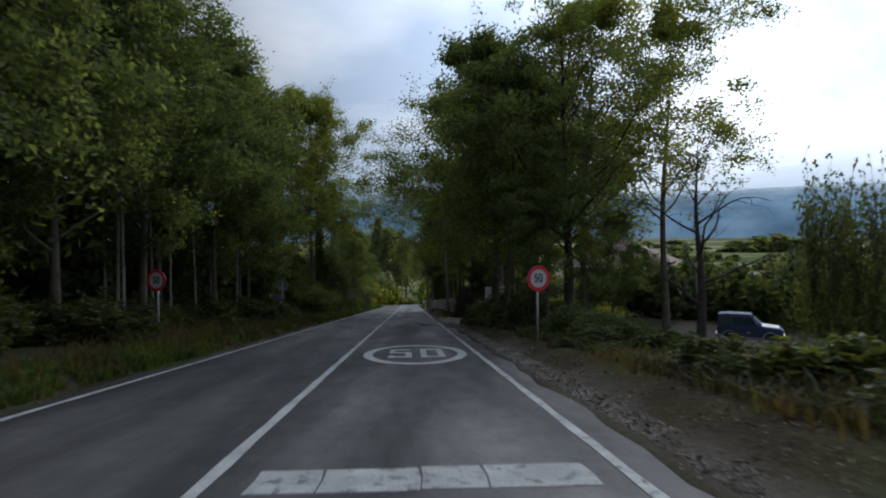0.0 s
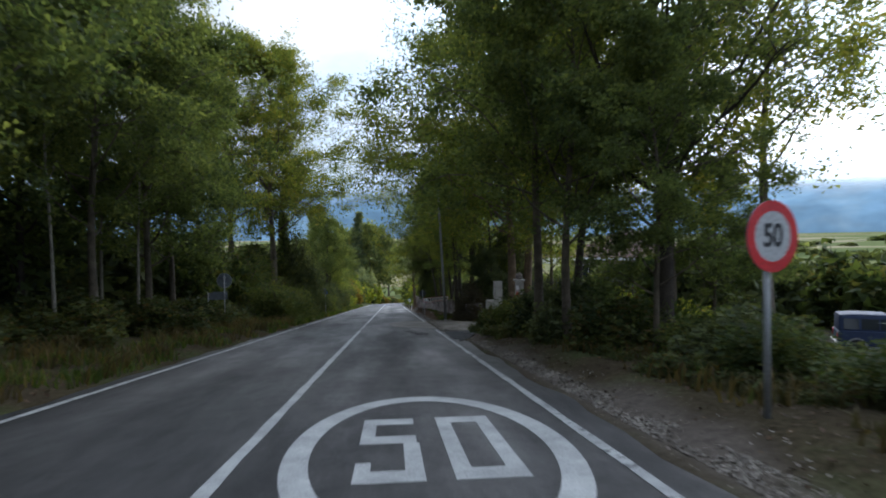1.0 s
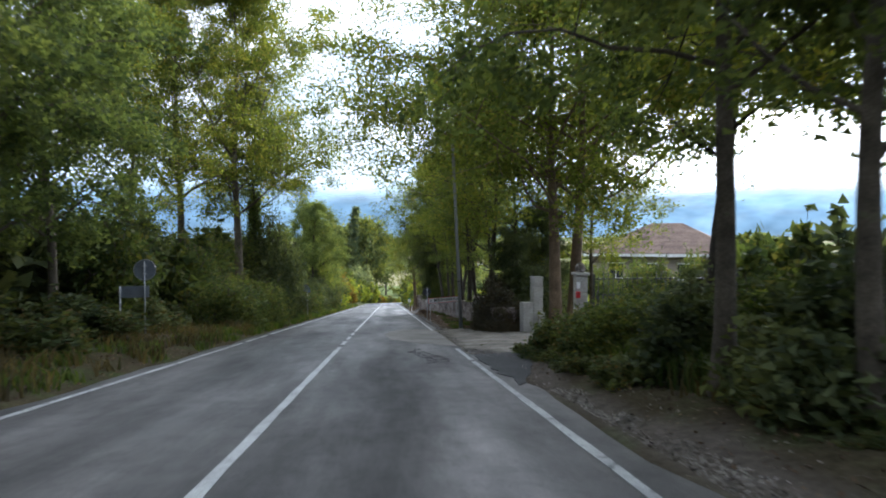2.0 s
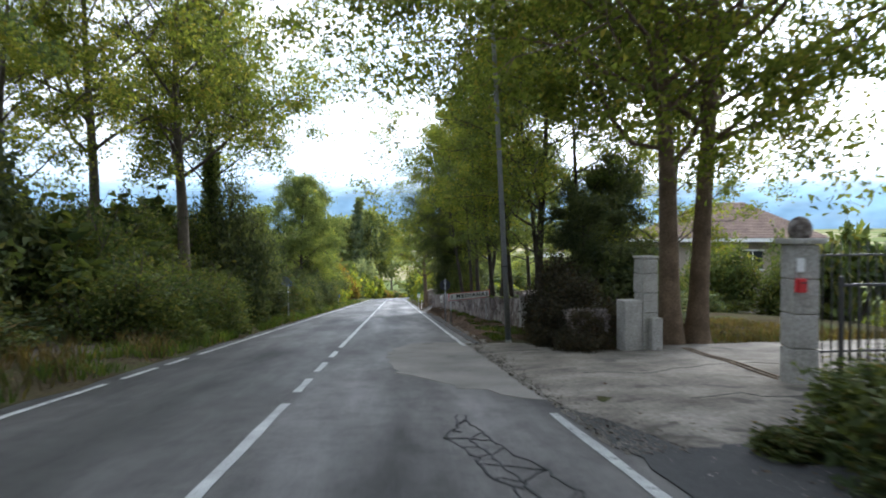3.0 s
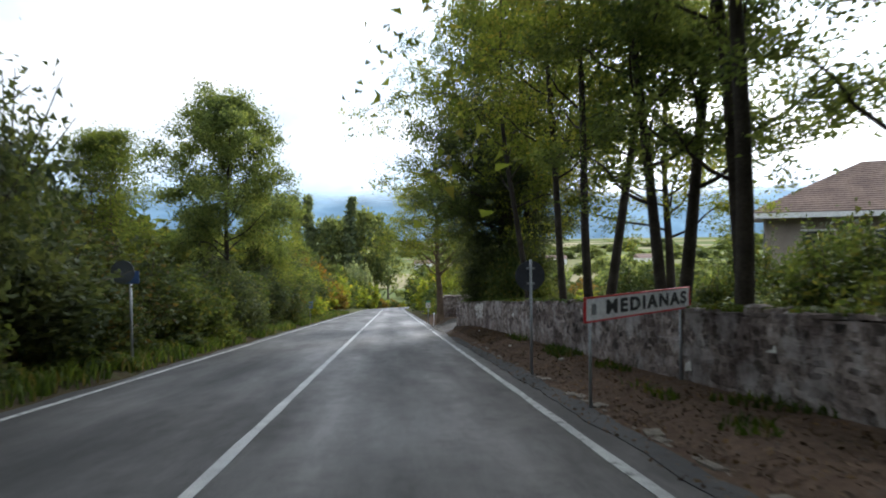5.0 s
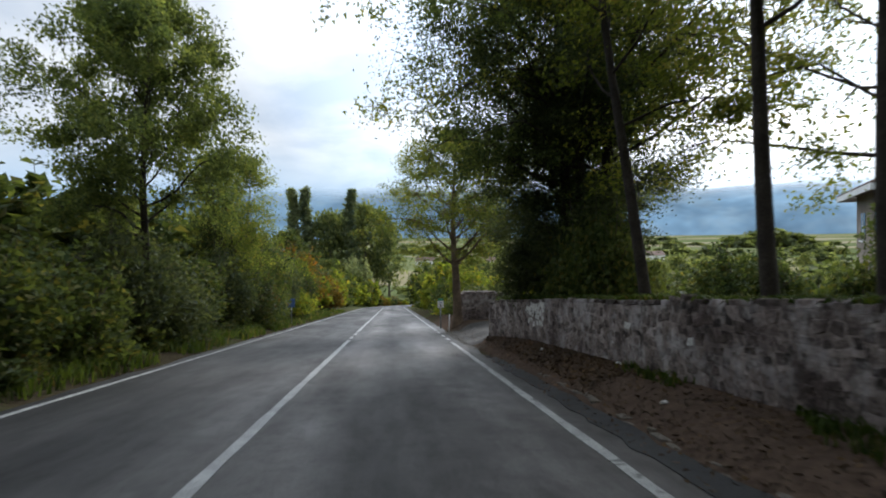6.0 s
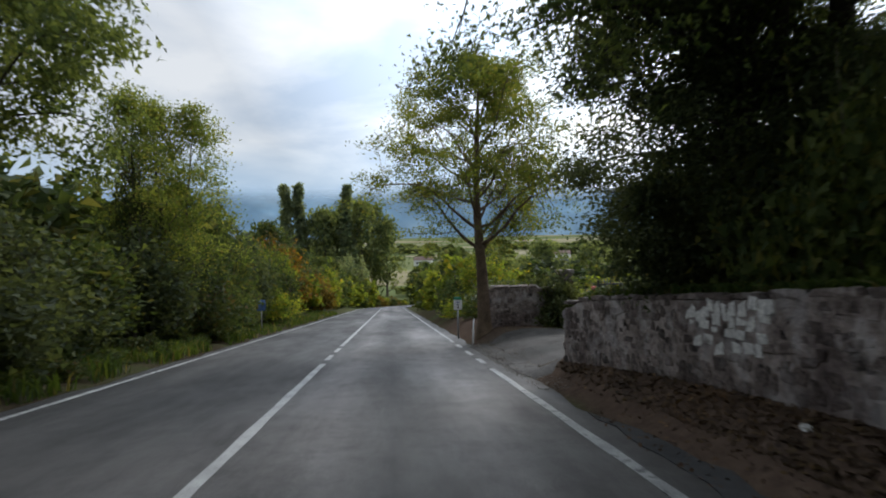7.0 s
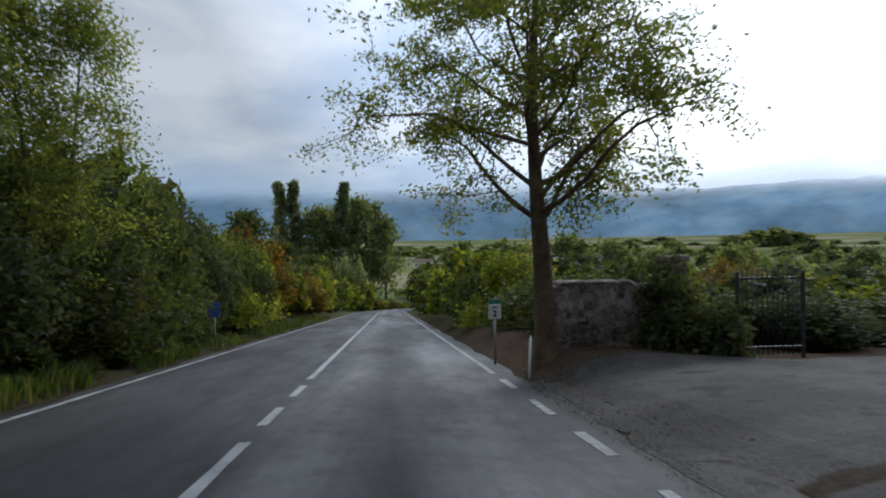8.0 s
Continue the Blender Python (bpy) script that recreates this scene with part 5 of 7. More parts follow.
def cylinder(bm, r0, r1, z0, z1, sides=14, m=None):
    r = bmesh.ops.create_cone(bm, cap_ends=True, segments=sides, radius1=r0, radius2=r1, depth=z1 - z0)
    mm = Matrix.Translation((0, 0, (z0 + z1) / 2))
    bmesh.ops.transform(bm, matrix=(m @ mm if m is not None else mm), verts=r["verts"])


def boxed(*a, **k):
    bm = bmesh.new()
    box(bm, *a, **k)
    return bm


def rounded(*a, **k):
    bm = bmesh.new()
    cylinder(bm, *a, **k)
    for f in bm.faces:
        f.smooth = len(f.verts) == 4
    return bm


def disc(r, y, thick, n=40, hole=0.0):
    """A round plate that faces -y, or a ring."""
    bm = bmesh.new()
    fr, bk = [], []
    for rr in ((r, hole) if hole else (r,)):
        for yy, store in ((y - thick, fr), (y, bk)):
            store.append([bm.verts.new((rr * math.cos(2 * math.pi * i / n), yy, rr * math.sin(2 * math.pi * i / n))) for i in range(n)])
    for i in range(n):
        j = (i + 1) % n
        bm.faces.new((fr[0][i], bk[0][i], bk[0][j], fr[0][j]))
        if hole:
            bm.faces.new((fr[1][j], bk[1][j], bk[1][i], fr[1][i]))
            bm.faces.new((fr[0][i], fr[0][j], fr[1][j], fr[1][i]))
            bm.faces.new((bk[0][j], bk[0][i], bk[1][i], bk[1][j]))
    if not hole:
        bm.faces.new(fr[0])
        bm.faces.new(list(reversed(bk[0])))
    bmesh.ops.recalc_face_normals(bm, faces=bm.faces)
    return bm


def lettering(name, text, size, mat, parent, m, stretch=1.0, bold=0.0, spacing=1.0, width=0.0):
    """Flat raised letters facing -y, as a mesh."""
    cu = bpy.data.curves.new(name, "FONT")
    cu.body, cu.size, cu.extrude, cu.align_x, cu.align_y, cu.offset = text, size, 0.003, "CENTER", "CENTER", bold
    cu.space_character = spacing
    tmp = new("lettering_curve", cu)
    me = bpy.data.meshes.new_from_object(tmp.evaluated_get(bpy.context.evaluated_depsgraph_get()))
    bpy.data.objects.remove(tmp)
    bpy.data.curves.remove(cu)
    if width:
        xs = [v.co.x for v in me.vertices]
        stretch = width / (max(xs) - min(xs))
    me.transform(m @ pose(0, 0, 0, 90, 0, 0) @ Matrix.Diagonal((stretch, 1, 1, 1)))
    me.materials.clear()
    me.materials.append(mat)
    return part(name, me, None, parent)


def clamps(parent, r, zs):
    for z in zs:
        part("bracket", boxed(-0.06, 0.06, -0.012, r + 0.012, z - 0.018, z + 0.018, 0.004), GALV, parent)


def speed_sign(x, y, turn, label, post=1.52):
    ob = thing("speed_limit_sign", pose(*on(x, y), 0, 0, turn), label, "road sign", "speed limit signs")
    part("post", rounded(0.03, 0.03, -0.3, post + 0.5), GALV, ob, "grey galvanised post")
    plate = part("plate", disc(0.30, -0.045, 0.012), SIGN_BACK, ob)
    plate.location.z = post + 0.3
    part("ring", disc(0.30, -0.0585, 0.004, hole=0.212), SIGN_RED, plate, "red outer ring")
    part("face", disc(0.211, -0.0585, 0.003), SIGN_PALE, plate, "white face")
    lettering("number", "50", 0.27, SIGN_BLACK, plate, Matrix.Translation((0, -0.064, 0.0)), 0.85, 0.006)
    clamps(ob, 0.03, (post + 0.2, post + 0.4))
    return ob


speed_sign(4.42, 14.5, 19, "round white 50 speed sign with red rim on the gravel verge", 1.22)
speed_sign(-5.32, 17.4, -19, "round white 50 speed sign with red rim below the wood", 1.38)


def sign_from_behind(x, y, z, r, turn, label, mat=None):
    ob = thing("road_sign", pose(*on(x, y), 0, 0, turn), label, "road sign", "signs seen from behind")
    part("post", rounded(0.022, 0.022, -0.3, z + 0.26), GALV, ob, "grey galvanised post")
    bm = disc(r, 0.05, 0.012)
    plate = part("plate", bm, mat or SIGN_BACK, ob, "dull grey back of the plate")
    plate.location.z = z
    rim = part("rim", disc(r + 0.006, 0.052, 0.02, hole=r - 0.012), mat or GALV, ob)
    rim.location.z = z
    clamps(ob, 0.028, (z - 0.12, z + 0.12))
    return ob


s = sign_from_behind(-6.15, 38.5, 1.95, 0.32, 8, "grey back of a round road sign above a direction plate")
part("direction_plate", boxed(-0.72, 0.12, 0.035, 0.055, 1.10, 1.46, 0.006), SIGN_BACK, s, "grey back of the direction plate")
part("side_post", rounded(0.022, 0.022, -0.3, 1.46, m=Matrix.Translation((-0.70, 0.0, 0))), GALV, s)
sign_from_behind(3.56, 55.5, 1.58, 0.235, 4, "dark round sign seen from behind by the wall", SIGN_DARK)


def small_plate_sign(x, y, z, w, h, mat, label, turn=0):
    ob = thing("small_road_sign", pose(*on(x, y), 0, 0, turn), label, "road sign")
    part("post", rounded(0.025, 0.025, -0.3, z + h / 2), GALV, ob)
    part("plate", boxed(-w / 2, w / 2, -0.05, -0.03, z - h / 2, z + h / 2, 0.008), mat, ob)
    clamps(ob, 0.025, (z,))
    return ob


sb = small_plate_sign(-3.72, 58.4, 1.75, 0.36, 0.24, SIGN_BLUE, "round grey sign back with small blue plate on thin post")
part("round_plate", disc(0.225, -0.052, 0.012), SIGN_BACK, sb, "dull grey-blue round plate").location = (-0.12, 0, 1.86)
small_plate_sign(-3.82, 86.6, 1.05, 0.36, 0.44, SIGN_BLUE, "small dark blue sign on a pale post by the hedge")
small_plate_sign(-4.3, 118, 1.3, 0.4, 0.4, SIGN_BLUE, "small blue sign on a post by the far hedge")
km = small_plate_sign(3.3, 79.3, 1.0, 0.24, 0.28, SIGN_WHITE, "small white and green distance plate reading 2")
part("header", boxed(-0.11, 0.11, -0.052, -0.03, 1.145, 1.24, 0.006), SIGN_GREEN, km, "green top strip")
part("caption", boxed(-0.05, 0.05, -0.054, -0.049, 1.065, 1.09), SIGN_BLUE, km)
lettering("number", "2", 0.16, SIGN_BLACK, km, Matrix.Translation((0, -0.053, 0.955)), 1.0, 0.004)
st = thing("marker_post", pose(*on(3.42, 76.9), 0, 3, 0), "thin white marker post beside the tree", "post")
part("post", rounded(0.02, 0.018, -0.2, 0.62), SIGN_WHITE, st)
part("cap", rounded(0.021, 0.006, 0.62, 0.65), SIGN_WHITE, st)

st = thing("marker_post", pose(*on(4.38, 70.0)), "short red and white marker post behind the wall end", "post")
part("post", rounded(0.035, 0.035, -0.2, 0.80), SIGN_WHITE, st)
part("band", rounded(0.036, 0.036, 0.80, 0.92), SIGN_RED, st, "red top band")
gp = thing("gate_post", pose(*on(6.1, 77.75)), "dark square gate pillar half hidden in ivy", "gate post")
part("shaft", boxed(-0.17, 0.17, -0.17, 0.17, -0.2, 1.5, 0.02), STONE, gp)
part("cap", boxed(-0.21, 0.21, -0.21, 0.21, 1.505, 1.6, 0.02), MORTAR, gp)


def town_sign():
    a, b = Vector(on(3.43, 52.3)), Vector(on(5.22, 53.55))
    L = (b.xy - a.xy).length
    turn = math.degrees(math.atan2(b.y - a.y, b.x - a.x))
    base = min(a.z, b.z)
    ob = thing("town_sign", pose(a.x, a.y, base, 0, 0, turn), "white town name plate reading MEDIANAS with a red border", "road sign")
    z0, z1 = 0.955, 1.235
    for px in (0.14, L - 0.16):
        part("post", rounded(0.018, 0.018, -0.3, 1.1, m=Matrix.Translation((px, 0.03, 0))), GALV, ob, "grey square-cut post")
    part("plate", boxed(0, L, -0.012, 0.004, z0, z1, 0.004), SIGN_WHITE, ob)
    e = 0.019
    for n, args in (("border", (0, L, z1 - e, z1)), ("border", (0, L, z0, z0 + e)), ("border", (0, e, z0 + e, z1 - e)), ("border", (L - e, L, z0 + e, z1 - e))):
        x0, x1, q0, q1 = args
        part(n, boxed(x0 - 0.003, x1 + 0.003, -0.0175, 0.006, q0, q1, 0.003), SIGN_RED, ob, "red border strip")
    lettering("name", "MEDIANAS", 0.215, SIGN_BLACK, ob, Matrix.Translation((L * 0.565, -0.0155, (z0 + z1) / 2)), 1.0, 0.008, 1.3, L * 0.78)
    part("crest", boxed(0.12, 0.20, -0.0145, -0.011, z0 + 0.08, z1 - 0.08), GALV, ob, "faint grey crest")


town_sign()

pole = thing("lamp_pole", pose(*on(4.17, 43.4), 0.4, -2.6, 0), "tall weathered grey pole beside the wall corner", "pole")
part("shaft", rounded(0.07, 0.05, -0.4, 9.2, 16), POLE_GREY, pole)
part("collar", rounded(0.085, 0.08, -0.1, 0.06, 16), CONCRETE, pole)
part("band", rounded(0.073, 0.073, 1.9, 1.93, 16), IRON, pole)


def gate_pillars():
    ob = thing("gate_pillar", pose(*on(6.54, 40.5), 0, 0, 10), "stepped pale stone gate pillar with a lower wing", "gate pillar", "gate pillars")
    for k, (z0, z1) in enumerate(((-0.2, 0.42), (0.42, 0.82), (0.82, 1.22), (1.22, 1.62), (1.62, 1.92))):
        d = 0.008 * (k % 2)
        part("block", boxed(-0.17 - d, 0.17 + d, -0.18, 0.18 + d, z0 + 0.005, z1 - 0.005, 0.018), PILLAR_STONE, ob)
    part("cap", boxed(-0.19, 0.19, -0.20, 0.20, 1.925, 1.98, 0.02), PILLAR_STONE, ob)
    part("wing", boxed(-0.58, -0.19, -0.18, 0.18, -0.2, 1.08, 0.025), PILLAR_STONE, ob, "lower side wing")
    part("front_block", boxed(-0.06, 0.19, -0.33, -0.19, -0.2, 0.72, 0.025), PILLAR_STONE, ob)
    ob = thing("gate_pillar", pose(*on(6.62, 35.6), 0, 0, -4), "stone gate pillar with a weathered domed top and red letter box", "gate pillar", "gate pillars")
    for k, (z0, z1) in enumerate(((-0.2, 0.5), (0.5, 0.95), (0.95, 1.4), (1.4, 1.85))):
        part("block", boxed(-0.165, 0.165, -0.17, 0.17, z0 + 0.005, z1 - 0.005, 0.02), PILLAR_STONE, ob)
    part("cap", boxed(-0.22, 0.22, -0.22, 0.22, 1.855, 1.93, 0.02), PILLAR_STONE, ob)
    bm = bmesh.new()
    bmesh.ops.create_uvsphere(bm, u_segments=20, v_segments=12, radius=0.145)
    for v in bm.verts:
        v.co.z = max(v.co.z, -0.11) * 1.15 + 2.05
    for f in bm.faces:
        f.smooth = True
    part("dome", bm, STONE, ob, "dark weathered stone dome")
    lb = part("letter_box", boxed(-0.18, -0.06, -0.28, -0.195, 1.24, 1.42, 0.012), SIGN_RED, ob, "red letter box")
    part("slot", boxed(-0.16, -0.06, -0.293, -0.288, 1.36, 1.375), SIGN_BLACK, lb)
    part("notice", boxed(-0.15, -0.05, -0.202, -0.194, 1.50, 1.68), SIGN_WHITE, ob, "small white notice")


gate_pillars()


def bar_panel(name, m, length, high, n, label, category, spikes=False, group="", rails=(0.12, 0.92)):
    """A panel of upright iron bars between two rails, along x."""
    ob = thing(name, m, label, category, group)
    for f in rails:
        part("rail", boxed(0, length, -0.018, 0.018, high * f - 0.018, high * f + 0.018, 0.004), IRON, ob)
    for x in (0.0, length):
        part("end_post", boxed(x - 0.025, x + 0.025, -0.025, 0.025, -0.15, high, 0.005), IRON, ob)
    bm = rounded(0.011, 0.011, 0.05, high * (1.03 if spikes else 0.93), 6)
    me = bpy.data.meshes.new("bar")
    bm.to_mesh(me)
    bm.free()
    me.materials.append(IRON)
    for i in range(1, n):
        b = part("bar", me, None, ob)
        b.location = (length * i / n, 0, 0)
    return ob


bar_panel("iron_gate", pose(*on(7.05, 35.4), 0, 0, 3), 3.0, 1.42, 22, "dark iron gate leaf standing open behind the pillar", "gate")
bar_panel("iron_fence", pose(*on(7.6, 37.4), 0, 0, 0), 4.6, 1.95, 30, "dark iron bar fence behind the gate", "fence", True)
px, py, pz = on(6.75, 76.9)
bar_panel("driveway_gate", pose(px, py, pz - 0.02, 0, 0, -3), 1.05, 1.36, 13, "dark iron bar gate standing open on the driveway", "gate", True)
gp = thing("gate_post", pose(*on(6.5, 76.9)), "short grey stone post beside the driveway gate", "gate post")
part("shaft", boxed(-0.10, 0.10, -0.10, 0.10, -0.2, 0.62, 0.02), PILLAR_STONE, gp)


def niche():
    """The stone-framed opening in the wall, with a slab over it."""
    x, y, z = on(5.62, 48.0)
    ob = thing("stone_niche", pose(x, y, z, 0, 0, -84), "dark stone-framed niche in the wall under a flat slab", "niche")
    for a, b in ((-0.48, -0.33), (0.33, 0.48)):
        part("jamb", boxed(a, b, -0.12, 0.5, -0.2, 1.08, 0.02), PILLAR_STONE, ob)
    part("slab", boxed(-0.75, 0.62, -0.2, 0.62, 1.085, 1.2, 0.025), STONE, ob)
    # shade inside the recess, put in as a dark colour on its back
    part("back", boxed(-0.33, 0.33, 0.36, 0.5, -0.2, 1.08), IRON, ob, "recessed back, dark colour standing for its shade")
    part("sill", boxed(-0.33, 0.33, -0.16, 0.36, -0.2, 0.06, 0.015), PILLAR_STONE, ob)


niche()


# ---- the side entrance and driveway, kerbs and patches ----
def inside(poly, x, y):
    c = False
    for (x0, y0), (x1, y1) in zip(poly, poly[1:] + poly[:1]):
        if (y0 > y) != (y1 > y) and x < (x1 - x0) * (y - y0) / (y1 - y0) + x0:
            c = not c
    return c


def sheet(name, poly, cell, height, thick, mat, ragged=0.0):
    """A slab over the polygon (x, y along the road) that follows height(x, y)."""
    bm = bmesh.new()
    pts = []
    for (x0, y0), (x1, y1) in zip(poly, poly[1:] + poly[:1]):
        n = max(1, int(math.hypot(x1 - x0, y1 - y0) / cell))
        for i in range(n):
            x, y = x0 + (x1 - x0) * i / n, y0 + (y1 - y0) * i / n
            pts.append((x + ragged * noise.noise((x * 2.3, y * 2.3, 1)), y + ragged * noise.noise((x * 2.3, y * 2.3, 9))))
    f = bm.faces.new([bm.verts.new((x, y * COS, 0)) for x, y in pts])
    bmesh.ops.triangulate(bm, faces=[f])
    xs, ys = [p[0] for p in pts], [p[1] * COS for p in pts]
    for k in np.arange(min(xs) + cell, max(xs), cell):
        bmesh.ops.bisect_plane(bm, geom=list(bm.verts) + list(bm.edges) + list(bm.faces), plane_co=(k, 0, 0), plane_no=(1, 0, 0))
    for k in np.arange(min(ys) + cell, max(ys), cell):
        bmesh.ops.bisect_plane(bm, geom=list(bm.verts) + list(bm.edges) + list(bm.faces), plane_co=(0, k, 0), plane_no=(0, 1, 0))
    for v in bm.verts:
        v.co.z = height(v.co.x, v.co.y)
    r = bmesh.ops.extrude_face_region(bm, geom=list(bm.faces))
    for g in r["geom"]:
        if isinstance(g, bmesh.types.BMVert):
            g.co.z -= thick
    bmesh.ops.recalc_face_normals(bm, faces=bm.faces)
    return part(name, bm, mat)


def apron_z(x, y):
    k = float(step(3.4, 4.4, x)) * float(step(32.2, 33.8, y))
    return float(land(x, y)) + 0.014 + k * (0.03 + 0.03 * noise.noise((x * 0.6, y * 0.6, 2)))


ap = sheet("entrance_apron", [(3.24, 34.6), (3.7, 32.6), (5.0, 32.3), (7.0, 33.2), (11, 33.6), (13, 36), (13, 41.6), (7.3, 41.2), (6.2, 40.6), (5.2, 41.0), (4.75, 42.5), (3.8, 43.3), (3.24, 42.8)], 0.7, apron_z, 0.12, APRON, 0.22)
tagged(ap, "cracked pale concrete apron of the side entrance", "driveway", kind="structure")


def flush(lift):
    return lambda x, y: float(road_z(y)) + lift


wd = sheet("asphalt_widening", [(3.18, 27.5), (3.75, 29.2), (4.25, 31.0), (4.9, 32.6), (4.2, 33.2), (3.6, 33.6), (3.18, 34.6)], 0.3, lambda x, y: float(land(x, y)) + 0.012, 0.06, ASPHALT_DARK, 0.16)
tagged(wd, "darker asphalt widening at the mouth of the side entrance", "road patch", kind="structure")
pt = sheet("asphalt_patch", [(1.3, 42.6), (1.12, 41.0), (1.22, 39.4), (1.35, 38.0), (1.9, 37.1), (2.35, 36.3), (2.9, 35.3), (3.34, 34.5), (3.36, 43.6), (2.4, 44.3), (1.7, 43.9)], 0.3, flush(0.004), 0.012, ASPHALT_PALE, 0.35)
tagged(pt, "paler asphalt patch at the side entrance", "road patch", kind="structure")

def crack(name, start, n, heading, seed, width=0.009, pace=0.16):
    r = np.random.default_rng(seed)
    vs, fs = [], []
    x, y = start
    for i in range(n):
        heading += r.normal() * 0.5
        x, y = x + pace * math.cos(heading), y + pace * math.sin(heading)
        w = width * r.uniform(0.4, 1.2)
        for sx in (-1, 1):
            px, py = x - sx * w * math.sin(heading), y * COS + sx * w * math.cos(heading)
            z = float(road_z(py)) + 0.008 if px < 3.4 else apron_z(px, py) + 0.006
            vs.append((px, py, z))
        if i:
            fs.append((2 * i - 2, 2 * i - 1, 2 * i + 1, 2 * i))
    ob = new(name, slab(name, vs, fs, ASPHALT_DARK, 0.005))
    tagged(ob, "dark jagged crack in the road surface", "crack", kind="structure")


def crazing(x0, x1, y0, y1, rungs, seed):
    """Two wandering cracks along the lane with links between them that close into cells, as one mesh."""
    r = np.random.default_rng(seed)
    rows = []
    for k in range(rungs + 1):
        f = k / rungs
        mid, half = (x0 + x1) / 2 + 0.16 * math.sin(5.2 * f + 0.6), (x1 - x0) / 2 * (0.35 + 0.65 * math.sin(math.pi * min(1.0, 0.12 + f)) ** 0.6)
        y = y0 + (y1 - y0) * f
        rows.append([(mid + s * half + 0.035 * r.normal(), y + 0.07 * r.normal()) for s in (-1, -0.1, 1)])
    runs = [[row[c] for row in rows] for c in (0, 2)] + [[rows[k][1] for k in range(2, rungs - 3)]]
    for k in range(1, rungs):
        runs.append([rows[k][0], rows[k][1]] if k % 3 else rows[k])
        if k % 2:
            runs.append([rows[k][1], rows[k + 1][2]])
    vs, fs = [], []
    for run in runs:
        pts = []
        for (ax, ay), (bx, by) in zip(run, run[1:]):
            pts += [(ax + (bx - ax) * q + 0.012 * r.normal(), ay + (by - ay) * q + 0.02 * r.normal()) for q in (0.0, 0.33, 0.66)]
        pts.append(run[-1])
        for k, (x, y) in enumerate(pts):
            (ax, ay), (bx, by) = pts[max(k - 1, 0)], pts[min(k + 1, len(pts) - 1)]
            L = math.hypot(bx - ax, by - ay) + 1e-6
            w = 0.004 + 0.008 * r.uniform()
            for sg in (-1, 1):
                px, py = x - sg * w * (by - ay) / L, (y + sg * w * (bx - ax) / L) * COS
                vs.append((px, py, float(road_z(py)) + 0.008))
            if k:
                n = len(vs)
                fs.append((n - 4, n - 3, n - 1, n - 2))
    ob = new("crazed_asphalt", slab("crazed_asphalt", vs, fs, ASPHALT_DARK, 0.005))
    tagged(ob, "patch of fine crossing cracks in the asphalt", "crack", kind="structure")


crazing(1.90, 2.36, 30.6, 34.4, 13, 320)
for k, (s, n, hd) in enumerate([ ((4.0, 37.0), 26, 0.25), ((4.6, 34.4), 20, 1.0)]):
    crack("crack", s, n, hd, 300 + k)

rail = thing("gate_rail", Matrix.Identity(4), "rusty twin ground rail of the sliding gate", "gate rail")
for off in (0.0, 0.11):
    vs, fs = [], []
    for i in range(17):
        x, y = 7.25 - 0.75 * i / 16 + off, 40.3 - 4.4 * i / 16
        for w in (-0.014, 0.014):
            vs.append((x + w, y * COS, apron_z(x, y * COS) + 0.02))
        if i:
            fs.append((2 * i - 2, 2 * i - 1, 2 * i + 1, 2 * i))
    part("rail", slab("rail", vs, fs, BARK_WARM, 0.03), None, rail)

dw = sheet("driveway", [(3.30, 68.6), (3.5, 69.2), (3.9, 69.75), (4.6, 70.4), (8, 70.9), (15, 70.6), (15, 76.1), (8, 76.4), (4.6, 76.4), (3.42, 76.2)], 0.45, lambda x, y: float(land(x, y)) + 0.004 + 0.03 * float(step(3.5, 4.4, x)) - 0.07 * float(1 - step(68.7, 69.6, y)), 0.1, DRIVE, 0.16)
tagged(dw, "worn grey surface of the side driveway", "driveway", kind="structure")


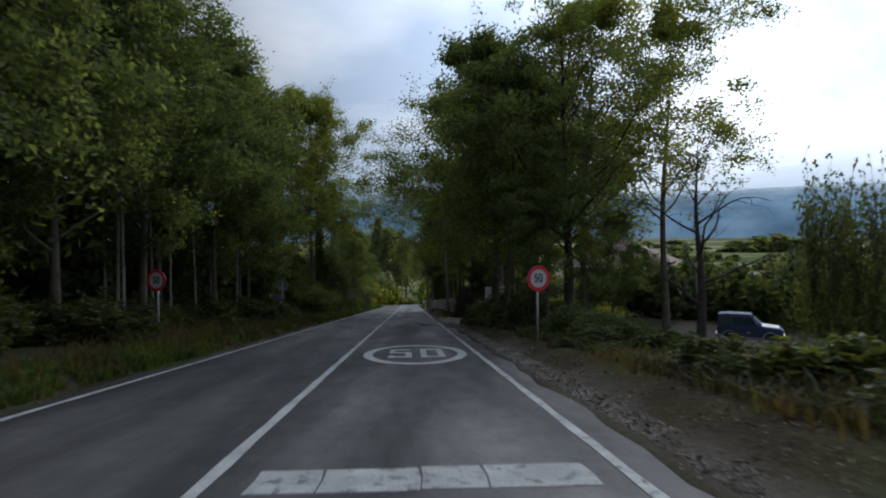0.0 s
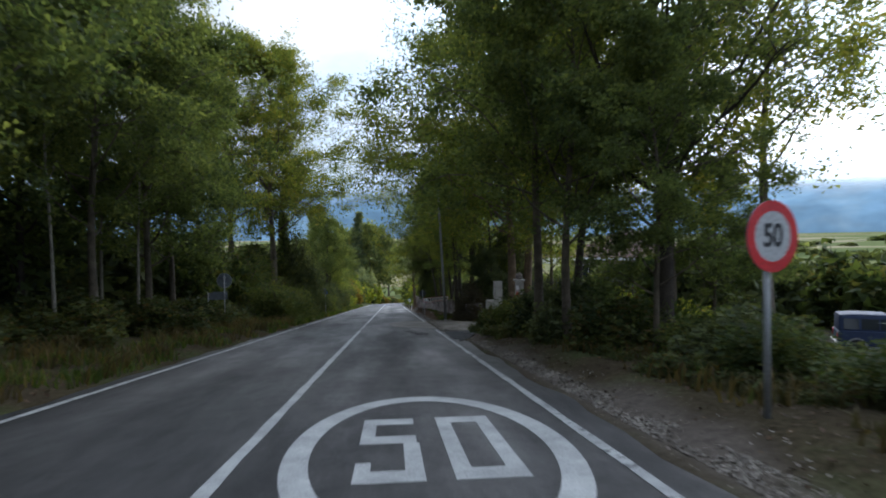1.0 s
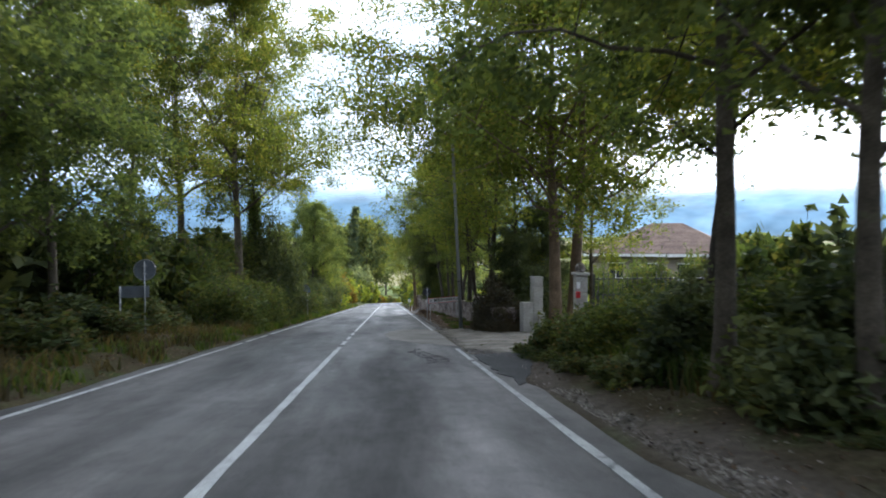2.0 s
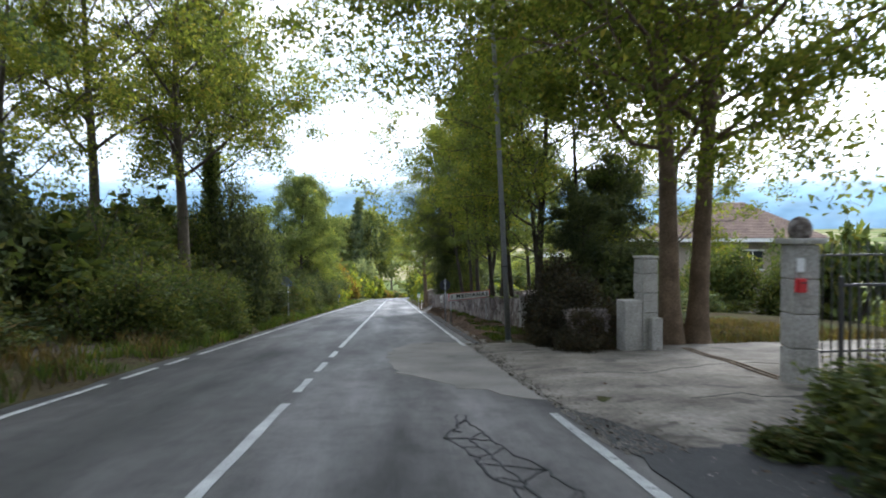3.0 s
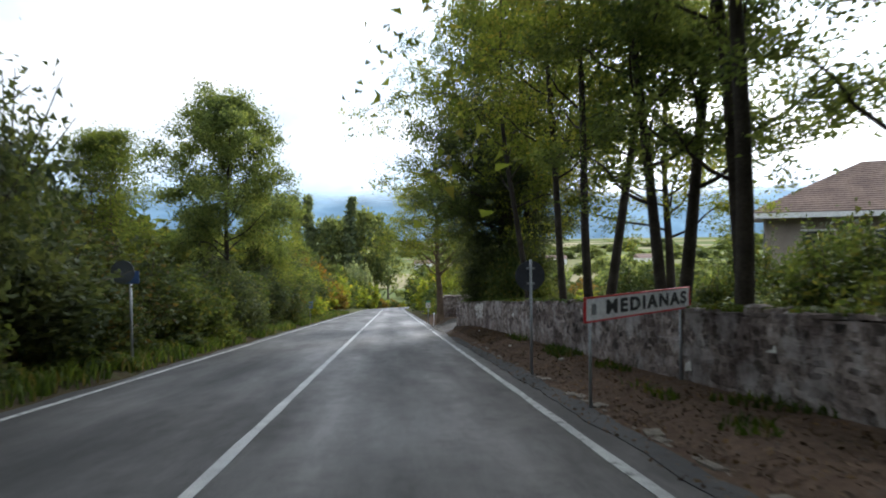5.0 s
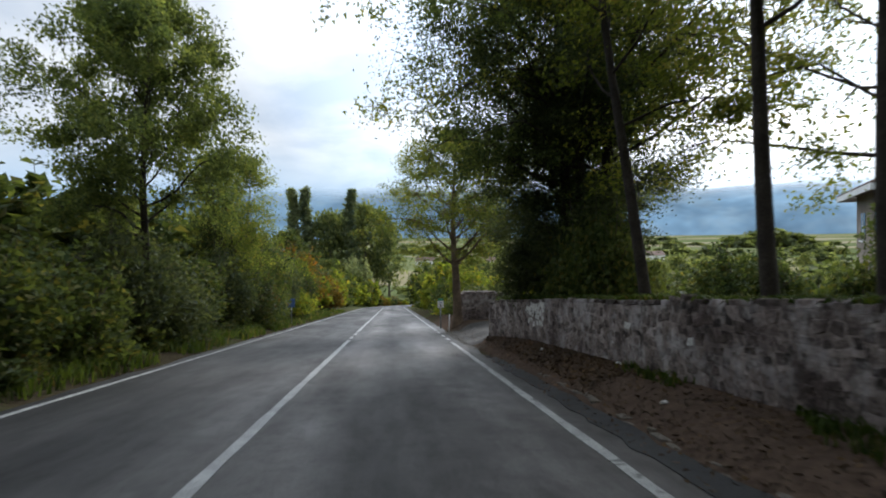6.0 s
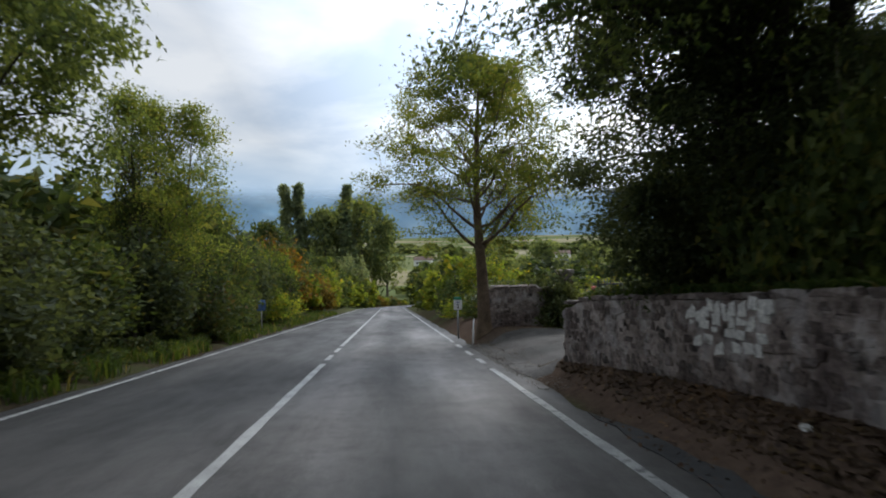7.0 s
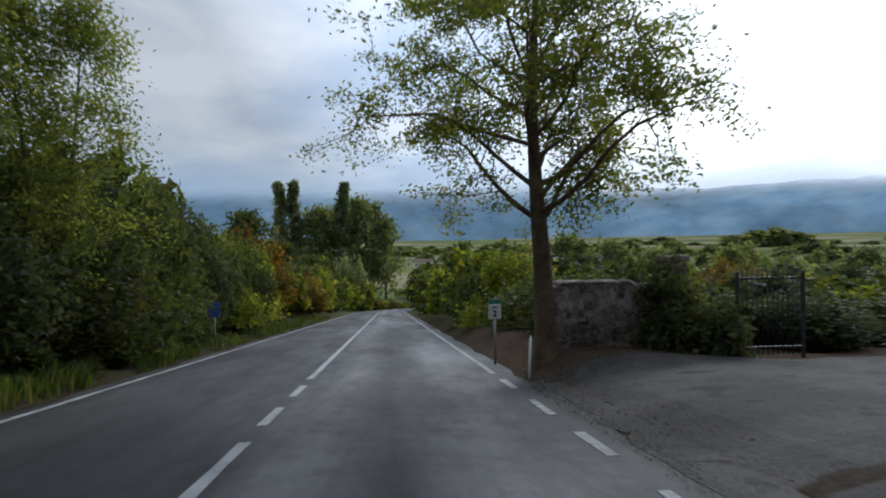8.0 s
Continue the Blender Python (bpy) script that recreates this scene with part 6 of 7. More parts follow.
def garden_house():
    """The low house with a wide hipped roof down the slope."""
    W, D = 12.2, 9.5
    g = float(land(24, 76)) - 0.6
    ob = thing("house", pose(20.1, 75.6, g, 0, 0, -31), "low house with a wide brown hipped roof and white eaves", "house")
    H = -2.05 - g
    wl = part("wall", boxed(0, W, 0, D, 0, H, 0.02), PLASTER, ob)
    e = 0.8
    z0, z1 = H + 0.02, H + 2.8
    bm = bmesh.new()
    v = [bm.verts.new(c) for c in ((-e, -e, z0), (W + e, -e, z0), (W + e, D + e, z0), (-e, D + e, z0), (D / 2, D / 2, z1), (W - D / 2, D / 2, z1))]
    for f in ((0, 1, 5, 4), (1, 2, 5), (2, 3, 4, 5), (3, 0, 4)):
        bm.faces.new([v[i] for i in f])
    bm.faces.new([v[i] for i in (3, 2, 1, 0)])
    rf = part("roof", bm, ROOF_TILE, ob, "brown clay tile roof")
    for a, b in (((-e, -e), (W + e, -e + 0.06)), ((-e, D + e - 0.06), (W + e, D + e)), ((-e, -e + 0.06), (-e + 0.06, D + e - 0.06)), ((W + e - 0.06, -e + 0.06), (W + e, D + e - 0.06))):
        part("fascia", boxed(a[0] - 0.01, b[0] + 0.01, a[1] - 0.01, b[1] + 0.01, z0 - 0.26, z0 - 0.01), WHITE_WOOD, ob, "white eaves board")
    # courses of tiles on the two roof slopes that face the road
    tiles = bmesh.new()
    rows = 24
    for k in range(rows):
        f0, f1 = k / rows, (k + 1) / rows
        for face in (0, 1):
            if face == 0:
                a, b, c = Vector((-e, -e, z0)), Vector((W + e, -e, z0)), None
                l0, r0 = a.lerp(Vector((D / 2, D / 2, z1)), f0), b.lerp(Vector((W - D / 2, D / 2, z1)), f0)
                l1, r1 = a.lerp(Vector((D / 2, D / 2, z1)), f1), b.lerp(Vector((W - D / 2, D / 2, z1)), f1)
            else:
                a, b = Vector((-e, D + e, z0)), Vector((-e, -e, z0))
                l0, r0 = a.lerp(Vector((D / 2, D / 2, z1)), f0), b.lerp(Vector((D / 2, D / 2, z1)), f0)
                l1, r1 = a.lerp(Vector((D / 2, D / 2, z1)), f1), b.lerp(Vector((D / 2, D / 2, z1)), f1)
            up = Vector((0, 0, 0.07))
            q = [tiles.verts.new(p) for p in (l0 + up, r0 + up, r1 + up * 0.15, l1 + up * 0.15, l0, r0)]
            tiles.faces.new(q[:4])
            tiles.faces.new((q[4], q[5], q[1], q[0]))
    part("tile_course", tiles, ROOF_TILE, rf)
    for i, wx in enumerate((1.6, 4.6, 7.6, 10.3)):
        wn = part("window", boxed(wx, wx + 1.3, -0.03, 0.05, H - 2.2, H - 0.9), GLASS_DARK, ob)
        part("frame", boxed(wx - 0.08, wx + 1.38, -0.06, -0.031, H - 0.9, H - 0.8), WHITE_WOOD, wn)
        part("sill", boxed(wx - 0.1, wx + 1.4, -0.12, -0.01, H - 2.3, H - 2.2), WHITE_WOOD, wn)
        part("mullion", boxed(wx + 0.62, wx + 0.68, -0.05, -0.031, H - 2.2, H - 0.9), WHITE_WOOD, wn)
    for wy in (2.5, 6.5):
        wn = part("window", boxed(-0.03, 0.05, wy, wy + 1.3, H - 2.2, H - 0.9), GLASS_DARK, ob)
        part("sill", boxed(-0.12, -0.01, wy - 0.1, wy + 1.4, H - 2.3, H - 2.2), WHITE_WOOD, wn)
        part("mullion", boxed(-0.05, -0.031, wy + 0.62, wy + 0.68, H - 2.2, H - 0.9), WHITE_WOOD, wn)


garden_house()


def loft(sections, name, mat, parent, label="", bevel=0.03):
    """A hull through cross-sections (x, half width low, half width high, z low, z high)."""
    bm = bmesh.new()
    rings = []
    for x, wl, wh, zl, zh in sections:
        rings.append([bm.verts.new(p) for p in ((x, -wl, zl), (x, wl, zl), (x, wh, zh), (x, -wh, zh))])
    for a, b in zip(rings, rings[1:]):
        for i in range(4):
            bm.faces.new((a[i], a[(i + 1) % 4], b[(i + 1) % 4], b[i]))
    bm.faces.new(list(reversed(rings[0])))
    bm.faces.new(rings[-1])
    bmesh.ops.recalc_face_normals(bm, faces=bm.faces)
    bmesh.ops.bevel(bm, geom=list(bm.edges), offset=bevel, segments=2, affect="EDGES", profile=0.6)
    for f in bm.faces:
        f.smooth = True
    return part(name, bm, mat, parent, label)


def parked_car():
    x, y, z = on(17.9, 29.2)
    ob = thing("parked_car", pose(x - 0.3, y, z - 0.12, 0, 0, -30) @ Matrix.Diagonal((0.86, 0.9, 0.97, 1)), "dark blue off-road car, sky reflection coloured onto its bonnet, parked on gravel", "car")
    lower = loft([(-1.62, 0.70, 0.74, 0.36, 0.86), (-1.50, 0.76, 0.78, 0.28, 0.92), (0.55, 0.76, 0.78, 0.28, 0.92), (1.50, 0.74, 0.72, 0.30, 0.84), (1.66, 0.68, 0.62, 0.36, 0.76)], "body", CAR_BLUE, ob)
    loft([(-1.58, 0.70, 0.62, 0.90, 1.38), (-1.2, 0.74, 0.64, 0.92, 1.42), (0.10, 0.74, 0.63, 0.92, 1.42), (0.62, 0.72, 0.60, 0.92, 0.98)], "cabin", CAR_BLUE, ob)
    loft([(-1.56, 0.60, 0.56, 1.385, 1.44), (-1.1, 0.64, 0.60, 1.42, 1.48), (0.02, 0.62, 0.58, 1.42, 1.475), (0.12, 0.58, 0.54, 1.40, 1.44)], "roof", CAR_BLUE, ob, "dark blue roof", 0.012)
    # silver here stands for sky reflected in the dark blue bonnet
    loft([(0.60, 0.68, 0.62, 0.92, 0.965), (1.45, 0.66, 0.58, 0.845, 0.885)], "bonnet", CAR_SILVER, ob, "bonnet coloured silver for the sky's reflection", 0.012)
    for sy in (-1, 1):
        for xa, xb, lean in ((-1.42, -0.92, 0.0), (-0.84, -0.28, 0.0), (-0.22, 0.34, 0.22)):
            bm = bmesh.new()
            q = [bm.verts.new((px, sy * py, pz)) for px, py, pz in ((xa, 0.742, 0.98), (xb, 0.742, 0.98), (xb - lean, 0.672, 1.33), (xa, 0.672, 1.33), (xa, 0.70, 0.98), (xb, 0.70, 0.98), (xb - lean, 0.63, 1.33), (xa, 0.63, 1.33))]
            for f in ((0, 1, 2, 3), (7, 6, 5, 4), (0, 4, 5, 1), (1, 5, 6, 2), (2, 6, 7, 3), (3, 7, 4, 0)):
                bm.faces.new([q[i] for i in f])
            bmesh.ops.recalc_face_normals(bm, faces=bm.faces)
            part("side_window", bm, GLASS_DARK, ob)
        part("sill_trim", boxed(-0.72, 0.72, sy * 0.76 - 0.03, sy * 0.76 + 0.03, 0.28, 0.40, 0.01), CAR_SILVER, ob, "silver lower trim")
        mr = part("mirror", boxed(0.30, 0.40, sy * 0.86 - 0.07, sy * 0.86 + 0.07, 0.98, 1.10, 0.02), CAR_BLUE, ob)
        part("headlight", boxed(1.56, 1.66, sy * 0.50 - 0.11, sy * 0.50 + 0.11, 0.62, 0.76, 0.03), SIGN_WHITE, ob)
        part("tail_light", boxed(-1.645, -1.60, sy * 0.64 - 0.05, sy * 0.64 + 0.05, 0.62, 0.84, 0.01), SIGN_RED, ob)
        for wx in (-1.0, 1.02):
            m = Matrix.Translation((wx, sy * 0.70, 0.31)) @ pose(0, 0, 0, 90, 0, 0)
            wh = part("wheel", rounded(0.31, 0.31, -0.10, 0.10, 24, m), RUBBER, ob)
            part("rim", rounded(0.19, 0.17, 0.0, 0.115, 16, Matrix.Translation((wx, sy * 0.70, 0.31)) @ pose(0, 0, 0, 90 * sy, 0, 0)), CAR_SILVER, wh)
            bm = bmesh.new()
            for i in range(9):
                a0, a1 = math.pi * i / 9, math.pi * (i + 1) / 9
                q = [bm.verts.new((wx + r * math.cos(a), sy * yy, 0.31 + r * math.sin(a))) for a in (a0, a1) for r in (0.33, 0.39) for yy in (0.74, 0.81)]
                for f in ((0, 1, 5, 4), (2, 6, 7, 3), (1, 3, 7, 5), (0, 4, 6, 2)):
                    bm.faces.new([q[j] for j in f])
            bmesh.ops.remove_doubles(bm, verts=bm.verts, dist=1e-4)
            bmesh.ops.recalc_face_normals(bm, faces=bm.faces)
            part("wheel_arch", bm, CAR_SILVER, ob, "silver wheel arch")
    bm = bmesh.new()
    q = [bm.verts.new(p) for p in ((0.60, -0.64, 0.975), (0.60, 0.64, 0.975), (0.13, 0.57, 1.40), (0.13, -0.57, 1.40))]
    bm.faces.new(q)
    bmesh.ops.solidify(bm, geom=list(bm.faces), thickness=-0.02)
    part("windscreen", bm, GLASS_DARK, ob)
    part("front_bumper", boxed(1.60, 1.74, -0.68, 0.68, 0.34, 0.52, 0.03), CAR_SILVER, ob)
    part("rear_bumper", boxed(-1.72, -1.58, -0.70, 0.70, 0.34, 0.52, 0.03), CAR_SILVER, ob)
    part("grille", boxed(1.60, 1.675, -0.34, 0.34, 0.58, 0.74, 0.01), IRON, ob)


parked_car()


def far_house(x, y, w, d, h, turn, label):
    """A pale farmhouse in the valley with a tiled gable roof."""
    g = float(land(x, y))
    ob = thing("farmhouse", pose(x, y, g - 0.2, 0, 0, turn), label, "house", "valley houses")
    part("wall", boxed(-w / 2, w / 2, -d / 2, d / 2, 0, h), WHITE_WOOD, ob, "white rendered walls")
    bm = bmesh.new()
    e = 0.5
    v = [bm.verts.new(c) for c in ((-w / 2 - e, -d / 2 - e, h), (w / 2 + e, -d / 2 - e, h), (w / 2 + e, d / 2 + e, h), (-w / 2 - e, d / 2 + e, h), (-w / 2 - e, 0, h + d * 0.32), (w / 2 + e, 0, h + d * 0.32))]
    for f in ((0, 1, 5, 4), (2, 3, 4, 5), (1, 2, 5), (3, 0, 4), (3, 2, 1, 0)):
        bm.faces.new([v[i] for i in f])
    part("roof", bm, ROOF_TILE, ob)
    for k in range(3):
        part("window", boxed(-w / 2 + w * (k + 0.4) / 3, -w / 2 + w * (k + 0.7) / 3, -d / 2 - 0.06, -d / 2 + 0.02, h * 0.4, h * 0.75), GLASS_DARK, ob)


far_house(70, 520, 16, 10, 6, 10, "small white farmhouse with a brown roof in the valley")
far_house(28, 560, 14, 9, 5, -15, "small white farmhouse with a brown roof in the valley")
far_house(215, 560, 18, 11, 7, 5, "white farm building with a brown roof in the valley")
far_house(150, 610, 20, 10, 5, -8, "long white barn with a brown roof in the valley")



def loose_stone(x, y, size, seed):
    """One broken pale stone, half sunk in the litter."""
    r = np.random.default_rng(seed)
    bm = bmesh.new()
    bmesh.ops.create_icosphere(bm, subdivisions=2, radius=1.0)
    for v in bm.verts:
        v.co *= 1 + 0.16 * float(r.normal())
        v.co = Vector((v.co.x * size, v.co.y * size * 0.7, v.co.z * size * 0.55))
    ob = thing("stone", pose(*on(x, y, size * 0.3), 0, 0, 40 * seed), "pale broken stone lying in the leaf litter", "stone", "loose stones")
    part("stone_body", bm, STONE_WHITE, ob)


for k, (x, y, size) in enumerate([(4.15, 68.3, 0.11), (4.3, 66.6, 0.05), (4.0, 64.6, 0.045), (4.4, 61.9, 0.05), (3.95, 59.4, 0.04), (4.2, 56.1, 0.05)]):
    loose_stone(x, y, size, k)

# ---- litter, kerb blocks, rubble walls: the many small pieces ----
def strew_leaves(name, n, xa, xb, ya, yb, seed, size, mat, label):
    r = np.random.default_rng(seed)
    P = np.array([on(float(a), float(b), 0.012) for a, b in zip(r.uniform(xa, xb, n), r.uniform(ya, yb, n))])
    a = r.uniform(0, 6.28, n)
    s = size * r.uniform(0.5, 1.4, n)
    d = np.stack([np.cos(a) * s, np.sin(a) * s, r.normal(size=n) * s * 0.35], 1)
    e = np.stack([-np.sin(a) * s * 0.6, np.cos(a) * s * 0.6, r.normal(size=n) * s * 0.25], 1)
    V = np.stack([P - d, P + e, P + d, P - e], 1).reshape(-1, 3)
    ob = new(name, mesh_from(name, V, [(i, i + 1, i + 2, i + 3) for i in range(0, 4 * n, 4)], mat))
    tagged(ob, label, "leaf litter", kind="stuff")


strew_leaves("leaf_litter", 12000, 3.6, 5.2, 44, 69.3, 401, 0.022, LITTER, "brown fallen leaves on the verge below the wall")
strew_leaves("leaf_litter", 9000, 3.7, 5.1, 61, 69.8, 411, 0.030, LITTER, "thick brown fallen leaves below the end of the wall")
strew_leaves("leaf_litter", 1400, 3.25, 3.8, 44, 67, 412, 0.022, LITTER, "single fallen leaves on the edge of the asphalt")
strew_leaves("leaf_litter", 4000, 3.8, 6.0, 3, 32, 402, 0.024, LITTER, "brown fallen leaves on the gravel verge")
strew_leaves("leaf_litter", 4000, -6.0, -3.5, 3, 46, 403, 0.035, LITTER, "brown fallen leaves under the wood")
strew_leaves("leaf_litter", 2200, 3.7, 7.0, 33, 43, 405, 0.03, LITTER, "scattered leaves and dirt on the entrance apron")
strew_leaves("leaf_litter", 1500, 3.6, 8.0, 70.5, 77, 406, 0.025, LITTER, "scattered leaves and dirt on the driveway")
strew_leaves("grit", 5200, 3.1, 3.75, 32.5, 43.4, 409, 0.024, APRON, "pale crumbled grit where the apron meets the road")
strew_leaves("grit", 3000, 3.2, 3.6, 68.4, 76.4, 413, 0.011, APRON, "loose grit filling the joint between road and driveway")
strew_leaves("grit", 1600, 3.15, 3.9, 70.3, 77.4, 407, 0.010, APRON, "loose grit along the driveway mouth")
strew_leaves("grit", 9000, 3.52, 3.86, 1, 27, 408, 0.020, APRON, "pale crumbled grit along the edge of the asphalt")
strew_leaves("grit", 1800, 3.4, 4.3, 2, 33, 404, 0.012, MORTAR, "pale pebbles and grit on the road's shoulder")


def lumps(name, count, seed, mats, bevel=0.10, flat=1.0):
    """Some irregular bevelled blocks, one metre across, to share among many pieces."""
    r = np.random.default_rng(seed)
    out = []
    for k in range(count):
        bm = bmesh.new()
        bmesh.ops.create_cube(bm, size=1.0)
        for v in bm.verts:
            v.co += Vector(r.uniform(-0.16, 0.16, 3) * np.array([1, flat, 1]))
        bmesh.ops.bevel(bm, geom=list(bm.edges), offset=bevel, segments=1, affect="EDGES")
        for v in bm.verts:
            v.co += Vector(r.uniform(-0.04, 0.04, 3) * np.array([1, 0.5 + 0.5 * flat, 1]))
        bmesh.ops.recalc_face_normals(bm, faces=bm.faces)
        for m in mats:
            me = bpy.data.meshes.new(name)
            bm.to_mesh(me)
            me.materials.append(m)
            out.append(me)
        bm.free()
    return out


STONES = lumps("stone", 9, 501, [STONE], 0.13, 0.12)
PALE_STONES = lumps("stone", 4, 502, [STONE_WHITE], 0.10, 0.12)
KERBS = lumps("kerb_block", 5, 503, [APRON], 0.07)

kerb = new("kerb")
tagged(kerb, "broken pale concrete kerb along the verge", "kerb", kind="structure")
r = np.random.default_rng(505)
y = 43.6
while y < 63.0:
    L = float(r.uniform(0.10, 0.34))
    if r.uniform() < 0.8:
        yw = (y + L / 2) * COS
        ob = part("kerb_block", KERBS[int(r.integers(len(KERBS)))], None, kerb)
        ob.matrix_world = pose(3.62 + float(r.normal()) * 0.02, yw, on(3.60, y + L / 2)[2] - 0.015 + float(r.uniform(-0.025, 0.01)), -SLOPE, float(r.normal()) * 5, float(r.normal()) * 9) @ Matrix.Diagonal((float(r.uniform(0.08, 0.16)), L * 0.95, 0.06, 1))
    y += L + 0.02

gut = sheet("kerb_strip", [(3.29, 43.6), (3.5, 43.7), (3.52, 50), (3.56, 56), (3.5, 61), (3.46, 66), (3.29, 67)], 0.35, lambda x, y: float(land(x, y)) + 0.008, 0.06, ASPHALT_DARK, 0.08)
tagged(gut, "dark crumbling asphalt strip along the road's edge", "kerb", kind="structure")


def rubble_wall(name, line, high, thick, label, singles, seed, pale=None):
    """A wall of rubble along line (x, y): a mortar core, stones proud of its road side and laid along its top. singles: the stretch whose stones are pieces."""
    r = np.random.default_rng(seed)
    core_v, core_f, joined = [], [], {False: ([], []), True: ([], [])}
    pts = [Vector((x, y)) for x, y in line]
    run = []
    for a, b in zip(pts, pts[1:]):
        n = max(1, int((b - a).length / 0.5))
        run += [a.lerp(b, i / n) for i in range(n)]
    run.append(pts[-1])
    for i, p in enumerate(run):
        d = (run[min(i + 1, len(run) - 1)] - run[max(i - 1, 0)]).normalized()
        nrm = Vector((d.y, -d.x))
        h = high(p.y) - 0.05 + 0.012 * noise.noise((p.x, p.y * 1.7, seed))
        g = on(p.x, p.y)[2]
        for q, z in ((p, g - 0.3), (p, g + h), (p + nrm * thick, g + h), (p + nrm * thick, g - 0.3)):
            core_v.append((q.x, q.y * COS, z))
        if i:
            k = 4 * i
            core_f += [(k - 4, k, k + 1, k - 3), (k - 3, k + 1, k + 2, k - 2), (k - 2, k + 2, k + 3, k - 1)]
    core_f += [(0, 1, 2, 3), tuple(4 * (len(run) - 1) + j for j in (3, 2, 1, 0))]
    wall = new(name, mesh_from(name, core_v, core_f, MORTAR))
    tagged(wall, label, "wall", kind="structure")
    made = 0

    def put(m, white, single):
        nonlocal made
        me = (PALE_STONES if white else STONES)[int(r.integers(4 if white else 9))]
        if single and made < 300:
            ob = part("stone", me, None, wall)
            ob.matrix_world = m
            made += 1
            return
        jv, jf = joined[white]
        k = len(jv)
        jv.extend(m @ v.co for v in me.vertices)
        jf.extend(tuple(j + k for j in f.vertices) for f in me.polygons)

    lens = [0.0]
    for a, b in zip(run, run[1:]):
        lens.append(lens[-1] + (b - a).length)
    total = lens[-1]

    def along(s):
        i = min(int(np.searchsorted(lens, s, "right")) - 1, len(run) - 2)
        i = max(i, 0)
        a, b = run[i], run[i + 1]
        p = a.lerp(b, (s - lens[i]) / max(lens[i + 1] - lens[i], 1e-6))
        d = (b - a).normalized()
        return p, d

    z = 0.0
    while z < high(run[0].y) + 0.25:
        ch = float(r.uniform(0.065, 0.15))
        s = float(r.uniform(-0.1, 0.05))
        while s < total:
            L = float(r.uniform(0.07, 0.22))
            p, d = along(min(max(s + L / 2, 0), total))
            hh = high(p.y)
            if z + ch * 0.8 < hh:
                top = z + ch > hh - 0.06
                g = on(p.x, p.y)[2]
                zz = g + z + ch / 2 + float(r.normal()) * 0.032 + 0.08 * noise.noise((s * 0.8, z * 3, seed))
                deep = 0.16
                nrm = Vector((d.y, -d.x))
                q = p + nrm * (deep * 0.5 - float(r.uniform(-0.003, 0.012)))
                turn = math.degrees(math.atan2(d.y, d.x))
                white = bool(r.uniform() < (0.92 if pale and pale[0] + 0.3 * (hh - z) < p.y < pale[1] - 0.5 * (hh - z) and z > hh - 0.55 else 0.008))
                put(pose(q.x, q.y * COS, zz, float(r.normal()) * 1.5, SLOPE * d.y + float(r.normal()) * 5, turn + float(r.normal()) * 1.5) @ Matrix.Diagonal((L * 1.0, deep, ch * 1.02, 1)), white, singles[0] < p.y < singles[1])
            s += L
        z += ch
    s = 0.0
    while s < total:
        L = float(r.uniform(0.22, 0.5))
        p, d = along(min(s + L / 2, total))
        nrm = Vector((d.y, -d.x))
        q = p + nrm * thick * 0.5
        g = on(p.x, p.y)[2]
        turn = math.degrees(math.atan2(d.y, d.x))
        put(pose(q.x, q.y * COS, g + high(p.y) - 0.02 + float(r.normal()) * 0.005, 0, SLOPE * d.y, turn) @ Matrix.Diagonal((L * 0.98, thick * 1.03, 0.07, 1)), False, singles[0] < p.y < singles[1])
        s += L
    for white, (jv, jf) in joined.items():
        if jv:
            rest = part("rubble", mesh_from("rubble", jv, jf, STONE_WHITE if white else STONE), None, wall)
            tagged(rest, "further rubble stones of the wall", kind="stuff")
    return wall


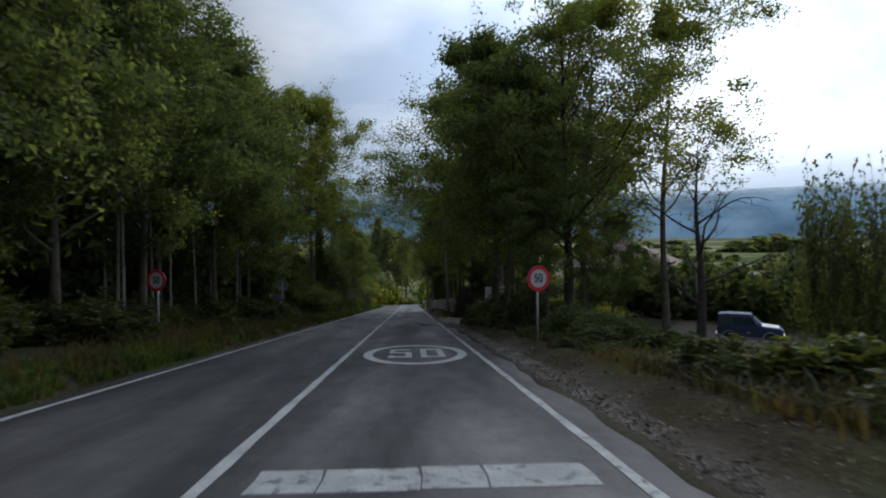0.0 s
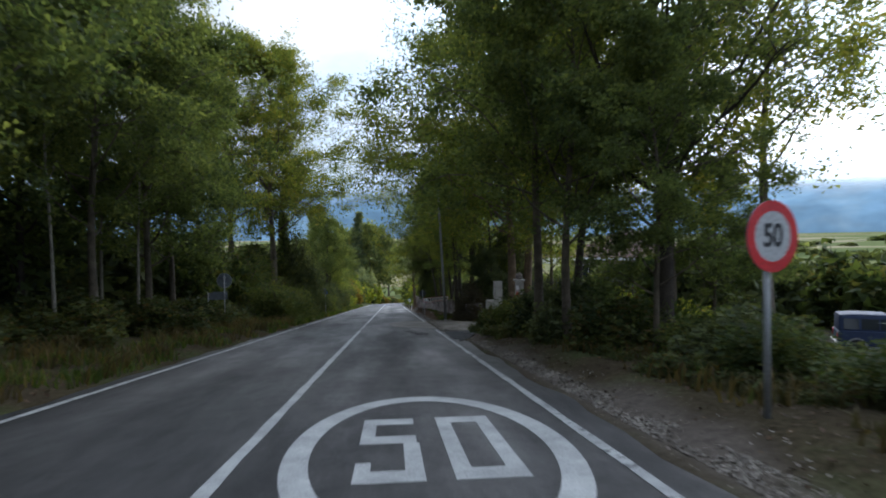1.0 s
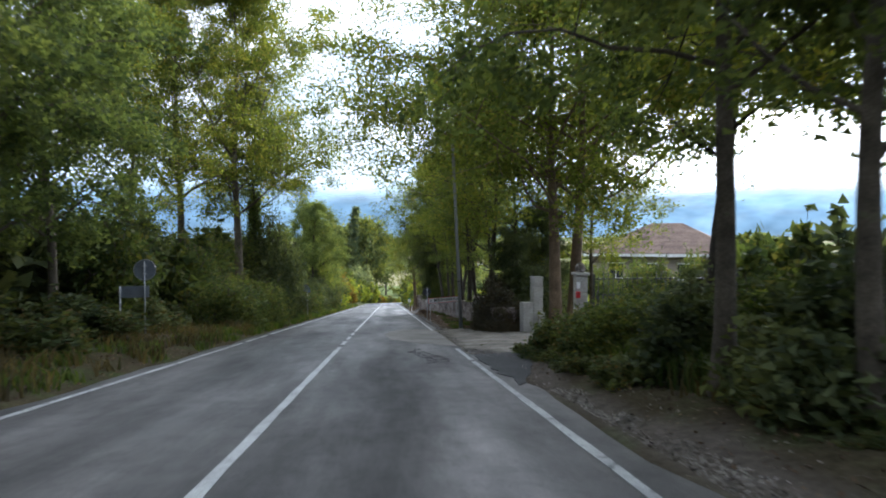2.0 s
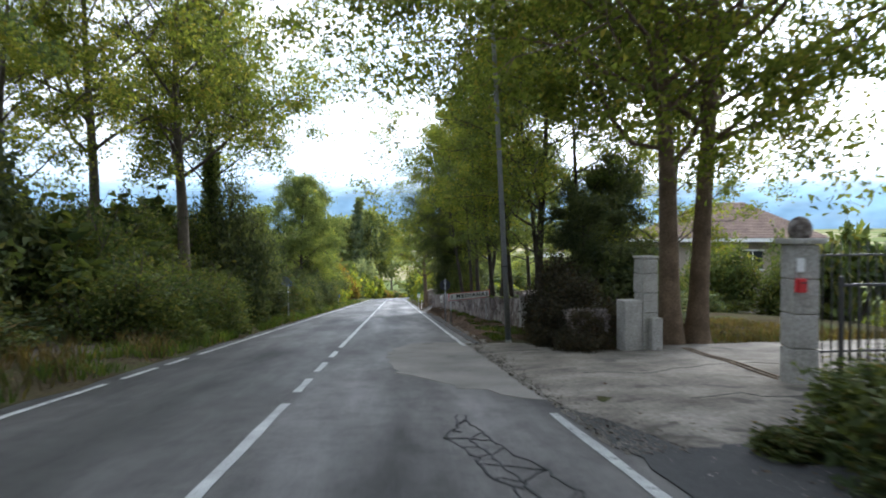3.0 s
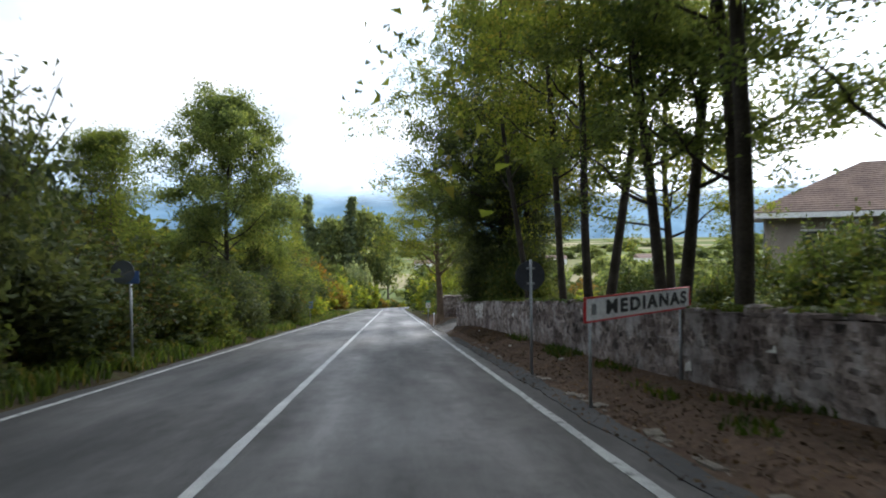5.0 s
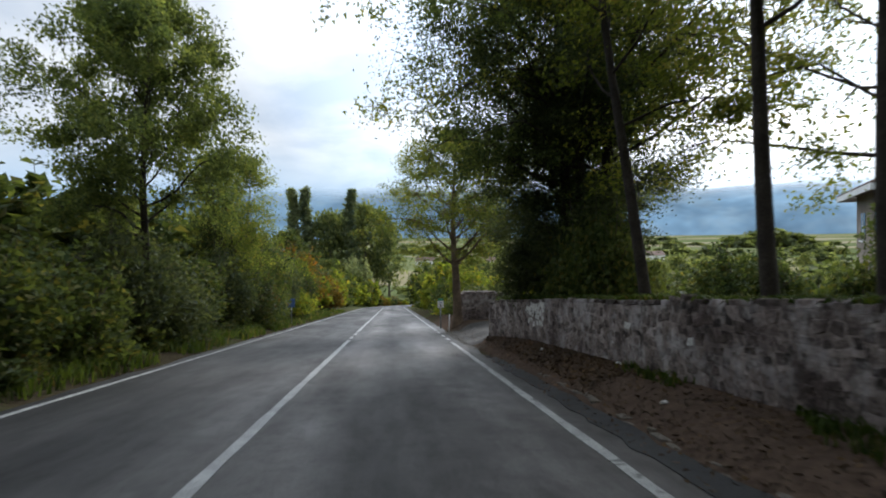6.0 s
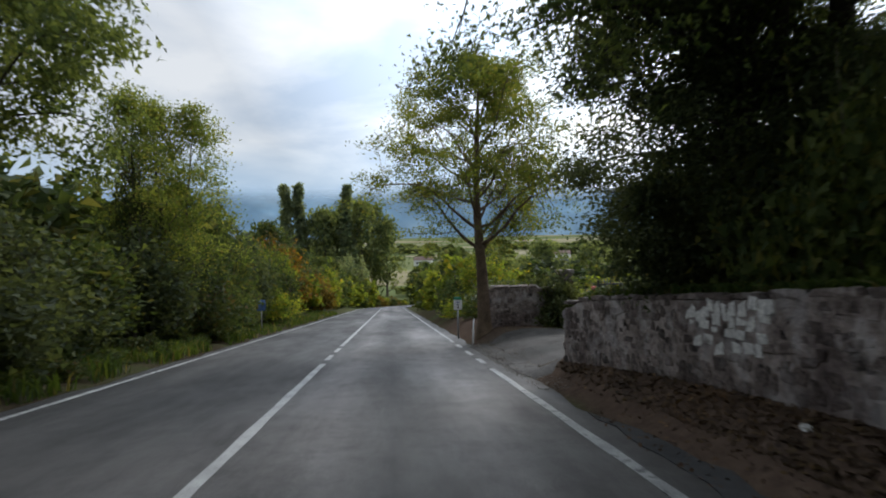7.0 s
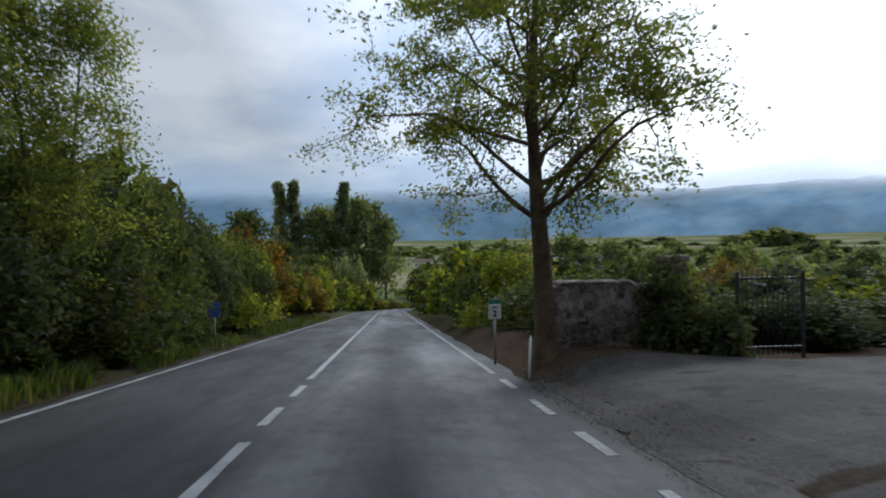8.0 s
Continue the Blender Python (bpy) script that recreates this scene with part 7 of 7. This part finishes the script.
rubble_wall("wall_garden", [(5.56, 48.6), (5.0, 54.5), (4.62, 60.0), (4.15, 66.0), (3.83, 69.7)], lambda y: 0.92 - 0.014 * max(y - 59, 0) + 0.03 * max(y - 66, 0) - 0.12 * (max(y - 69.3, 0) / 0.4) ** 2 + 0.012 * math.sin(y * 1.3), 0.45, "rough grey rubble stone wall with mossy top", (49, 68), 601, (65.2, 66.6))
rubble_wall("wall_corner", [(5.8, 40.7), (5.15, 40.8), (4.85, 42.6), (5.5, 47.4)], lambda y: 0.85, 0.42, "dark low rubble wall at the side entrance", (0, 1), 603)
rubble_wall("wall_driveway", [(5.7, 77.3), (3.98, 77.3)], lambda y: 1.05, 0.4, "low stone wall beside the driveway gate", (0, 1), 604)

# moss on the wall's top
mr = np.random.default_rng(909)
for ya, yb, lift in ((50, 59, 0.91), (59, 62, 0.89), (62, 65, 0.85), (65, 67, 0.83), (67, 69.2, 0.84)):
    blades("wall_moss", [(float(np.interp(yy, (48.6, 54.5, 60, 66, 69.7), (5.56, 5.0, 4.62, 4.15, 3.83))) + 0.02 + 0.4 * float(mr.uniform()), yy) for yy in mr.uniform(ya, yb, int(520 * (yb - ya))) if noise.noise((yy * 0.9, 3, 1)) > -0.3], GRASS, "greenish moss and grass along the wall top", 0.07, 9, 0.6, 0.012, lift)
shrub("darkshrub", 6.15, 77.4, 1.7, 1.75, "dark ivy bush over the driveway wall", 10, name="ivy_bush")
shrub("darkshrub", 5.55, 77.75, 1.4, 1.6, "dark ivy bush over the driveway wall", 100, name="ivy_bush")

for i, (x, yy, w, h) in enumerate([(5.2, 40.62, 1.1, 1.0), (4.95, 41.4, 1.0, 1.0), (4.92, 42.3, 0.9, 0.95), (5.0, 43.2, 0.8, 0.9), (5.55, 40.7, 0.7, 0.85)]):
    shrub("creeper", x, yy, w, h, "dark creeper hanging down the corner wall", 58 * i, group="wall creepers", name="wall_creeper")
for i, (x, yy, w, h) in enumerate([(5.35, 42.3, 1.5, 1.5), (5.45, 43.8, 1.6, 1.9), (5.6, 41.5, 1.5, 1.3), (5.75, 42.9, 1.5, 1.7), (6.0, 44.4, 1.9, 2.2), (6.3, 46.0, 2.0, 1.9), (6.4, 42.8, 1.3, 1.5), (7.2, 43.6, 2.6, 2.6)]):
    shrub("creeper" if i < 6 else "darkshrub", x, yy, w, h, "dark overgrown shrub leaning over the corner wall", 40 * i, group="wall shrubs", name="wall_shrub", dz=0.35 if i < 3 else 0.0)
